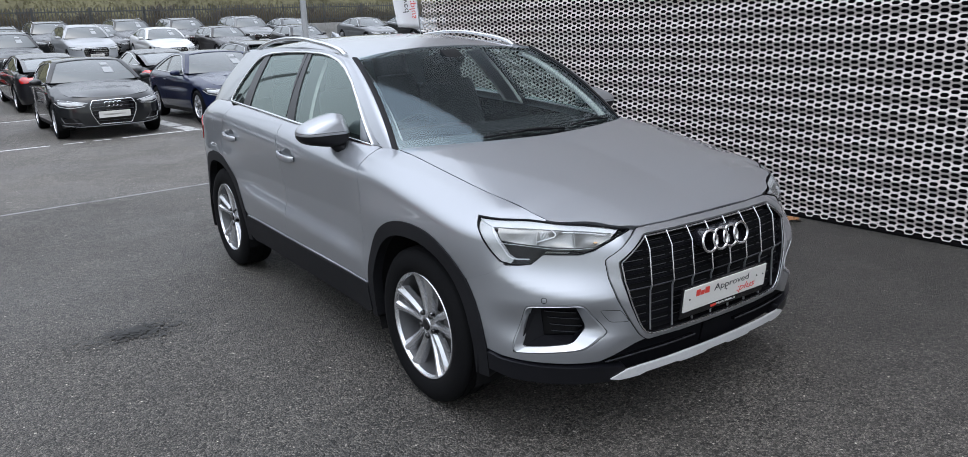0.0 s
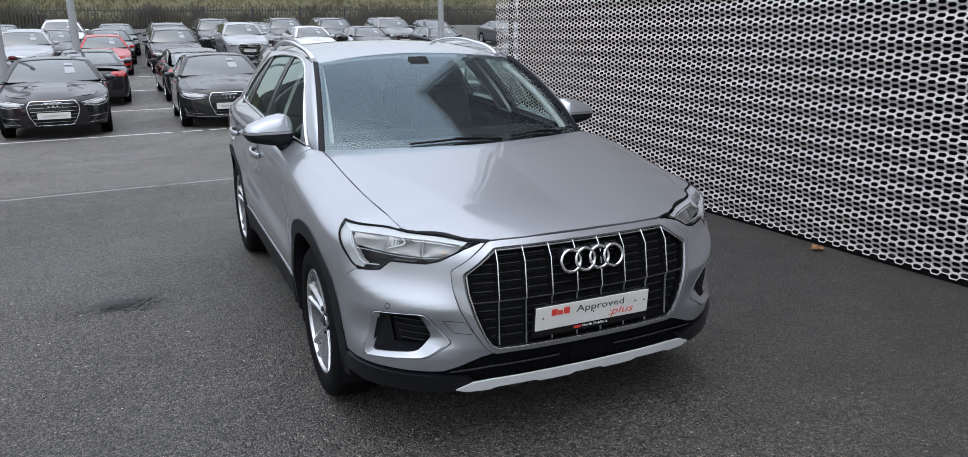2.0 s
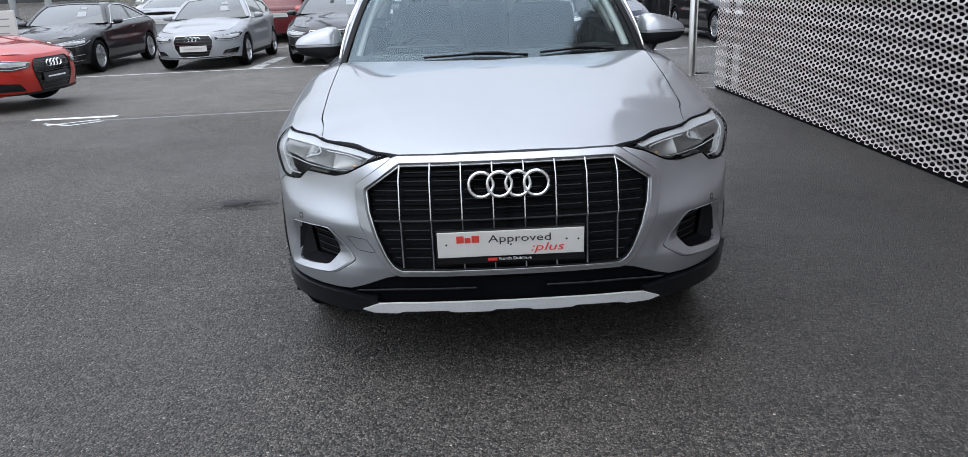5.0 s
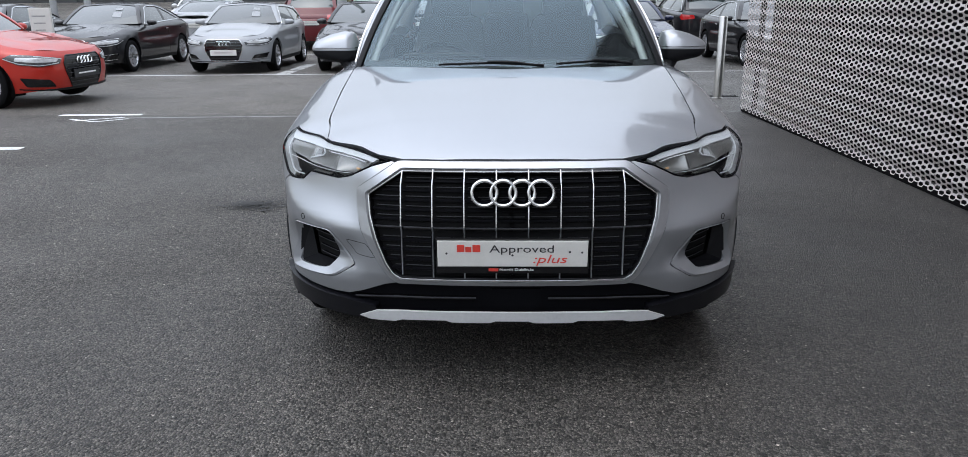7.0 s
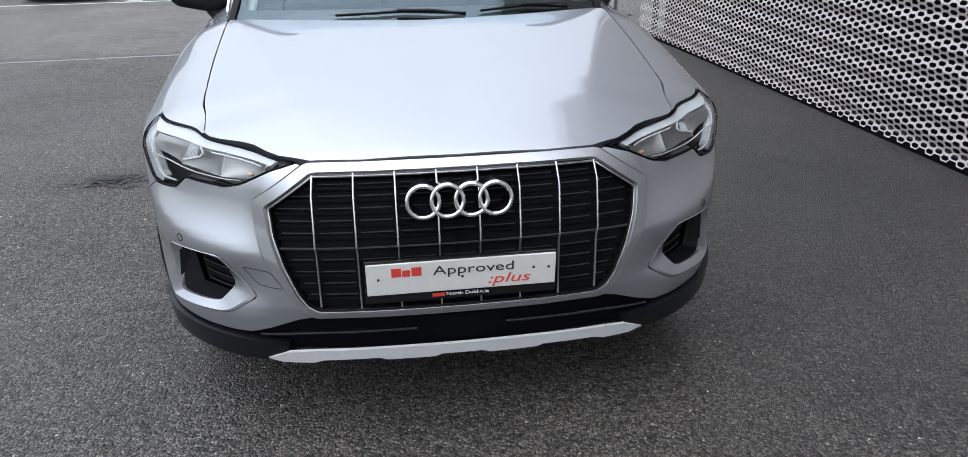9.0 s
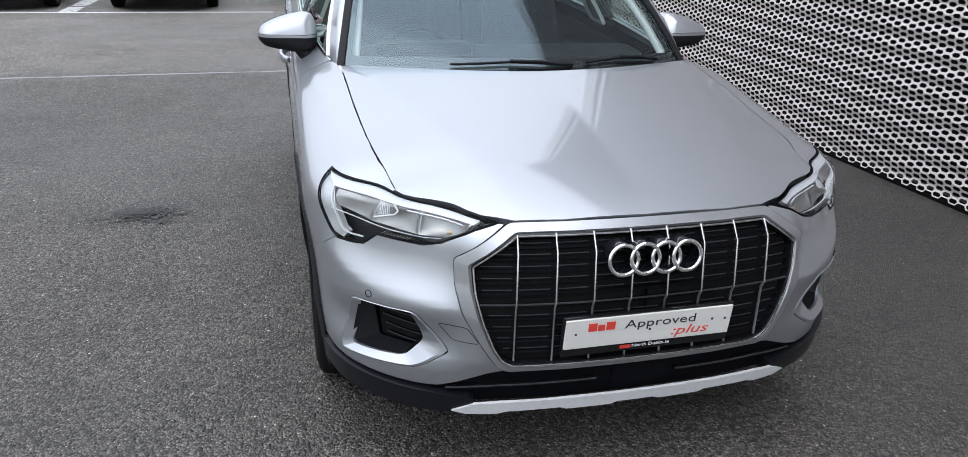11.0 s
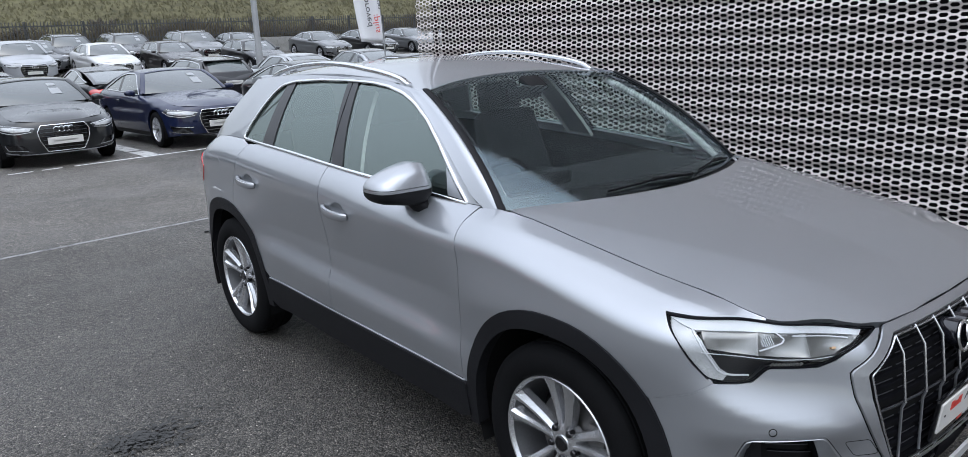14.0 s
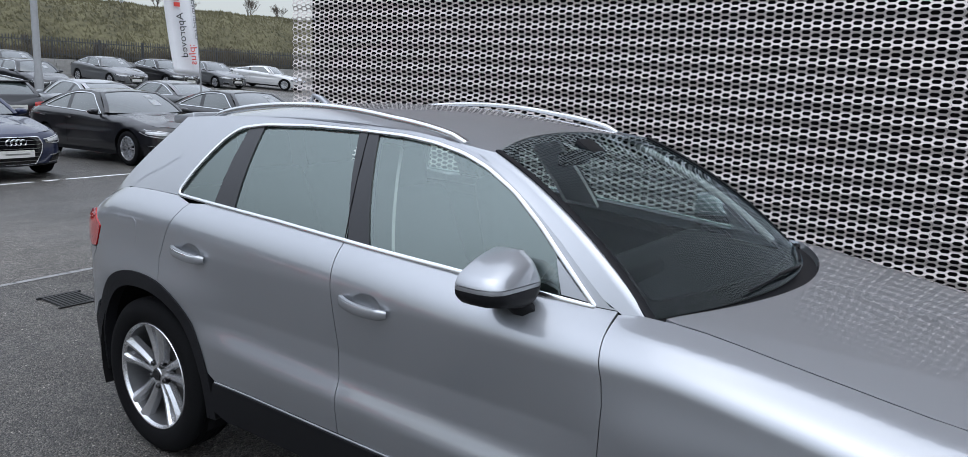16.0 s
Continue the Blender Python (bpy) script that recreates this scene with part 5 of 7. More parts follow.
    lettering("plate_lettering", "Approved", 0.040, PRINT_DARK, plate, Matrix.Translation((-0.080, -0.0034, 0.006)) @ turn, "dark printed word", width=0.222)
    lettering("plate_lettering", ":plus", 0.044, PRINT_RED, plate, Matrix.Translation((0.072, -0.0034, -0.034)) @ turn, "red slanted printed word", shear=0.25, width=0.118)
    bm = bmesh.new()
    box(bm, (0.034, 0.001, 0.011), (-0.066, 0.0025, -0.0635))
    part("print_bar", bm, PRINT_RED, plate, "red print bar")
    lettering("plate_lettering", "North Dublin.ie", 0.0155, PRINT_WHITE, plate, Matrix.Translation((-0.044, 0.0025, -0.0675)) @ turn, "small white printed words", width=0.118)
    for x, z in ((-0.228, 0.002), (0.198, 0.008), (0.240, 0.006), (0.0, -0.005)):
        bm = lathe([(0, 0.002), (0.0035, 0.002), (0.004, 0)], 10, "z")
        o = part("plate_screw", bm, PRINT_DARK, plate)
        o.matrix_basis = Matrix.Translation((x, -0.003, z)) @ turn

    # skid plate
    half = [(0.06, 0.310), (0.08, 0.302), (0.22, 0.302), (0.24, 0.310), (0.40, 0.306), (0.43, 0.297), (0.52, 0.296), (0.562, 0.308), (0.50, 0.334), (0.42, 0.341), (0.20, 0.345)]
    sk = [(-x, z) for x, z in half[:8][::-1]] + half + [(-x, z) for x, z in half[8:][::-1]]
    panel("skid_plate", nose, [(math.copysign(S(abs(x), None), x), z) for x, z in sk], SKID, car, step=0.03, edge=0.015, out=0.022, depth=0.010, label="silver painted skid plate")

    # ---- bonnet, cowl, screen
    hx = np.linspace(-1, 1, 25)
    rear = [(0.742 * u, 0.165 + 0.215 * u * u) for u in hx[::-1]]
    lt = np.array(lampT)
    es = np.linspace(hood_pt, S(0.445, None), 9)
    ep = flank(np.c_[es, np.interp(es, lt[:, 0], lt[:, 1]) + 0.002])
    frontR = [(-float(q[0]), float(q[1])) for q in ep] + [(-0.385, -0.810), (-0.25, -0.826), (0.0, -0.831)]
    sp = flank(np.c_[np.linspace(S(0, 0.34), hood_pt, 16), TOP_Z(np.linspace(S(0, 0.34), hood_pt, 16))])
    sidesL = [(-float(q[0]), float(q[1])) for q in sp]
    front = frontR + [(-x, y) for x, y in frontR[::-1]][1:]
    sidesR = [(float(q[0]), float(q[1])) for q in sp[::-1]]
    panel("bonnet", bonnet, rear + sidesL + front + sidesR, SILVER, car, step=0.022, edge=0.02, depth=0.03, gap=0.0012)
    cowl = [(0.735 * u, 0.16 + 0.21 * u * u) for u in hx] + [(0.74 * u, 0.36 + 0.10 * u * u) for u in hx[::-1]]
    panel("cowl", lambda p: bonnet(p) - [0, 0, 0.028], cowl, TRIM, car, step=0.05, depth=0.0, label="black plastic cowl")
    W = [(-0.995, 0.0), (0.995, 0.0), (0.995, 1.0), (-0.995, 1.0)]
    ws = panel("windscreen", windscreen, W, SCREEN, car, step=0.07, edge=0.05, depth=0.0, label="laminated windscreen with reflections")
    ws.visible_shadow = False
    # black printed border of the screen
    inner = [(-0.955, 0.075), (0.955, 0.075), (0.945, 0.955), (0.12, 0.955), (0.10, 0.85), (-0.10, 0.85), (-0.12, 0.955), (-0.945, 0.955)]
    panel("screen_border", windscreen, W, GLOSS, car, holes=[rounded(inner, 0.03)], step=0.06, edge=0.03, out=-0.006, depth=0.0, label="black printed screen border")
    for u0, v0, u1, v1 in ((0.22, 0.012, -0.45, 0.018), (0.80, 0.022, 0.30, 0.022)):
        q, n = strip_on(windscreen, [(u0, v0), ((u0 + u1) / 2, v0 + 0.02), (u1, v1)], 16)
        sweep("wiper", q + n * 0.012, TRIM, car, 0.007, 0.010, n, "black wiper blade")
        sweep("wiper", np.array([q[0] + n[0] * 0.005, q[4] + n[4] * 0.022, q[8] + n[8] * 0.020]), TRIM, car, 0.011, 0.008, n[0], "black wiper arm")

    # ---- roof, pillars, side glass
    ry = np.linspace(1.10, 2.80, 14)
    rl = [(0.61, y) for y in ry]
    fr = [(0.600 * u, 1.170 - 0.100 * u * u) for u in np.linspace(-1, 1, 13)]
    bk = [(0.57 * u, 2.86 - 0.06 * u * u) for u in np.linspace(1, -1, 9)]
    panel("roof", roof, fr + [(x, y) for x, y in rl] + bk + [(-x, y) for x, y in rl[::-1]], SILVER, car, step=0.05, edge=0.03, depth=0.02)
    panel("headlining", lambda p: roof(p) - [0, 0, 0.03], [(-0.57, 1.25), (0.57, 1.25), (0.55, 2.75), (-0.55, 2.75)], PILLAR, car, step=0.1, depth=0.0, flip=True)

    dlo_low = [(0.575, 1.092), (0.8, 1.108), (1.1, 1.128), (1.5, 1.150), (1.9, 1.170), (2.3, 1.184), (2.545, 1.193)]
    dlo_top = [(2.508, 1.27), (2.445, 1.37), (2.39, 1.44), (2.33, 1.482), (2.2, 1.503), (1.95, 1.516), (1.68, 1.518), (1.45, 1.513), (1.30, 1.500), (1.16, 1.475), (1.05, 1.440), (0.92, 1.378), (0.80, 1.294), (0.68, 1.190)]
    dlo = rounded(dlo_low + dlo_top, [.01, .02, .02, .02, .02, .02, .03] + [.03] * len(dlo_top), 4)

    def sides(mirror):
        m = np.array([-1, 1, 1]) if mirror else np.ones(3)
        # body side above the belt with one opening for all glass
        outer = [(y, float(BELT_Z(y)) + 0.001) for y in np.linspace(0.50, 3.12, 16)]
        outer += [(3.10, 1.15), (3.0, 1.255), (2.90, 1.37), (2.83, 1.45), (2.80, 1.500), (2.5, 1.523), (2.1, 1.538), (1.7, 1.541), (1.45, 1.534), (1.28, 1.518), (1.12, 1.484), (1.0, 1.430), (0.86, 1.352), (0.72, 1.255), (0.60, 1.155), (0.535, 1.10)]
        panel("body_side", cabin, outer, SILVER, car, holes=[dlo], step=0.04, edge=0.016, mirror=mirror, depth=0.02)
        # front pillar between screen and body side
        t = np.linspace(0, 1, 14)
        a = windscreen(np.c_[np.full(14, 1.0), t])
        yy = np.interp(t, np.linspace(0, 1, 8), [0.50, 0.60, 0.72, 0.86, 1.0, 1.12, 1.22, 1.30])
        zz = np.interp(yy, [0.50, 0.535, 0.60, 0.72, 0.86, 1.0, 1.12, 1.28], [1.088, 1.10, 1.155, 1.255, 1.352, 1.430, 1.484, 1.518])
        b = cabin(np.c_[yy, zz])
        a[0] += [0.0, -0.03, -0.02]
        b[0] += [0.0, -0.03, -0.02]
        c = a * 0.25 + cabin(a[:, 1:]) * 0.75
        rows = [a - [0.004, 0, 0.004], a * 0.55 + c * 0.45 + [0.003, 0, 0.002], c, c * 0.67 + b * 0.33, c * 0.33 + b * 0.67, b]
        verts = np.concatenate(rows) * m
        faces = [(k * 14 + i, k * 14 + i + 1, (k + 1) * 14 + i + 1, (k + 1) * 14 + i) for k in range(5) for i in range(13)]
        if not mirror:
            faces = [f[::-1] for f in faces]
        mesh_ob("front_pillar", verts, faces, SILVER, car, smooth=True)
        q, n = lifted(windscreen, np.c_[np.full(14, 0.955), t])
        sweep("pillar_trim", (q - n * 0.045)[1:] * m, PILLAR, car, 0.036, 0.03, n[1:] * m, "pale inner pillar trim")
        q, n = lifted(windscreen, np.c_[np.full(14, 1.006), t])
        sweep("screen_seal", (q + n * 0.004) * m, TRIM, car, 0.030, 0.010, n * m)
        # roof side fillet between body side and roof
        ys = np.linspace(1.28, 2.78, 22)
        zt = np.interp(ys, [1.28, 1.45, 1.7, 2.1, 2.5, 2.8], [1.518, 1.534, 1.541, 1.538, 1.523, 1.500])
        c0, c1 = cabin(np.c_[ys, zt]), roof(np.c_[np.full(22, 0.600), ys])
        verts = np.r_[c0, (c0 + c1) / 2 + [0.006, 0, 0.004], c1 - [0.02, 0, 0.0]] * m
        faces = [(k * 22 + i, k * 22 + i + 1, (k + 1) * 22 + i + 1, (k + 1) * 22 + i) for k in range(2) for i in range(21)]
        mesh_ob("roof_edge", verts, faces if mirror else [f[::-1] for f in faces], SILVER, car, smooth=True)
        # bright surround
        q, n = lifted(cabin, resample(dlo, 0.02))
        sweep("window_surround", (q + n * 0.002) * m, BRIGHT, car, 0.017, 0.012, n * m, "bright aluminium window surround", closed=True)
        # panes and black pillars
        low = lambda y: float(np.interp(y, [p[0] for p in dlo_low], [p[1] for p in dlo_low]))
        tp = sorted(dlo_top)
        high = lambda y: float(np.interp(y, [p[0] for p in tp], [p[1] for p in tp]))
        zig = lambda y0, y1, k=8: [(y, low(y)) for y in np.linspace(y0, y1, k)]
        zag = lambda y0, y1, k=12: [(y, high(y)) for y in np.linspace(y0, y1, k)]
        frontp = zig(0.685, 1.411) + zag(1.580, 0.735, 16)
        rearp = zig(1.508, 2.150) + zag(2.200, 1.680)
        quart = zig(2.280, 2.525) + [(2.508, 1.27), (2.445, 1.37), (2.39, 1.44), (2.35, 1.468)] + zag(2.33, 2.285, 3)
        for k, lp in enumerate((frontp, rearp, quart)):
            g = panel("side_window", cabin, lp, PANE, car, step=0.08, edge=0.04, mirror=mirror, out=-0.006, depth=0.0, label="tinted side window glass")
            g.visible_shadow = False
        panel("centre_pillar", cabin, zig(1.411, 1.508, 4) + zag(1.680, 1.580, 4), FLAT_BLACK, car, step=0.04, mirror=mirror, out=-0.001, depth=0.03, label="gloss black door pillar")
        panel("rear_pillar_trim", cabin, zig(2.150, 2.280, 4) + zag(2.285, 2.200, 3), FLAT_BLACK, car, step=0.04, mirror=mirror, out=-0.001, depth=0.03, label="gloss black rear window divider")
        panel("mirror_sail", cabin, [(0.598, low(0.598) + 0.010), (0.684, low(0.684) + 0.012), (0.725, 1.214), (0.705, 1.197)], SILVER, car, step=0.04, mirror=mirror, out=0.002, depth=0.02)
        panel("pillar_lining", cabin, zig(1.36, 1.56, 3) + zag(1.70, 1.52, 3), PILLAR, car, step=0.06, mirror=mirror, out=-0.07, depth=0.02, flip=False)
        q, n = lifted(cabin, np.c_[[1.525, 1.556, 1.590, 1.632], [1.15, 1.28, 1.40, 1.515]])
        sweep("door_gap", q * m, DARK, car, 0.005, 0.003, n * m, k=4)
        # roof rail
        yr = np.linspace(1.20, 2.62, 26)
        hgt = 0.050 * np.sin(math.pi * np.linspace(0, 1, 26)) ** 0.5 + 0.004
        rz = roof(np.c_[np.full(26, 0.585), yr])
        rz[:, 2] += hgt * 0.85
        rz[:, 0] = np.interp(yr, [1.2, 1.5, 2.2, 2.62], [0.592, 0.598, 0.600, 0.580])
        sweep("roof_rail", rz * m, BRIGHT, car, 0.030, np.r_[0.018, np.full(24, 0.024), 0.018], np.array([0, 0, 1.0]), "bright aluminium roof rail")
        # door handles
        for y, z, ln in grips:
            s0 = S(0, y)

            def hollow(p):
                # scooped recess behind the grip
                a, na = lifted(flank, p)
                r = np.hypot((p[:, 0] - s0 + 0.012) / 0.062, (p[:, 1] - z - 0.010) / 0.034)
                return a - na * (0.017 * np.clip(1 - r * r, 0, 1))[:, None]

            panel("handle_cup", hollow, shrink(cup(y, z), -0.0008), SILVER, car, step=0.008, edge=0.006, mirror=mirror, depth=0.0)
            q, n = lifted(flank, np.c_[np.linspace(s0 - ln / 2, s0 + ln / 2, 14), z + np.linspace(-0.010, 0.008, 14)])
            off = 0.004 + 0.034 * np.sin(math.pi * np.linspace(0, 1, 14)) ** 0.55
            sweep("door_handle", (q + n * off[:, None]) * m, SILVER, car, np.r_[0.026, np.full(12, 0.038), 0.024], 0.020, n * m, "silver door handle with bright insert")
            sweep("handle_insert", (q + n * (off[:, None] + 0.007))[2:-2] * m + [0, 0, 0.011], BRIGHT, car, 0.006, 0.006, n[2:-2] * m)
        # mirror
        mir = new("door_mirror")
        mir.parent = car
        mir.matrix_basis = Matrix.Translation(np.array([0.928, 0.812, 1.158]) * m) @ Matrix.Scale(1.08, 4)
        sx = m[0]
        bm = bmesh.new()
        # outline seen from ahead: outer tip at mid height, crown towards the door, flat foot
        rim = divided(rounded([(0.126, 0.000), (0.110, 0.026), (0.034, 0.060), (-0.056, 0.079), (-0.094, 0.068), (-0.110, 0.004), (-0.106, -0.044), (-0.074, -0.078), (-0.022, -0.079), (0.098, -0.056), (0.123, -0.030)], [.008, .012, .03, .025, .02, .02, .015, .02, .02, .02, .010], 3), 1)
        k = len(rim)
        prof = []
        for yy, sc, zc in ((-0.084, 0.52, 0.004), (-0.077, 0.74, 0.003), (-0.058, 0.91, 0.001), (-0.02, 0.990, 0.0), (0.02, 1.0, 0.0), (0.052, 0.985, 0.0), (0.060, 0.95, 0.0)):
            prof.append([bm.verts.new((float(x) * sc * sx, yy + 0.10 * max(x, 0) * (1 if yy < 0 else 0.4) + 0.40 * max(float(z) + 0.01, 0) * (sc if yy < -0.03 else 0), float(z) * sc + zc)) for x, z in rim])
        for p, q in zip(prof, prof[1:]):
            for i in range(k):
                bm.faces.new((p[i], p[(i + 1) % k], q[(i + 1) % k], q[i]))
        bm.faces.new(prof[0])
        bm.faces.new(prof[-1])
        bmesh.ops.recalc_face_normals(bm, faces=bm.faces)
        low_bm = bm.copy()
        bmesh.ops.bisect_plane(bm, geom=bm.verts[:] + bm.edges[:] + bm.faces[:], plane_co=(0, 0, -0.001), plane_no=(0, 0, 1), clear_inner=True)
        mid_bm = low_bm.copy()
        bmesh.ops.bisect_plane(mid_bm, geom=mid_bm.verts[:] + mid_bm.edges[:] + mid_bm.faces[:], plane_co=(0, 0, -0.003), plane_no=(0, 0, 1), clear_outer=True)
        bmesh.ops.bisect_plane(mid_bm, geom=mid_bm.verts[:] + mid_bm.edges[:] + mid_bm.faces[:], plane_co=(0, 0, -0.0135), plane_no=(0, 0, 1), clear_inner=True)
        bmesh.ops.bisect_plane(low_bm, geom=low_bm.verts[:] + low_bm.edges[:] + low_bm.faces[:], plane_co=(0, 0, -0.0145), plane_no=(0, 0, 1), clear_outer=True)
        for b2 in (bm, mid_bm, low_bm):
            bmesh.ops.holes_fill(b2, edges=[e for e in b2.edges if e.is_boundary])
        cap = part("mirror_cap", bm, SILVER, mir, "silver mirror cap", smooth=True)
        cap.data.set_sharp_from_angle(angle=radians(32))
        part("mirror_base", low_bm, TRIM, mir, "black lower mirror shell", smooth=True)
        bm = bmesh.new()
        pane = [[bm.verts.new((float(x) * 0.88 * sx, yy + 0.04 * max(x, 0), float(z) * 0.88)) for x, z in rim] for yy in (0.058, 0.0625)]
        bm.faces.new(pane[0])
        bm.faces.new(pane[1][::-1])
        for i in range(k):
            bm.faces.new((pane[0][i], pane[1][i], pane[1][(i + 1) % k], pane[0][(i + 1) % k]))
        bmesh.ops.recalc_face_normals(bm, faces=bm.faces)
        part("mirror_glass", bm, CHROME, mir, "mirror glass")
        part("side_repeater", mid_bm, SILVER, mir, "silver indicator strip round the mirror", smooth=True)
        foot = np.array([(-0.045, 0.0, -0.045), (-0.070, -0.015, -0.078), (-0.090, -0.045, -0.100), (-0.130, -0.085, -0.105)]) * [sx, 1, 1]
        sweep("mirror_foot", foot, TRIM, mir, np.array([0.10, 0.098, 0.09, 0.08]), np.array([0.07, 0.062, 0.05, 0.04]), np.array([0, 0, 1.0]), "black mirror foot")

    both(sides)

    # rear hatch, spoiler
    panel("tailgate", rear_hatch, [(-1, 0), (1, 0), (1, 1), (-1, 1)], SILVER, car, step=0.12, edge=0.08, depth=0.0, flip=True)
    panel("rear_window", rear_hatch, [(-0.8, 0.35), (0.8, 0.35), (0.75, 0.9), (-0.75, 0.9)], TINTED, car, step=0.12, edge=0.08, out=0.005, depth=0.0, flip=True)
    bm = bmesh.new()
    box(bm, (1.16, 0.16, 0.04), (0, 2.87, 1.490), bevel=0.015, rot=Matrix.Rotation(radians(-8), 3, "X"))
    part("roof_spoiler", bm, SILVER, car, smooth=True)
    antenna = np.array([(0, 2.50, 1.560), (0, 2.56, 1.595), (0, 2.62, 1.612), (0, 2.64, 1.570)])
    sweep("antenna", antenna, SILVER, car, np.array([0.045, 0.03, 0.012, 0.02]), np.array([0.03, 0.03, 0.02, 0.02]), np.array([0, 0, 1.0]))

    # ---- cabin
    def seat(x, y, wide=0.50):
        bm = bmesh.new()
        box(bm, (wide, 0.52, 0.18), (x, y - 0.16, 0.66), bevel=0.06, seg=3)
        part("seat_cushion", bm, SEATING, car, smooth=True)
        bm = bmesh.new()
        box(bm, (wide, 0.16, 0.62), (x, y + 0.16, 0.99), rot=Matrix.Rotation(radians(-18), 3, "X"), bevel=0.06, seg=3, taper=(0.8, 0.8))
        part("seat_back", bm, SEATING, car, smooth=True)
        bm = bmesh.new()
        box(bm, (0.26, 0.10, 0.18), (x, y + 0.29, 1.36), rot=Matrix.Rotation(radians(-10), 3, "X"), bevel=0.04, seg=3)
        part("headrest", bm, SEATING, car, smooth=True)

    for x in (-0.36, 0.36):
        seat(x, 1.42)
    for x in (-0.40, 0.0, 0.40):
        seat(x, 2.22, 0.42)
    bm = bmesh.new()
    box(bm, (1.40, 0.52, 0.26), (0, 0.62, 0.95), rot=Matrix.Rotation(radians(6), 3, "X"), bevel=0.08, seg=3)
    part("dashboard", bm, DASHING, car, "dark dashboard", smooth=True)
    bm = bmesh.new()
    box(bm, (0.42, 0.16, 0.09), (-0.36, 0.70, 1.085), bevel=0.035, seg=3)
    part("instrument_hood", bm, DASHING, car, smooth=True)
    a = np.linspace(0, 2 * math.pi, 32, endpoint=False)
    st = Matrix.Translation((-0.36, 0.92, 1.00)) @ Matrix.Rotation(radians(24), 4, "X")
    sweep("steering_wheel", [st @ Vector((0.185 * math.cos(t), 0, 0.185 * math.sin(t))) for t in a], DASHING, car, 0.03, 0.03, np.array(st.to_3x3() @ Vector((0, 1, 0))), closed=True)
    bm = bmesh.new()
    box(bm, (0.16, 0.05, 0.13), (-0.36, 0.91, 1.00), rot=Matrix.Rotation(radians(24), 3, "X"), bevel=0.02)
    box(bm, (0.34, 0.03, 0.05), (-0.36, 0.915, 1.01), rot=Matrix.Rotation(radians(24), 3, "X"), bevel=0.01)
    part("steering_boss", bm, DASHING, car, smooth=True)
    bm = bmesh.new()
    box(bm, (0.22, 0.04, 0.06), (0, 1.10, 1.430), bevel=0.02)
    part("rear_view_mirror", bm, DASHING, car, smooth=True)
    bm = bmesh.new()
    box(bm, (0.12, 0.10, 0.03), (0, 1.03, 1.475), rot=Matrix.Rotation(radians(32), 3, "X"), bevel=0.015)
    part("sensor_cover", bm, DASHING, car, smooth=True)
    bm = bmesh.new()
    box(bm, (1.5, 2.4, 0.06), (0, 1.7, 0.50), bevel=0.01)
    box(bm, (1.30, 0.08, 0.70), (0, 2.85, 0.82), bevel=0.02)
    part("cabin_floor", bm, DASHING, car)

    def linings(mirror):
        panel("door_lining", flank, sy([(0.6, 0.5), (2.4, 0.5), (2.4, 1.13), (0.6, 1.06)]), DASHING, car, step=0.1, out=0.09, depth=0.0, mirror=mirror, flip=True)
    both(linings)

    for x, y in ((0.805, 0.0), (0.805, 2.68)):
        for sgn in (1, -1):
            wheel(car, x * sgn, y, sgn, 0.0)
    return car

# ---------------------------------------------------------------- parked cars: front bumper at y = 0, tail towards +y
KINDS = {
    "sedan": dict(L=4.80, W=1.85, ax=(0.92, 3.80), nose=0.74, cowl=(1.42, 0.97), scr=(2.22, 1.40), roof=(1.455, 2.75), back=(3.30, 1.395), boot=(4.18, 1.075), tail=1.03, belt=(0.95, 1.04), grille=(0.41, 0.43), r=0.335),
    "hatchback": dict(L=4.30, W=1.79, ax=(0.86, 3.48), nose=0.74, cowl=(1.28, 0.97), scr=(2.02, 1.385), roof=(1.435, 2.55), back=(3.72, 1.36), boot=(4.08, 1.06), tail=1.00, belt=(0.95, 1.04), grille=(0.38, 0.42), r=0.325),
    "sportback": dict(L=4.72, W=1.86, ax=(0.90, 3.72), nose=0.73, cowl=(1.42, 0.95), scr=(2.22, 1.355), roof=(1.395, 2.60), back=(3.30, 1.31), boot=(4.48, 1.045), tail=1.00, belt=(0.94, 1.03), grille=(0.46, 0.42), r=0.335),
    "off_roader": dict(L=4.72, W=1.92, ax=(0.93, 3.76), nose=0.90, cowl=(1.36, 1.14), scr=(2.02, 1.59), roof=(1.665, 2.75), back=(4.02, 1.56), boot=(4.46, 1.17), tail=1.12, belt=(1.12, 1.20), grille=(0.48, 0.52), r=0.365),
    "estate": dict(L=4.75, W=1.85, ax=(0.90, 3.72), nose=0.75, cowl=(1.42, 0.97), scr=(2.20, 1.395), roof=(1.47, 2.75), back=(4.10, 1.41), boot=(4.58, 1.06), tail=1.02, belt=(0.95, 1.05), grille=(0.46, 0.43), r=0.335),
}


def cut_loop(loop, keep):
    """Polygon cut by the half plane keep(p) >= 0."""
    out = []
    for p, q in zip(loop, list(loop[1:]) + [loop[0]]):
        a, b = keep(p), keep(q)
        if a >= 0:
            out.append(tuple(p))
        if (a >= 0) != (b >= 0):
            t = a / (a - b)
            out.append((p[0] + (q[0] - p[0]) * t, p[1] + (q[1] - p[1]) * t))
    return out


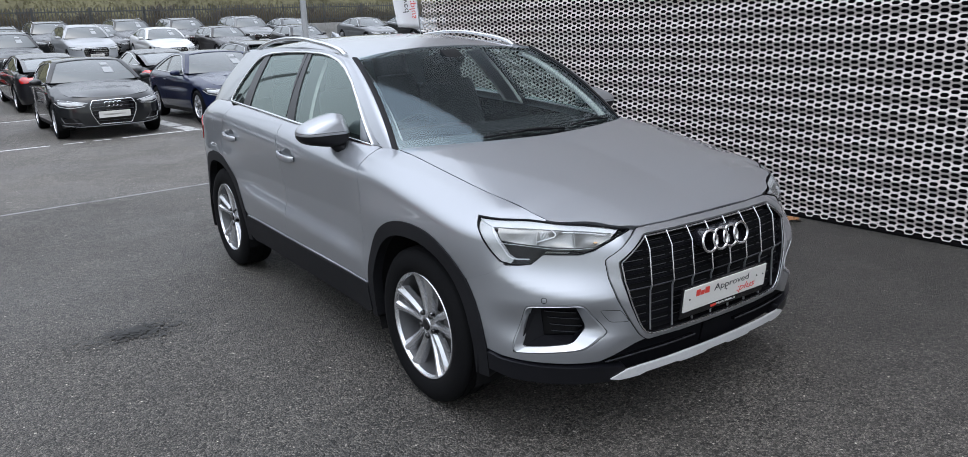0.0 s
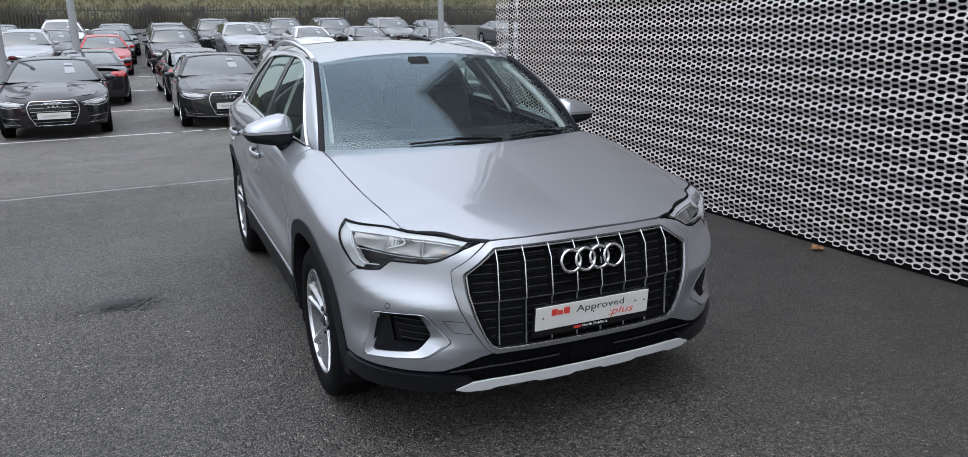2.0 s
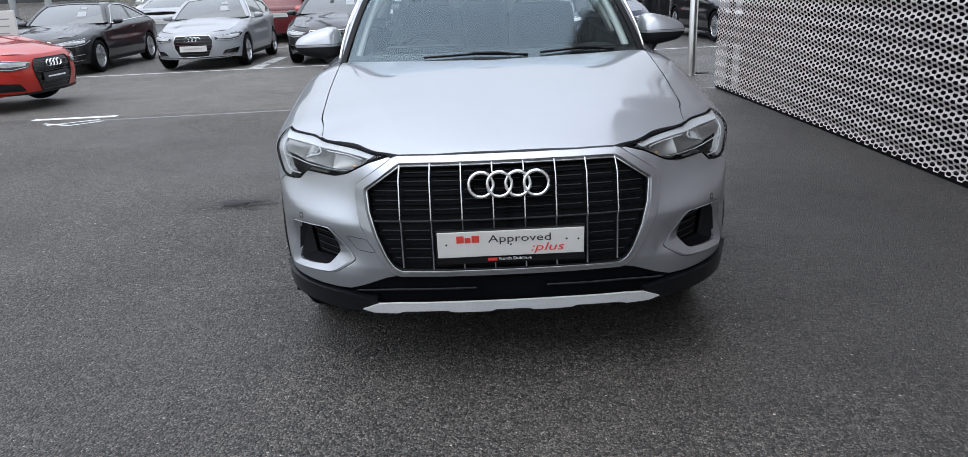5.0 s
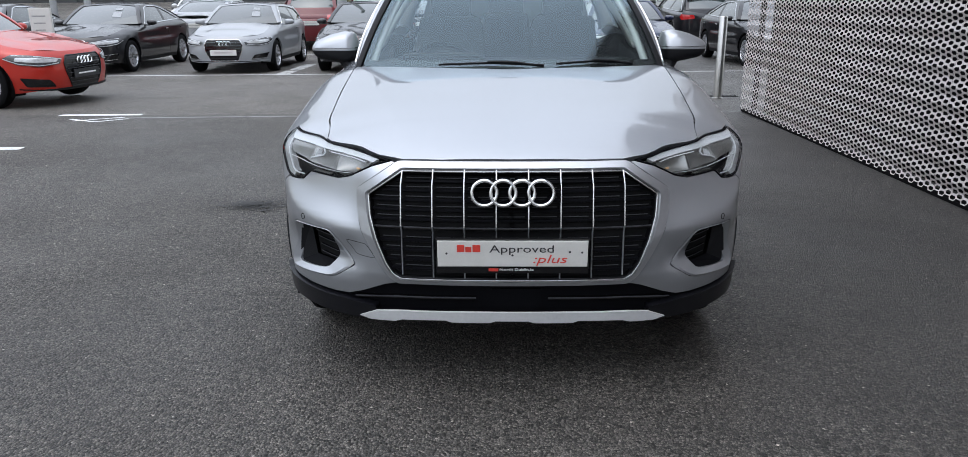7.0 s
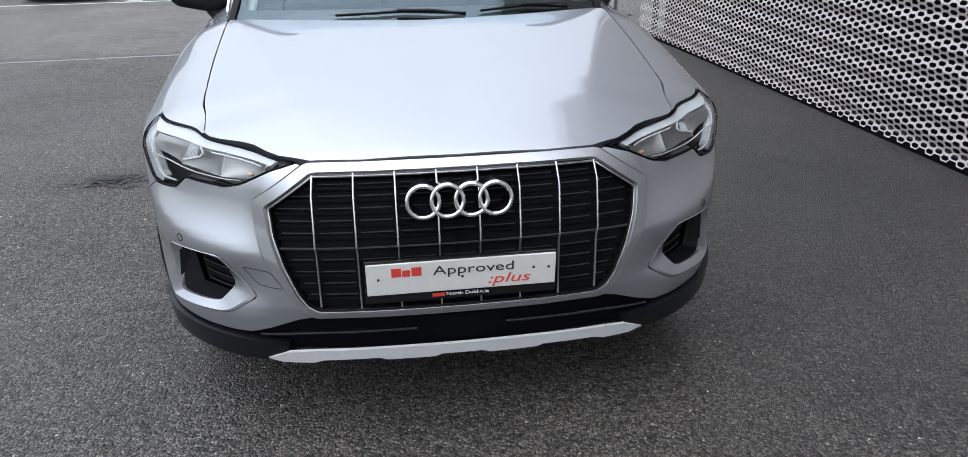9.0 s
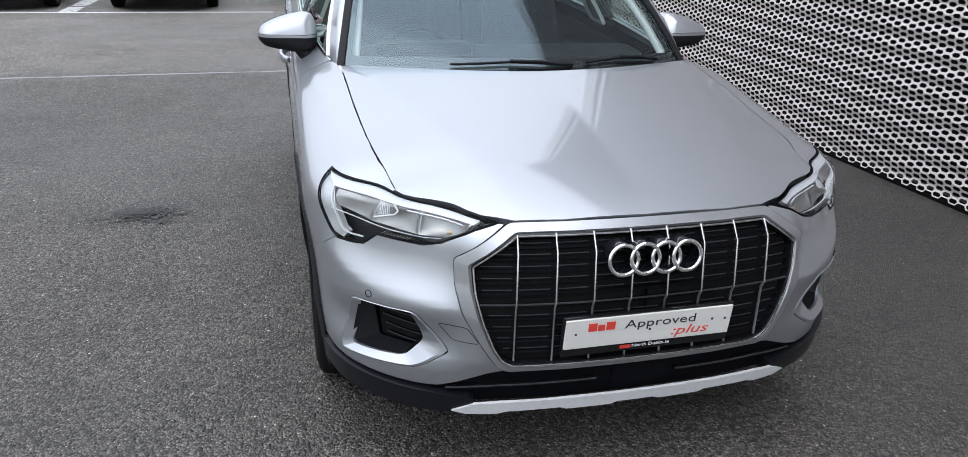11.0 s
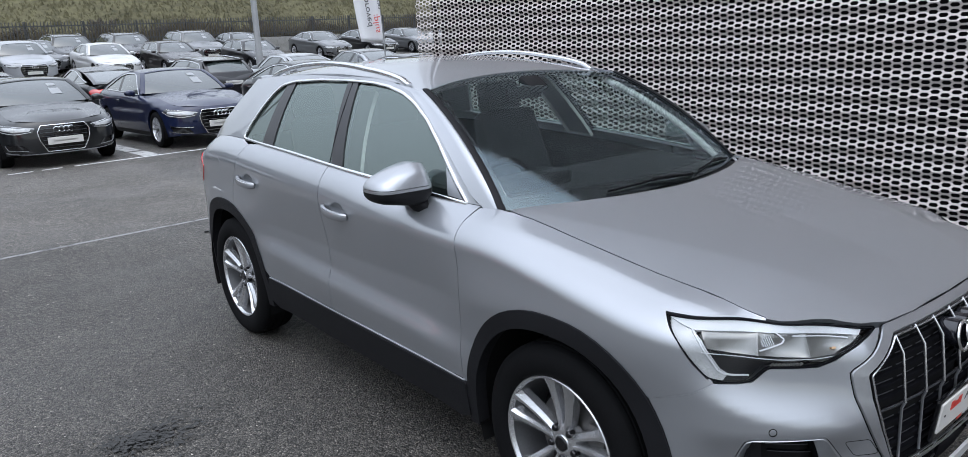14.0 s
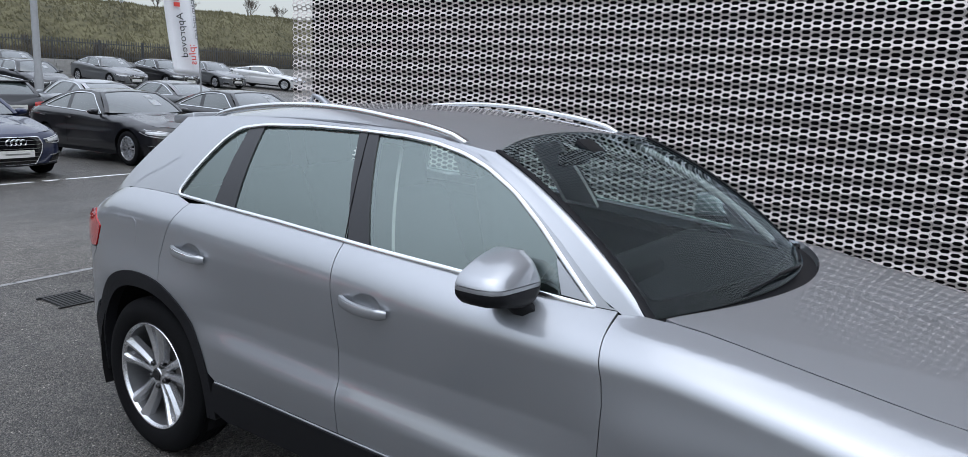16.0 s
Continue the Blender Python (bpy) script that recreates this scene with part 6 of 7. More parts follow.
def simple_wheel(parent, x, y, r, side):
    w = new("wheel")
    w.parent = parent
    w.matrix_basis = Matrix.Translation((x, y, r)) @ (Matrix() if side > 0 else Matrix.Rotation(math.pi, 4, "Z"))
    ri = r * 0.70
    part("tyre", lathe([(ri, 0.085), (ri + 0.02, 0.10), (r - 0.03, 0.10), (r - 0.006, 0.085), (r, 0.06), (r, -0.06), (r - 0.02, -0.1), (ri, -0.1)], 36), RUBBER, w, smooth=True)
    bm = lathe([(ri, 0.088), (ri - 0.012, 0.092), (ri - 0.02, 0.07), (ri - 0.03, 0.0), (0.05, -0.02)], 36)
    for i in range(10):
        a = 2 * math.pi * i / 10
        c, d = Vector((0, math.cos(a), math.sin(a))), Vector((0, -math.sin(a), math.cos(a)))
        q = []
        for rr, h, f in ((0.03, 0.016, 0.062), (ri - 0.01, 0.024, 0.086)):
            q.append([bm.verts.new(c * rr + d * h * s + Vector((f + o, 0, 0))) for s, o in ((-1, -0.03), (-0.8, 0), (0.8, 0), (1, -0.03))])
        for k in range(4):
            bm.faces.new((q[0][k], q[0][(k + 1) % 4], q[1][(k + 1) % 4], q[1][k]))
    bmesh.ops.recalc_face_normals(bm, faces=bm.faces)
    part("rim", bm, ALLOY, w, "silver multi-spoke rim", smooth=True)


def build_parked(kind):
    """Master of one kind of parked car, with its parts."""
    g = KINDS[kind]
    L, W, r = g["L"], g["W"] / 2, g["r"]
    car = thing("parked_car", "dark parked car on asphalt", "car")
    plan = [(0, 0.0), (0.30 * W, 0.012), (0.56 * W, 0.065), (0.76 * W, 0.17), (0.90 * W, 0.36), (0.965 * W, 0.62), (0.99 * W, 1.0), (W, 1.6), (W, 2.4), (0.995 * W, 3.2),
            (0.975 * W, L - 0.80), (0.93 * W, L - 0.36), (0.84 * W, L - 0.15), (0.62 * W, L - 0.045), (0.32 * W, L - 0.01), (0, L)]
    a = np.array(plan)
    sl = np.r_[0, np.cumsum(np.linalg.norm(np.diff(a, axis=0), axis=1))]
    px, py = Spline(list(zip(sl, a[:, 0]))), Spline(list(zip(sl, a[:, 1])))
    fine = np.linspace(0, sl[-1], 1500)
    fx, fy = px(fine), py(fine)
    sy = lambda y: float(np.interp(y, fy, fine))
    sx = lambda x: float(np.interp(x, fx[:600], fine[:600]))
    sr = lambda x: float(np.interp(-x, -fx[900:], fine[900:]))
    cy, cz = g["cowl"]
    zb0, zb1 = g["belt"]
    ks = [0, sx(0.5 * W), sx(0.85 * W), sy(0.6), sy(cy - 0.1), sy(cy + 0.35), sy(2.6), sy(g["boot"][0] - 0.1), sy(L - 0.3), sl[-1]]
    tz = Mono(list(zip(ks, [g["nose"], g["nose"] + 0.01, g["nose"] + 0.035, g["nose"] + 0.10, cz - 0.02, zb0, (zb0 + zb1) / 2, zb1, g["tail"] - 0.03, g["tail"] - 0.08])))
    ti = Mono(list(zip(ks, [0.05, 0.06, 0.10, 0.15, 0.15, 0.085, 0.07, 0.08, 0.10, 0.06])))

    def body(p):
        s, z = np.clip(p[:, 0], 0, sl[-1]), p[:, 1]
        e = 1e-3
        tx, ty = px(s + e) - px(s - e), py(s + e) - py(s - e)
        ln = np.maximum(np.hypot(tx, ty), 1e-12)
        nx, ny = ty / ln, -tx / ln
        d = np.clip(1 - (tz(s) - z) / 0.13, 0, 1.3)
        y = py(s)
        mid = np.clip((y - 1.3) / 0.4, 0, 1) * np.clip((L - 1.3 - y) / 0.4, 0, 1)
        up = np.clip((z - 0.62) / 0.06, 0, 1)
        ins = ti(s) * d ** 2 + 0.05 * np.clip((0.45 - z) / 0.25, 0, 1) ** 1.5 + mid * 0.018 * up * np.clip((0.92 - z) / 0.2, 0, 1)
        end = np.clip(1 - np.minimum(y, L - y) / 0.5, 0, 1)
        ins = ins + 0.04 * end * np.clip((z - 0.5) / 0.5, 0, 1)
        return np.c_[px(s) - nx * ins, y - ny * ins, z]

    def arch(c, k=1.0):
        R = (r + 0.05) * k
        return [(c + R * math.cos(t), max(0.21, r + R * math.sin(t))) for t in np.linspace(math.pi + 0.35, -0.35, 22)]

    gw, gh = g["grille"]
    gz1 = g["nose"] - 0.055
    gz0 = gz1 - gh
    hexa = [(0.0, gz1), (gw * 0.86, gz1), (gw, gz1 - gh * 0.24), (gw * 0.95, gz1 - gh * 0.55), (gw * 0.72, gz0), (0.0, gz0)]
    lampz = g["nose"] - 0.05
    lamp = [(sx(gw + 0.03), lampz - 0.035), (sx(0.80 * W), lampz + 0.015), (sx(0.93 * W), lampz + 0.035), (sx(0.955 * W), lampz - 0.01), (sx(0.91 * W), lampz - 0.095), (sx(0.74 * W), lampz - 0.130), (sx(gw + 0.06), lampz - 0.105)]
    vent = [(sx(0.58 * W), 0.285), (sx(0.88 * W), 0.300), (sx(0.91 * W), 0.425), (sx(0.66 * W), 0.385)]
    tl = [(sr(0.50 * W), g["tail"] - 0.20), (sy(L - 0.20), g["tail"] - 0.24), (sy(L - 0.30), g["tail"] - 0.16), (sy(L - 0.22), g["tail"] - 0.08), (sr(0.52 * W), g["tail"] - 0.10)]
    f0, f1 = arch(g["ax"][0]), arch(g["ax"][1])
    for mirror in (True, False):
        m = np.array([-1, 1, 1]) if mirror else np.ones(3)
        top = [(s, float(tz(s))) for s in np.linspace(0.0, sl[-1], 34)]
        low = [(sl[-1], 0.30), (sy(L - 0.3), 0.24)] + [(sy(y), z) for y, z in f1[::-1]] + [(sy(y), z) for y, z in f0[::-1]] + [(sx(0.80 * W), 0.24), (0.0, 0.22)]
        panel("body", body, top + low, PAINT, car, step=0.07, edge=0.045, mirror=mirror, depth=0.03)
        for arc, c in ((f0, g["ax"][0]), (f1, g["ax"][1])):
            bm = bmesh.new()
            R = r + 0.055
            rings = [[bm.verts.new((xx * m[0], c + R * math.cos(t), r + R * math.sin(t))) for t in np.linspace(-0.4, math.pi + 0.4, 16)] for xx in (W - 0.03, W - 0.30)]
            for i in range(15):
                bm.faces.new((rings[0][i], rings[0][i + 1], rings[1][i + 1], rings[1][i]))
            bm.faces.new(rings[1])
            part("wheel_liner", bm, DARK, car)
        panel("headlight", body, rounded(lamp, 0.015, 3), LAMP_BLACK, car, step=0.05, edge=0.03, out=0.010, depth=0.0, mirror=mirror, label="clear headlight over dark housing")
        cell = [(sx(gw + 0.075), lampz - 0.044), (sx(0.78 * W), lampz - 0.014), (sx(0.915 * W), lampz - 0.004), (sx(0.92 * W), lampz - 0.046), (sx(0.78 * W), lampz - 0.078), (sx(gw + 0.11), lampz - 0.078)]
        panel("headlight_cell", body, rounded(cell, 0.012, 3), LAMP_BRIGHT, car, step=0.05, edge=0.03, out=0.012, depth=0.0, mirror=mirror, label="pale lamp reflector")
        q, n = strip_on(body, [lamp[0], lamp[1], lamp[2]], 10)
        q2, n2 = strip_on(body, [(lamp[6][0] + 0.02, lamp[6][1] + 0.012), (lamp[5][0], lamp[5][1] + 0.012), (lamp[4][0] - 0.01, lamp[4][1] + 0.014), (lamp[3][0] - 0.012, lamp[3][1] - 0.004)], 12)
        sweep("light_guide", (q + n * 0.014 - [0, 0, 0.012]) * m, GLOW, car, 0.012, 0.005, n * m)
        sweep("light_guide", (q2 + n2 * 0.014) * m, GLOW, car, 0.009, 0.005, n2 * m)
        if kind == "sedan":
            for z in (0.285, 0.395):
                q, n = strip_on(body, [(sx(0.58 * W), z - 0.01), (sx(0.90 * W), z + 0.02)], 8)
                sweep("bright_blade", (q + n * 0.008) * m, BRIGHT, car, 0.010, 0.008, n * m, k=6)
        if kind == "hatchback":
            q, n = strip_on(body, [(0.0, 0.235), (sx(0.62 * W), 0.240), (sx(0.92 * W), 0.275)], 12)
            sweep("bright_blade", (q + n * 0.012) * m, SATIN, car, 0.016, 0.012, n * m, k=6)
            q, n = strip_on(body, [(sx(0.60 * W), 0.300), (sx(0.88 * W), 0.315), (sx(0.90 * W), 0.400)], 10)
            sweep("bright_blade", (q + n * 0.012) * m, SATIN, car, 0.010, 0.008, n * m, k=6)
        panel("side_vent", body, rounded(vent, 0.02, 3), GLOSS, car, step=0.06, edge=0.03, out=0.008, depth=0.0, mirror=mirror)
        panel("tail_light", body, rounded(tl, 0.02, 3), RED_LENS, car, step=0.06, edge=0.03, out=0.010, depth=0.0, mirror=mirror, label="red tail lamp lens")
        sill = [(sy(y), 0.28) for y in np.linspace(g["ax"][0] + r + 0.06, g["ax"][1] - r - 0.06, 8)] + [(sy(y), 0.20) for y in np.linspace(g["ax"][1] - r - 0.06, g["ax"][0] + r + 0.06, 8)]
        panel("sill_trim", body, sill, TRIM, car, step=0.1, out=0.004, depth=0.03, mirror=mirror)
        for ay in g["ax"]:
            simple_wheel(car, (W - 0.115) * m[0], ay, r, m[0])

    def nose(p):
        q = body(np.c_[np.abs(p[:, 0]), p[:, 1]])
        q[:, 0] *= np.sign(p[:, 0])
        return q

    full = [(-sx(x), z) for x, z in hexa[1:-1]] + [(sx(x), z) for x, z in hexa[1:-1]][::-1]
    panel("grille", nose, rounded(full, 0.02, 3), GLOSS, car, step=0.08, edge=0.04, out=0.004, depth=0.0, label="gloss black hexagonal grille")
    q, n = lifted(nose, resample(rounded(full, 0.02, 3), 0.05))
    sweep("grille_surround", q + n * 0.006, BRIGHT, car, 0.016, 0.014, n, "bright grille surround", closed=True)
    for z in np.linspace(gz0 + 0.06, gz1 - 0.05, 6):
        hw = sx(gw * (0.76 + 0.2 * min((z - gz0) / gh, 0.9)))
        q, n = strip_on(nose, [(-hw, z), (hw, z)], 10)
        sweep("grille_slat", q + n * 0.006, SLAT_EDGE if kind == "hatchback" else STEEL, car, 0.007, 0.008, n, k=4)
    bm = bmesh.new()
    y0 = -0.004
    for i in range(4):
        xr = -0.105 + 0.07 * i
        k = 20
        rings = [[bm.verts.new((xr + (0.047 + dr) * math.cos(t), y0 - dy, gz1 - 0.075 + (0.047 + dr) * math.sin(t))) for t in np.linspace(0, 2 * math.pi, k, endpoint=False)] for dr, dy in ((-0.007, 0), (0, 0.012), (0.007, 0))]
        for p, q in zip(rings, rings[1:]):
            for j in range(k):
                bm.faces.new((p[j], p[(j + 1) % k], q[(j + 1) % k], q[j]))
    bmesh.ops.recalc_face_normals(bm, faces=bm.faces)
    part("badge", bm, CHROME, car, "chrome badge of four linked rings")
    for at, turn in (((0, -0.012, gz0 + gh * 0.40), 0), ((0, L + 0.012, g["tail"] - 0.26 if kind in ("sedan", "sportback") else 0.80), 0)):
        bm = bmesh.new()
        box(bm, (0.52, 0.014, 0.115), at, bevel=0.003)
        pl = part("number_plate", bm, PLATE_WHITE, car, "white plate with unreadable grey print")
        bm = bmesh.new()
        dy = -0.008 if at[1] < 1 else 0.008
        box(bm, (0.36, 0.003, 0.020), (at[0], at[1] + dy, at[2]))
        part("print_bar", bm, STEEL, pl)
    low = [(-sx(0.55 * W), 0.225), (sx(0.55 * W), 0.225), (sx(0.50 * W), max(gz0 - 0.02, 0.245)), (-sx(0.50 * W), max(gz0 - 0.02, 0.245))]
    panel("lower_intake", nose, low, GLOSS, car, step=0.1, edge=0.05, out=0.004, depth=0.0)
    lipq, lipn = strip_on(nose, [(-sx(0.80 * W), 0.25), (sx(0.80 * W), 0.25)], 20)
    sweep("front_lip", lipq + lipn * 0.01, TRIM, car, 0.02, 0.012, lipn)

    # bonnet, boot
    hs = np.linspace(sx(0.80 * W), sy(cy + 0.25), 40)
    hp = body(np.c_[hs, tz(hs)])
    hx, hz = (lambda y: np.interp(y, hp[:, 1], hp[:, 0])), (lambda y: np.interp(y, hp[:, 1], hp[:, 2]))
    nose_p = body(np.array([(0.0, g["nose"])]))[0]
    hc = Spline([(nose_p[1] - 0.01, g["nose"] - 0.01), (nose_p[1] + 0.12, g["nose"] + 0.055), (0.7, g["nose"] + 0.15), (cy - 0.1, cz + 0.01), (cy + 0.3, cz + 0.05)])

    def hood(p):
        x, y = p[:, 0], p[:, 1]
        t = np.clip(np.abs(x) / hx(y), 0, 1.05)
        ridge = 0.014 / (1 + np.exp((np.abs(x) - 0.40) / 0.02)) * np.clip((y - 0.2) / 0.3, 0, 1)
        return np.c_[x, y, hz(y) + (hc(y) - 0.012 - hz(y)) * (1 - t ** 2.4) + ridge]

    fr = body(np.c_[np.linspace(0, sx(0.80 * W), 9), tz(np.linspace(0, sx(0.80 * W), 9))])
    ho = [(-q[0], q[1]) for q in fr[::-1]] + [(q[0], q[1]) for q in fr[1:]] + [(float(hx(y)), y) for y in np.linspace(0.5, cy + 0.2, 7)]
    ho += [(float(hx(cy + 0.2)) * u, cy + 0.02 + 0.18 * u * u) for u in np.linspace(1, -1, 9)] + [(-float(hx(y)), y) for y in np.linspace(cy + 0.2, 0.5, 7)]
    panel("bonnet", hood, ho, PAINT, car, step=0.07, edge=0.05, depth=0.01)
    wb = lambda y: np.interp(y, cp[:, 1], cp[:, 0])
    bs = np.linspace(sy(cy), sy(L - 0.12), 60)
    cp = body(np.c_[bs, tz(bs)])
    zb = lambda y: np.interp(y, cp[:, 1], cp[:, 2])
    sc, bk, bt = g["scr"], g["back"], g["boot"]
    rz, rym = g["roof"]
    wt = W - 0.315

    def side(p):
        y, z = p[:, 0], p[:, 1]
        t = (z - zb(y)) / (sc[1] - zb(y))
        pinch = 0.02 * np.clip((y - bk[0]) / 1.0, 0, 1.5) ** 1.6
        return np.c_[wb(y) + (wt - wb(y)) * t + 0.05 * t * (1 - t) - pinch * np.clip(t, 0, 1), y, z]

    roofz = Spline([(sc[0], sc[1] + 0.012), ((sc[0] + rym) / 2, (sc[1] + rz) / 2 + 0.014), (rym, rz), ((rym + bk[0]) / 2, (rz + bk[1]) / 2 + 0.014), (bk[0], bk[1] + 0.012)])

    def top(p):
        t = np.clip(np.abs(p[:, 0]) / (wt + 0.02), 0, 1.1)
        return np.c_[p[:, 0], p[:, 1], roofz(p[:, 1]) - 0.045 * (0.5 * t ** 2 + 0.5 * t ** 6)]

    ro = [((wt) * u, sc[0] - 0.06 * u * u + 0.02) for u in np.linspace(-1, 1, 9)] + [(wt, y) for y in np.linspace(sc[0] + 0.1, bk[0] - 0.1, 8)]
    ro += [((wt - 0.01) * u, bk[0] + 0.05 - 0.05 * u * u) for u in np.linspace(1, -1, 9)] + [(-wt, y) for y in np.linspace(bk[0] - 0.1, sc[0] + 0.1, 8)]
    panel("roof", top, ro, PAINT, car, step=0.1, edge=0.06, depth=0.03)

    def screen(p):
        u, v = p[:, 0], p[:, 1]
        b = np.c_[float(wb(cy + 0.25)) * u, cy + 0.06 + 0.18 * u * u, cz + 0.015 - 0.0 * u]
        t = np.c_[(wt - 0.005) * u, sc[0] + 0.015 - 0.065 * u * u, sc[1] + 0.012 - 0.042 * u * u]
        q = b + (t - b) * v[:, None]
        q[:, 1] -= 0.1 * v * (1 - v)
        q[:, 2] += 0.09 * v * (1 - v)
        return q

    def rear(p):
        u, v = p[:, 0], p[:, 1]
        b = np.c_[(float(wb(bt[0])) - 0.005) * u, bt[0] + 0.02 - 0.10 * u * u, bt[1] + 0 * u]
        t = np.c_[(wt - 0.01) * u, bk[0] + 0.04 - 0.05 * u * u, bk[1] + 0.012 - 0.042 * u * u]
        q = b + (t - b) * v[:, None]
        q[:, 2] += 0.10 * v * (1 - v)
        q[:, 1] += 0.05 * v * (1 - v)
        return q

    one = [(-1, 0), (1, 0), (1, 1), (-1, 1)]
    for sgn in (1, -1):
        q, n = lifted(screen, np.c_[np.full(9, 0.985 * sgn), np.linspace(0.0, 1.0, 9)])
        sweep("front_pillar", q + n * 0.004, PAINT, car, 0.085, 0.022, n)
    q, n = lifted(screen, np.c_[np.linspace(-0.95, 0.95, 11), np.full(11, 0.975)])
    sweep("roof_header", q + n * 0.003, PAINT, car, 0.060, 0.016, n)
    panel("windscreen", screen, one, SKY_GLASS, car, step=0.2, edge=0.12, depth=0.0, label="windscreen reflecting the pale sky")
    glazed = rounded([(-0.88, 0.10), (0.88, 0.10), (0.86, 0.92), (-0.86, 0.92)], 0.06, 4)
    panel("rear_frame", rear, [(-1.02, -0.02), (1.02, -0.02), (1.02, 1.02), (-1.02, 1.02)], PAINT, car, holes=[glazed], step=0.12, edge=0.07, depth=0.0, flip=True)
    panel("rear_window", lambda p: rear(p) - [0, 0.006, 0.006], shrink(glazed, -0.02), TINTED, car, step=0.2, edge=0.12, depth=0.0, flip=True, label="dark reflecting rear window")
    # pillars beside the glass, price cards behind the screen
    for mirror in (True, False):
        m = np.array([-1, 1, 1]) if mirror else np.ones(3)
        ya0, ya1 = cy + 0.24, sc[0] - 0.045
        outline = [(y, float(zb(y))) for y in np.linspace(ya0, bt[0] - 0.06, 10)]
        crown = [(bk[0] - 0.0, bk[1] - 0.03), ((bk[0] + rym) / 2, (rz + bk[1]) / 2 - 0.022), (rym, rz - 0.042), ((rym + sc[0]) / 2, (rz + sc[1]) / 2 - 0.022), (ya1, sc[1] - 0.03)]
        slope = [(bt[0] - 0.06 + (bk[0] - bt[0] + 0.06) * t, float(zb(bt[0] - 0.06)) + (bk[1] - 0.03 - float(zb(bt[0] - 0.06))) * t) for t in (0.33, 0.66)]
        out = outline + slope + crown
        d = [(ya0 + 0.16, float(zb(ya0 + 0.16)) + 0.012), *[(y, float(zb(y)) + 0.012) for y in np.linspace(ya0 + 0.4, bt[0] - (0.45 if kind != "sportback" else 0.5), 6)]]
        rearx = bt[0] - (0.30 if kind in ("sedan", "sportback") else 0.26)
        d += [(rearx, float(zb(rearx)) + 0.05 if kind != "sedan" else float(zb(rearx)) + 0.03), (bk[0] - 0.04 if kind in ("sedan", "sportback") else bk[0] - 0.12, bk[1] - 0.085), *[(y, z - 0.045) for y, z in crown[1:4]], (ya1 + 0.14, sc[1] - 0.072)]
        d = rounded(d, 0.05, 3)
        panel("body_side", side, out, PAINT, car, holes=[d], step=0.1, edge=0.05, mirror=mirror, depth=0.02)
        q, n = lifted(side, resample(d, 0.06))
        sweep("window_surround", (q + n * 0.003) * m, BRIGHT, car, 0.018, 0.012, n * m, closed=True, k=6)
        pil = (ya0 + bt[0]) / 2 + 0.05
        lo = float(zb(pil)) + 0.005
        ring = [tuple(c) for c in resample(d, 0.06)]
        for sgn in (1, -1):
            pane = cut_loop(ring, lambda c: sgn * (pil - sgn * 0.045 + 0.29 * (c[1] - lo) - c[0]))
            panel("side_window", side, pane, TINTED, car, step=0.2, edge=0.06, mirror=mirror, out=-0.008, depth=0.0, label="dark side window glass")
        bp = [(pil - 0.06, lo), (pil + 0.06, lo), (pil + 0.06 + 0.12, lo + 0.42), (pil - 0.06 + 0.12, lo + 0.42)]
        panel("centre_pillar", side, [(y, min(z, float(np.interp(y, sorted([c[0] for c in crown]), [c[1] for c in sorted(crown)])) - 0.04)) for y, z in bp], GLOSS, car, step=0.1, mirror=mirror, out=-0.006, depth=0.0)
        # mirror on its foot
        bm = bmesh.new()
        my, mz = cy + 0.42, float(zb(cy + 0.42)) + 0.06
        bmesh.ops.create_uvsphere(bm, u_segments=14, v_segments=9, radius=1.0)
        for v in bm.verts:
            # flat back, rounded front, slimmer towards the outer end
            ox = math.copysign(abs(v.co.x) ** 0.7, v.co.x)
            slim = 1 - 0.22 * max(ox, 0)
            v.co = ((W + 0.075 + 0.105 * ox) * m[0], my + (0.075 * v.co.y if v.co.y < 0 else 0.025 * v.co.y), mz + 0.062 * slim * math.copysign(abs(v.co.z) ** 0.75, v.co.z))
        box(bm, (0.12, 0.05, 0.03), ((W - 0.03) * m[0], my, mz - 0.055), bevel=0.01)
        bmesh.ops.recalc_face_normals(bm, faces=bm.faces)
        part("door_mirror", bm, PAINT, car, smooth=True)
        for hy in (pil - 0.14, pil + 0.85):
            q, n = strip_on(body, [(sy(hy - 0.1), 0.86), (sy(hy + 0.1), 0.865)], 5)
            sweep("door_handle", (q + n * 0.02) * m, PAINT, car, 0.026, 0.02, n * m)
        q, n = strip_on(body, [(sy(pil - 0.02), 0.32), (sy(pil), 0.95)], 8)
        sweep("door_gap", q * m, DARK, car, 0.008, 0.003, n * m, k=4)
    for u0, u1, v0, v1 in ((0.28, 0.52, 0.30, 0.54), (0.30, 0.51, 0.64, 0.76)):
        q, n = lifted(screen, np.array([(u0, v0), (u1, v0), (u1, v1), (u0, v1)]))
        mesh_ob("price_card", np.r_[q + n * 0.006, q + n * 0.002], [(0, 1, 2, 3), (0, 4, 5, 1), (1, 5, 6, 2), (2, 6, 7, 3), (3, 7, 4, 0)], PAPER, car, "white price card in the windscreen")
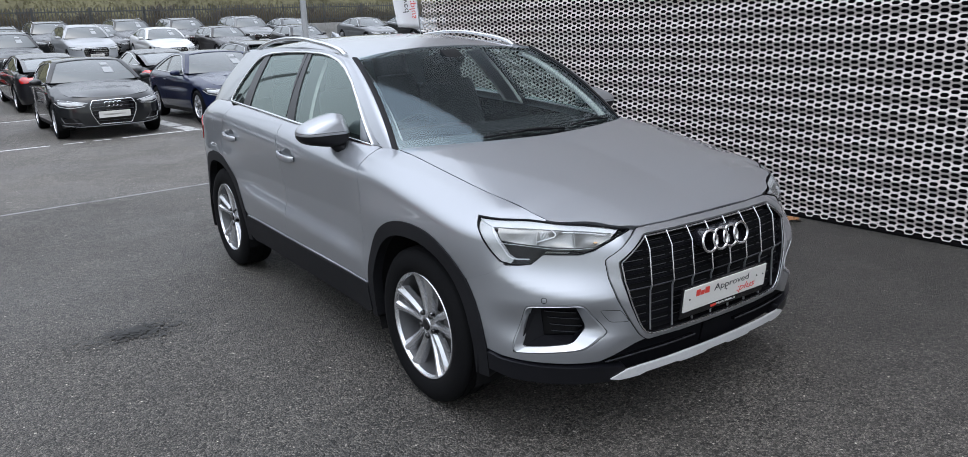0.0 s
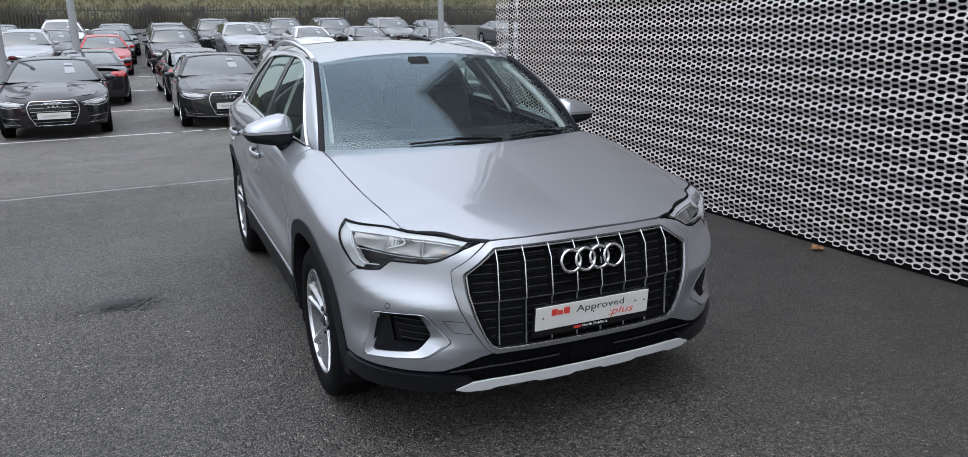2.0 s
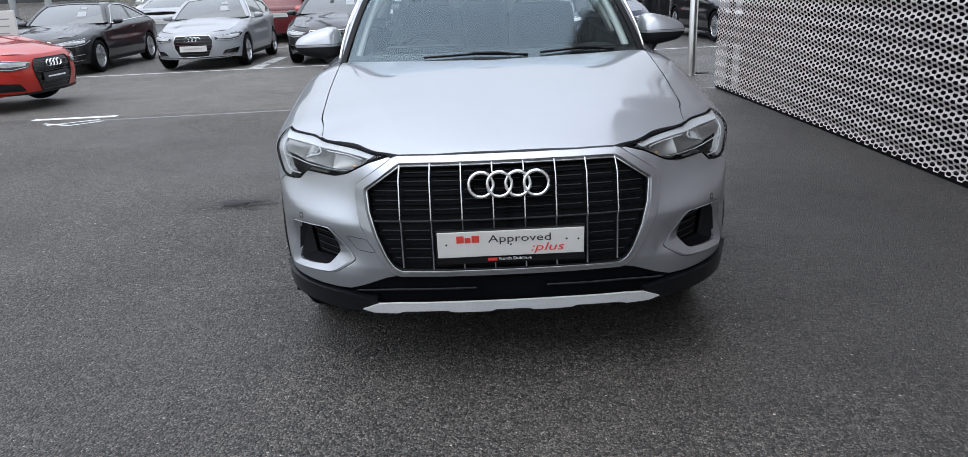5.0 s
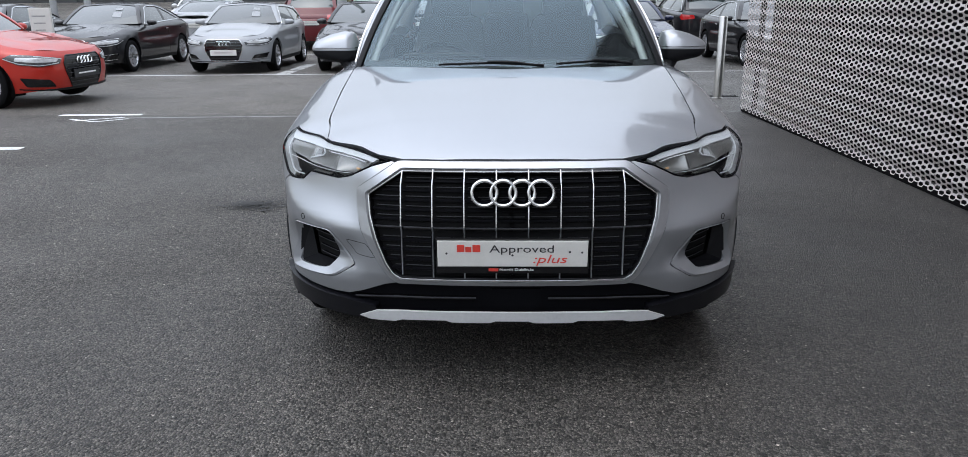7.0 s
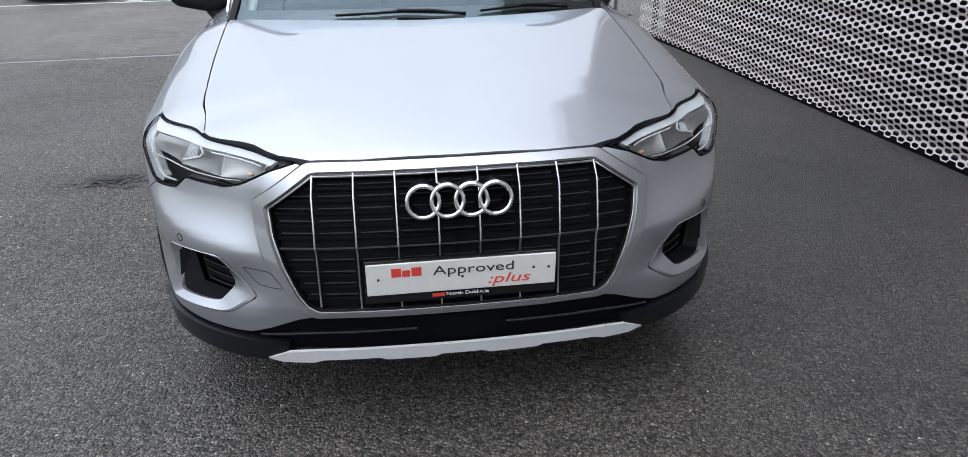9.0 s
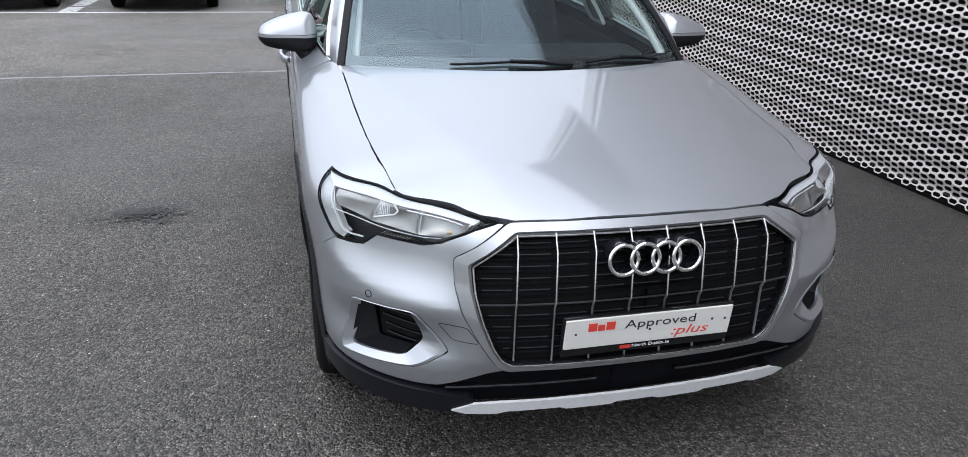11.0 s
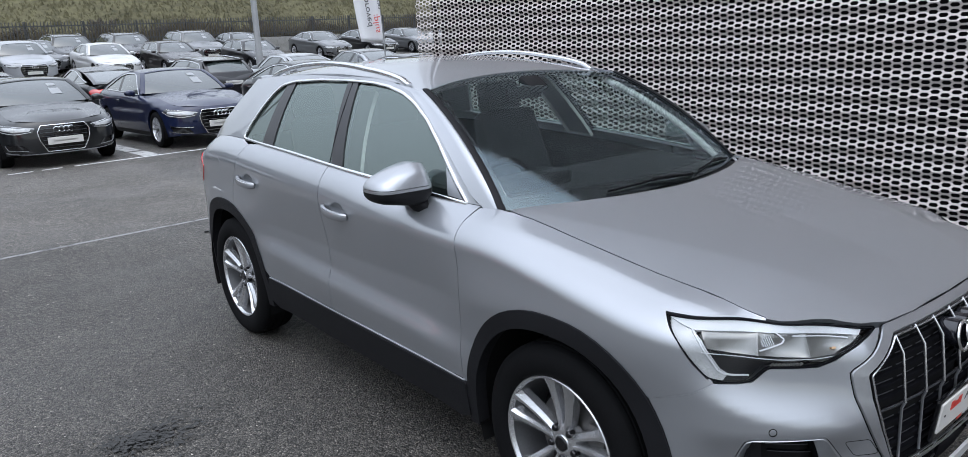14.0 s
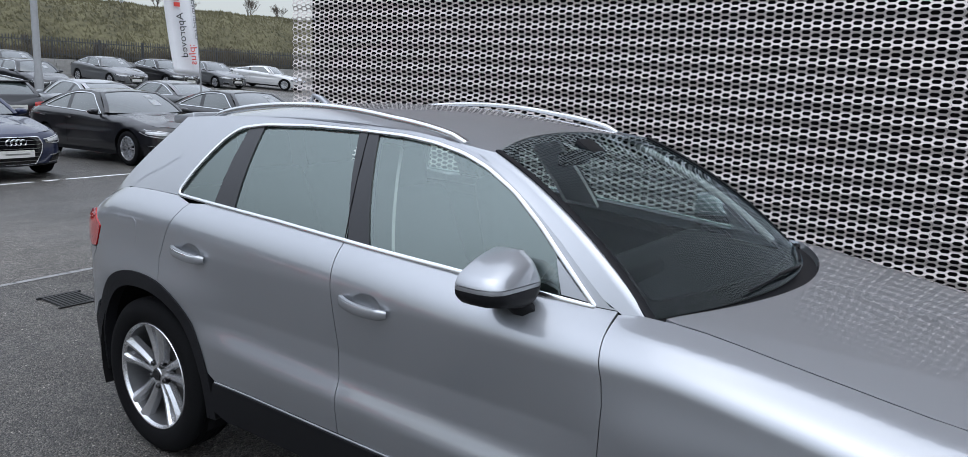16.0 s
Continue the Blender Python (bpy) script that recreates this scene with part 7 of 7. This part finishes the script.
    if kind in ("sedan", "sportback"):
        def boot(p):
            x, y = p[:, 0], p[:, 1]
            t = np.clip(np.abs(x) / np.maximum(wb(y), 0.1), 0, 1.05)
            return np.c_[x, y, zb(y) + (g["tail"] + 0.02 - zb(y) + 0.02 * (1 - (y - bt[0]) / 0.6)) * (1 - t ** 3)]
        ys = np.linspace(bt[0] - 0.08, L - 0.12, 6)
        bo = [(float(wb(y)), y) for y in ys] + [(-float(wb(y)), y) for y in ys[::-1]]
        panel("boot_lid", boot, bo, PAINT, car, step=0.1, edge=0.06, depth=0.02)
    else:
        def gate(p):
            u, v = p[:, 0], p[:, 1]
            return np.c_[(float(wb(bt[0])) - 0.08 + 0.06 * (1 - v)) * u, bt[0] + 0.03 + (L - 0.07 - bt[0]) * (1 - v) - 0.08 * u * u, g["tail"] - 0.2 + (bt[1] + 0.02 - g["tail"] + 0.2) * v]
        panel("tailgate", gate, [(-1, -0.2), (1, -0.2), (1, 1), (-1, 1)], PAINT, car, step=0.2, edge=0.1, depth=0.0, flip=True)
        bm = bmesh.new()
        box(bm, (2 * wt - 0.05, 0.16, 0.03), (0, bk[0] + 0.08, bk[1] + 0.0), bevel=0.01)
        part("roof_spoiler", bm, PAINT, car, smooth=True)
    if kind in ("off_roader", "estate"):
        for sgn in (1, -1):
            ys = np.linspace(sc[0] + 0.15, bk[0] - 0.1, 12)
            q = top(np.c_[np.full(12, wt - 0.04), ys]) + [0, 0, 0.03]
            sweep("roof_rail", q * [sgn, 1, 1], BRIGHT, car, 0.03, 0.03, np.array([0, 0, 1.0]))
    return car


COLOURS = {
    "black": (0.010, 0.010, 0.012), "dark grey": (0.014, 0.015, 0.0165), "grey": (0.10, 0.103, 0.107), "silver": (0.30, 0.31, 0.325), "white": (0.52, 0.52, 0.52),
    "dark blue": (0.007, 0.012, 0.042), "red": (0.34, 0.014, 0.012), "dark red": (0.10, 0.009, 0.012), "brown": (0.014, 0.011, 0.011), "teal grey": (0.14, 0.17, 0.18), "green": (0.015, 0.03, 0.025),
}
# kind, colour, place of the nearest bumper in the lot's plan, nose towards the lane ("F") or away ("B"), extra turn
PARKED = [
    ("hatchback", "dark grey", 0.58, 12.19, "F", -2), ("sedan", "dark blue", 3.26, 12.25, "F", 0), ("sedan", "black", 6.57, 12.25, "F", 0), ("sedan", "black", 9.84, 12.43, "F", 0),
    ("sedan", "black", -2.42, 12.14, "F", 0), ("hatchback", "silver", -5.09, 12.25, "F", 0), ("sedan", "black", -8.12, 12.14, "F", 0), ("sedan", "black", -11.39, 12.78, "F", 0),
    ("sportback", "black", 0.93, 19.28, "B", 0), ("sedan", "black", -1.78, 19.22, "B", 0), ("off_roader", "dark red", -4.73, 19.22, "B", 0), ("sedan", "silver", -8.03, 19.22, "B", 0),
    ("sportback", "dark grey", 3.84, 19.34, "B", 0), ("estate", "black", 6.91, 19.77, "B", 0), ("sedan", "silver", 9.88, 19.55, "B", 0), ("sedan", "grey", 12.89, 19.98, "B", 0),
    ("hatchback", "red", -1.25, 28.06, "F", 0), ("off_roader", "dark grey", 1.23, 28.06, "F", 0), ("off_roader", "silver", -3.85, 28.06, "F", 0), ("hatchback", "teal grey", -6.49, 28.06, "F", 0),
    ("off_roader", "dark grey", -11.14, 28.06, "F", 0), ("sedan", "white", -9.85, 23.78, "F", 0),
    ("sedan", "dark grey", -0.94, 32.15, "F", 0), ("sedan", "dark grey", -3.04, 32.15, "F", 0), ("off_roader", "white", -5.82, 32.15, "F", 0), ("off_roader", "silver", 4.53, 32.07, "F", 0), ("sedan", "white", 7.78, 32.15, "F", 0),
    ("hatchback", "brown", 10.57, 32.07, "F", 0), ("hatchback", "black", 13.91, 30.79, "F", 0), ("off_roader", "black", 1.48, 32.24, "F", 0),
    ("sedan", "green", -0.53, 36.45, "F", 0), ("off_roader", "white", -2.80, 36.45, "F", 0), ("sedan", "dark grey", -5.32, 36.45, "F", 0), ("sedan", "dark grey", 1.74, 36.54, "F", 0), ("off_roader", "dark grey", 4.00, 36.45, "F", 0),
    ("sedan", "grey", 6.12, 36.45, "F", 0), ("off_roader", "dark grey", 7.55, 36.71, "F", 0), ("off_roader", "black", 10.13, 36.45, "F", 0), ("off_roader", "grey", 13.43, 36.45, "F", 0), ("sedan", "dark grey", 16.71, 37.94, "F", 0),
    ("sedan", "grey", 20.50, 35.83, "F", 0), ("sedan", "black", 23.79, 36.01, "F", 0), ("sedan", "grey", 27.07, 36.19, "F", 0), ("sportback", "white", 31.32, 35.30, "F", 25),
]


def build_parked_cars():
    masters, used = {}, set()
    for kind, colour, u, v, way, extra in PARKED:
        if kind not in masters:
            masters[kind] = build_parked(kind)
        L = KINDS[kind]["L"]
        yaw = 2.2 + extra + (180 if way == "B" else 0)
        at = lot(u, v + (L if way == "B" else 0))
        climb = math.degrees(math.atan(float(rise(v + L) - rise(v)) / L)) * (1 if way == "F" else -1)
        m = Matrix.Translation(at) @ pose(0, 0, 0, 0, 0, yaw) @ pose(0, 0, 0, climb, 0, 0) @ Matrix.Diagonal((1, 1, 0.985, 1))
        if kind in used:
            ob = copy_thing(masters[kind], m)
        else:
            ob = masters[kind]
            ob.matrix_basis = m
            used.add(kind)
        words = {"sedan": "saloon", "hatchback": "hatchback", "sportback": "fastback", "off_roader": "SUV", "estate": "estate car"}[kind]
        tagged(ob, f"{colour} {words} parked {'nose out' if way == 'F' else 'tail out'} in a painted bay", "car", "cars parked in the lot")
        for o in ob.children_recursive:
            o.color = (*COLOURS[colour], 1)
    # red display car across the lane end
    ob = copy_thing(masters["hatchback"], Matrix.Translation((-5.85, 7.35, float(rise(7.5)))) @ pose(0, 0, 0, 0, 0, 90 - 8))
    tagged(ob, "bright red hatchback with black honeycomb grille on display", "car")
    for o in ob.children_recursive:
        o.color = (0.42, 0.022, 0.012, 1)
        swap = {"number_plate": PRINT_DARK, "print_bar": PRINT_WHITE, "grille_surround": GLOSS, "grille_slat": SLAT_EDGE, "bright_blade": GLOSS}.get(o.name.split(".")[0])
        if swap:
            o.material_slots[0].link = "OBJECT"
            o.material_slots[0].material = swap


# ---------------------------------------------------------------- lot furniture and surroundings
def build_surroundings():
    inv = LOT.copy()
    # retaining wall of stone courses
    rnd = random.Random(5)
    wall = thing("wall_north", "grey stone-faced retaining wall at the back of the lot", "wall", inv, kind="structure")
    bm = bmesh.new()
    box(bm, (72, 0.5, 2.6), (29, 43.75, 0.60))
    part("wall_core", bm, STONE, wall)
    bm = bmesh.new()
    for c in range(5):
        x = -7.0
        while x < 65:
            w = 0.7 + rnd.random() * 1.1
            box(bm, (w - 0.02, 0.10 + 0.05 * rnd.random(), 0.185), (x + w / 2, 43.47, 0.98 + 0.2 * c))
            x += w
    tagged(part("stone_course", bm, STONE, wall), kind="stuff")
    # palisade fence on top
    fence = thing("fence", "dark steel palisade fence on the retaining wall", "fence", inv)
    for z in (2.15, 2.88):
        bm = bmesh.new()
        box(bm, (72, 0.05, 0.06), (29, 43.9, z))
        part("rail", bm, FENCE, fence)
    verts, faces = [], []
    for i, x in enumerate(np.arange(-6.9, 65, 0.16)):
        h = 3.12
        b = len(verts)
        for dx, z in ((-0.022, 1.9), (0.022, 1.9), (0.022, h - 0.06), (0, h), (-0.022, h - 0.06)):
            verts += [(x + dx, 43.86, z), (x + dx, 43.84, z)]
        faces += [(b, b + 2, b + 4, b + 6, b + 8), (b + 9, b + 7, b + 5, b + 3, b + 1)] + [(b + 2 * k, b + 2 * k + 1, b + 2 * ((k + 1) % 5) + 1, b + 2 * ((k + 1) % 5)) for k in range(5)]
    tagged(mesh_ob("pale", verts, faces, FENCE, fence), kind="stuff")
    for x in np.arange(-6.8, 65, 2.75):
        bm = bmesh.new()
        box(bm, (0.07, 0.07, 1.3), (float(x), 43.95, 2.45))
        part("post", bm, FENCE, fence)
    # grass bank with rough tussocks
    us, vs = np.arange(-60, 90, 0.8), np.r_[np.arange(44.0, 56, 0.5), 58, 62, 70, 90]
    verts = []
    for v in vs:
        for u in us:
            ramp = min(max((v - 45.5) / 6.5, 0), 1)
            z = 1.95 + 3.40 * ramp * ramp * (3 - 2 * ramp) + 0.018 * max(u, -10) * ramp
            z += 0.22 * noise.noise(Vector((u * 0.35, v * 0.5, 0))) * ramp + 0.10 * noise.noise(Vector((u * 1.7, v * 1.7, 3)))
            verts.append((u, v, z))
    k = len(us)
    faces = [(j * k + i, j * k + i + 1, (j + 1) * k + i + 1, (j + 1) * k + i) for j in range(len(vs) - 1) for i in range(k - 1)]
    ob = tagged(mesh_ob("ground_bank", verts, faces, BANK, smooth=True), "steep bank of rough winter grass", "bank", kind="structure")
    ob.matrix_basis = inv
    verts, faces = [], []
    for _ in range(26000):
        u, v = rnd.uniform(-20, 50), rnd.uniform(44.4, 53.5)
        ramp = min(max((v - 45.5) / 6.5, 0), 1)
        z = 1.95 + 3.40 * ramp * ramp * (3 - 2 * ramp) + 0.018 * max(u, -10) * ramp + 0.22 * noise.noise(Vector((u * 0.35, v * 0.5, 0))) * ramp
        h, w, lean, a = rnd.uniform(0.10, 0.26), rnd.uniform(0.05, 0.12), rnd.uniform(-0.08, 0.08), rnd.uniform(-0.5, 0.5)
        b = len(verts)
        verts += [(u - w * math.cos(a), v - w * math.sin(a), z - 0.05), (u + w * math.cos(a), v + w * math.sin(a), z - 0.05), (u + lean, v + rnd.uniform(0.02, 0.12), z + h)]
        faces.append((b, b + 1, b + 2))
    ob = tagged(mesh_ob("grass", verts, faces, BANK), "dry tufted grass on the bank", "grass", kind="stuff")
    ob.matrix_basis = inv
    # tangled brown scrub along the foot of the bank, behind the fence
    verts, faces = [], []
    for _ in range(30000):
        u, v = rnd.uniform(-14, 46), 44.3 + abs(rnd.gauss(0, 1.1))
        tall = 0.75 + 0.65 * noise.noise(Vector((u * 0.28, 5.0, 0))) + 0.35 * noise.noise(Vector((u * 1.3, 9.0, 0)))
        z0, h = 1.75 + 0.28 * max(v - 45, 0), max(tall, 0.15) * rnd.uniform(0.5, 1.25)
        lx, ly, w = rnd.gauss(0, 0.28) * h, rnd.gauss(0, 0.2) * h, rnd.uniform(0.006, 0.016)
        b = len(verts)
        verts += [(u - w, v, z0 + h * rnd.uniform(0, 0.45)), (u + w, v, z0 + h * rnd.uniform(0, 0.45)), (u + lx, v + ly, z0 + h)]
        faces.append((b, b + 1, b + 2))
    ob = tagged(mesh_ob("scrub", verts, faces, SCRUB), "tangled brown winter scrub behind the fence", "scrub", kind="stuff")
    ob.matrix_basis = inv

    def bush(u, v, z, size, seed, name="tree", dense=3):
        r2 = random.Random(seed)
        tree = thing(name, "bare winter tree with fine dark branches", "tree", inv @ Matrix.Translation((u, v, z)))
        verts, faces = [], []

        def limb(p, d, ln, rad, depth):
            q = p + d * ln
            s = d.orthogonal().normalized()
            t = d.cross(s)
            b = len(verts)
            for c, rr in ((p, rad), (q, rad * 0.6)):
                for a in range(4):
                    verts.append(c + (s * math.cos(a * 1.57) + t * math.sin(a * 1.57)) * rr)
            faces.extend([(b + a, b + (a + 1) % 4, b + 4 + (a + 1) % 4, b + 4 + a) for a in range(4)])
            if depth:
                for _ in range(dense + (depth > 2)):
                    nd = (d + Vector((r2.uniform(-1, 1), r2.uniform(-1, 1), r2.uniform(-0.2, 0.9))) * 0.75).normalized()
                    limb(p + d * ln * r2.uniform(0.45, 1.0), nd, ln * r2.uniform(0.55, 0.8), max(rad * 0.55, 0.006), depth - 1)

        limb(Vector((0, 0, -0.3)), Vector((r2.uniform(-0.1, 0.1), 0, 1)).normalized(), size * 0.34, size * 0.02, 1)
        trunk_v, trunk_f = list(verts), list(faces)
        n0 = len(verts)
        for _ in range(4):
            limb(Vector((r2.uniform(-0.1, 0.1) * size, 0, 0)), Vector((r2.uniform(-0.8, 0.8), r2.uniform(-0.5, 0.5), 1)).normalized(), size * 0.30, size * 0.009, 4)
        mesh_ob("trunk", trunk_v, trunk_f, BARK, tree)
        mesh_ob("crown", verts, faces, BARK, tree)

    for i, (u, v, z, s) in enumerate(((6.5, 53, 4.9, 2.0), (9.0, 54, 5.0, 2.2), (12.5, 53, 5.0, 2.6), (15.5, 54, 5.1, 1.8), (18.5, 53.5, 5.1, 2.0), (22.0, 54, 5.2, 2.3), (25.5, 53, 5.2, 1.6), (29, 54, 5.3, 2.4), (33.5, 53, 5.4, 2.6), (37, 54, 5.4, 2.0), (42, 53, 5.5, 2.6), (46, 54, 5.6, 2.2))):
        bush(u, v, z + 0.45, s, 40 + i)
    for i, (u, s) in enumerate(((-12, 1.5), (-8, 1.8), (-4, 1.4), (1.5, 2.0), (4, 1.7), (7, 1.4), (11, 2.0), (14, 1.3), (20, 1.8), (24, 1.6), (29, 1.8))):
        bush(u, 44.6, 2.0, s, 80 + i, dense=3)

    # lamp columns
    for u, v, h, r in ((-3.68, 18.53, 8.0, 0.145), (-2.13, 26.05, 8.0, 0.131), (13.09, 30.72, 8.0, 0.145), (30.00, 52.00, 7.5, 0.120), (-15.22, 28.24, 8.0, 0.129), (-18.37, 31.73, 8.0, 0.126)):
        base = lot(u, v)
        lampc = thing("lamp_column", "grey galvanised steel lamp column", "lamp post", Matrix.Translation(base))
        bm = lathe([(r * 1.12, 0), (r * 1.12, 0.9), (r * 0.95, 1.0), (r * 0.72, h)], 20, "z")
        part("column", bm, GALV, lampc, smooth=True)
        bm = bmesh.new()
        box(bm, (0.22, 0.7, 0.10), (0, -0.35, h), bevel=0.03)
        part("lantern", bm, GALV, lampc)
    # tall flag with mirrored print, seen from its back
    flag = thing("banner_flag", "tall white feather flag with red and grey print seen from behind", "flag", LOT @ Matrix.Translation((10.82, 18.41, -0.20)) @ pose(0, 0, 0, 0, 0, -8) @ Matrix.Scale(1.117, 4))
    verts, faces = [], []
    rows = np.linspace(0, 1, 24)
    for t in rows:
        z = 1.58 + 3.2 * t
        for w in np.linspace(0, 1, 6):
            lean = -0.32 * t
            verts.append((lean + 0.66 * (w - 0.5) * (1 + 0.2 * t), 0.05 * math.sin(5 * t + 3 * w), z - 0.05 * w))
    faces = [(j * 6 + i, j * 6 + i + 1, (j + 1) * 6 + i + 1, (j + 1) * 6 + i) for j in range(23) for i in range(5)]
    cloth = mesh_ob("cloth", verts, faces, FABRIC, flag, smooth=True)
    sol = cloth.modifiers.new("thickness", "SOLIDIFY")
    sol.thickness = 0.004
    sweep("pole", [(0.36, 0.02, 0.02), (0.36, 0.02, 1.6), (0.10, 0.02, 4.9)], GALV, flag, 0.03, 0.03, np.array([0, 1.0, 0]))
    bm = bmesh.new()
    box(bm, (0.5, 0.5, 0.06), (0.36, 0.02, 0.03), bevel=0.02)
    part("base_plate", bm, TRIM, flag)
    # print runs downwards, mirrored: text x to -z, text y to -x
    def printed(text, size, mat, x, z, width, label):
        m = Matrix(((0, -1, 0, x), (0, 0, -1, -0.085), (-1, 0, 0, z), (0, 0, 0, 1)))
        lettering("flag_lettering", text, size, mat, flag, Matrix.Translation((x, 0, z)) @ pose(0, 0, 0, 0, -6, 0) @ Matrix.Translation((-x, 0, -z)) @ m, label, width=width)

    printed("Approved", 0.25, PRINT_DARK, -0.12, 3.02, 1.05, "dark mirrored print")
    printed(":plus", 0.25, PRINT_RED, 0.16, 2.28, 0.48, "red mirrored print")
    printed("premium used cars", 0.13, PRINT_DARK, 0.14, 3.55, 1.15, "dark mirrored small print")
    for z in (3.20, 3.34, 3.48, 3.58):
        bm = bmesh.new()
        box(bm, (0.15, 0.003, 0.10), (-0.26 - 0.1 * (z - 3.2), -0.085, z))
        part("print_bar", bm, PRINT_RED, flag, "red print bar")
    # bollard, totem, drain, leaf
    bol = thing("bollard", "brushed stainless steel bollard", "bollard", Matrix.Translation((3.04, 7.55, float(rise(7.45)))))
    part("post", lathe([(0.0, 1.12), (0.050, 1.12), (0.057, 1.11), (0.057, 0.0)], 28, "z"), STEEL, bol, smooth=True)
    part("collar", lathe([(0.075, 0.0), (0.075, 0.012), (0.058, 0.016)], 28, "z"), STEEL, bol, smooth=True)
    tot = thing("info_totem", "pale grey information totem with unreadable print", "sign", Matrix.Translation(lot(-7.79, 10.79)) @ LOT)
    bm = bmesh.new()
    box(bm, (0.38, 0.06, 1.30), (0, 0, 0.65), bevel=0.008)
    part("board", bm, PLATE_WHITE, tot)
    for i in range(5):
        bm = bmesh.new()
        box(bm, (0.24 - 0.03 * (i % 3), 0.003, 0.018), (-0.02, -0.032, 1.16 - 0.12 * i))
        part("print_bar", bm, GALV, tot)
    for cx, cy_, wx, wy in ((0.0, 5.25, 0.27, 0.33), (3.1, 7.75, 0.5, 0.12)):
        grate = thing("drain_grate", "black cast iron drain grate set in the asphalt", "drain", Matrix.Translation((cx, cy_, 0.006 + float(rise(cy_)))))
        n = 9
        for i in range(n):
            bm = bmesh.new()
            box(bm, (wx / n * 0.55, wy, 0.012), (-wx / 2 + wx * (i + 0.5) / n, 0, 0), bevel=0.002)
            part("bar", bm, IRON_GRATE, grate)
        bm = bmesh.new()
        box(bm, (wx + 0.05, 0.02, 0.012), (0, wy / 2, 0))
        box(bm, (wx + 0.05, 0.02, 0.012), (0, -wy / 2, 0))
        box(bm, (wx, wy * 0.96, 0.002), (0, 0, -0.004))
        part("grate_rim", bm, IRON_GRATE, grate)
    bm = bmesh.new()
    pts = [(math.cos(t) * (0.055 + 0.02 * math.cos(5 * t)), math.sin(t) * (0.055 + 0.02 * math.cos(5 * t)), 0.012 + 0.012 * math.sin(2 * t)) for t in np.linspace(0, 2 * math.pi, 30, endpoint=False)]
    vs = [bm.verts.new(p) for p in pts]
    c = bm.verts.new((0, 0, 0.004))
    for i in range(30):
        bm.faces.new((vs[i], vs[(i + 1) % 30], c))
    leaf = part("fallen_leaf", bm, LEAF, None)
    tagged(leaf, "dry brown fallen leaf lying on the asphalt", "leaf")
    leaf.matrix_basis = Matrix.Translation((3.02, 0.68, 0.004))
    # dark glazed building far off
    hall = thing("glazed_hall", "dark glazed commercial building behind the lot", "building", inv)
    bm = bmesh.new()
    box(bm, (40, 12, 9), (-27.1, 48.2, 4.5))
    part("wall", bm, HALL_SKIN, hall)
    for i in range(16):
        for j in range(3):
            bm = bmesh.new()
            box(bm, (2.3, 0.05, 2.7), (-45.6 + 2.45 * i, 42.18, 1.9 + 2.9 * j))
            part("window", bm, FACADE, hall, "dark reflecting window")

build_ground()
build_markings()
flecked_stain("oil_stain", -1.72, 1.82, 0.27, 0.15, STAIN, "dark oily patch soaked into the asphalt", 3)
build_wall()
build_show_car()
build_parked_cars()
build_surroundings()
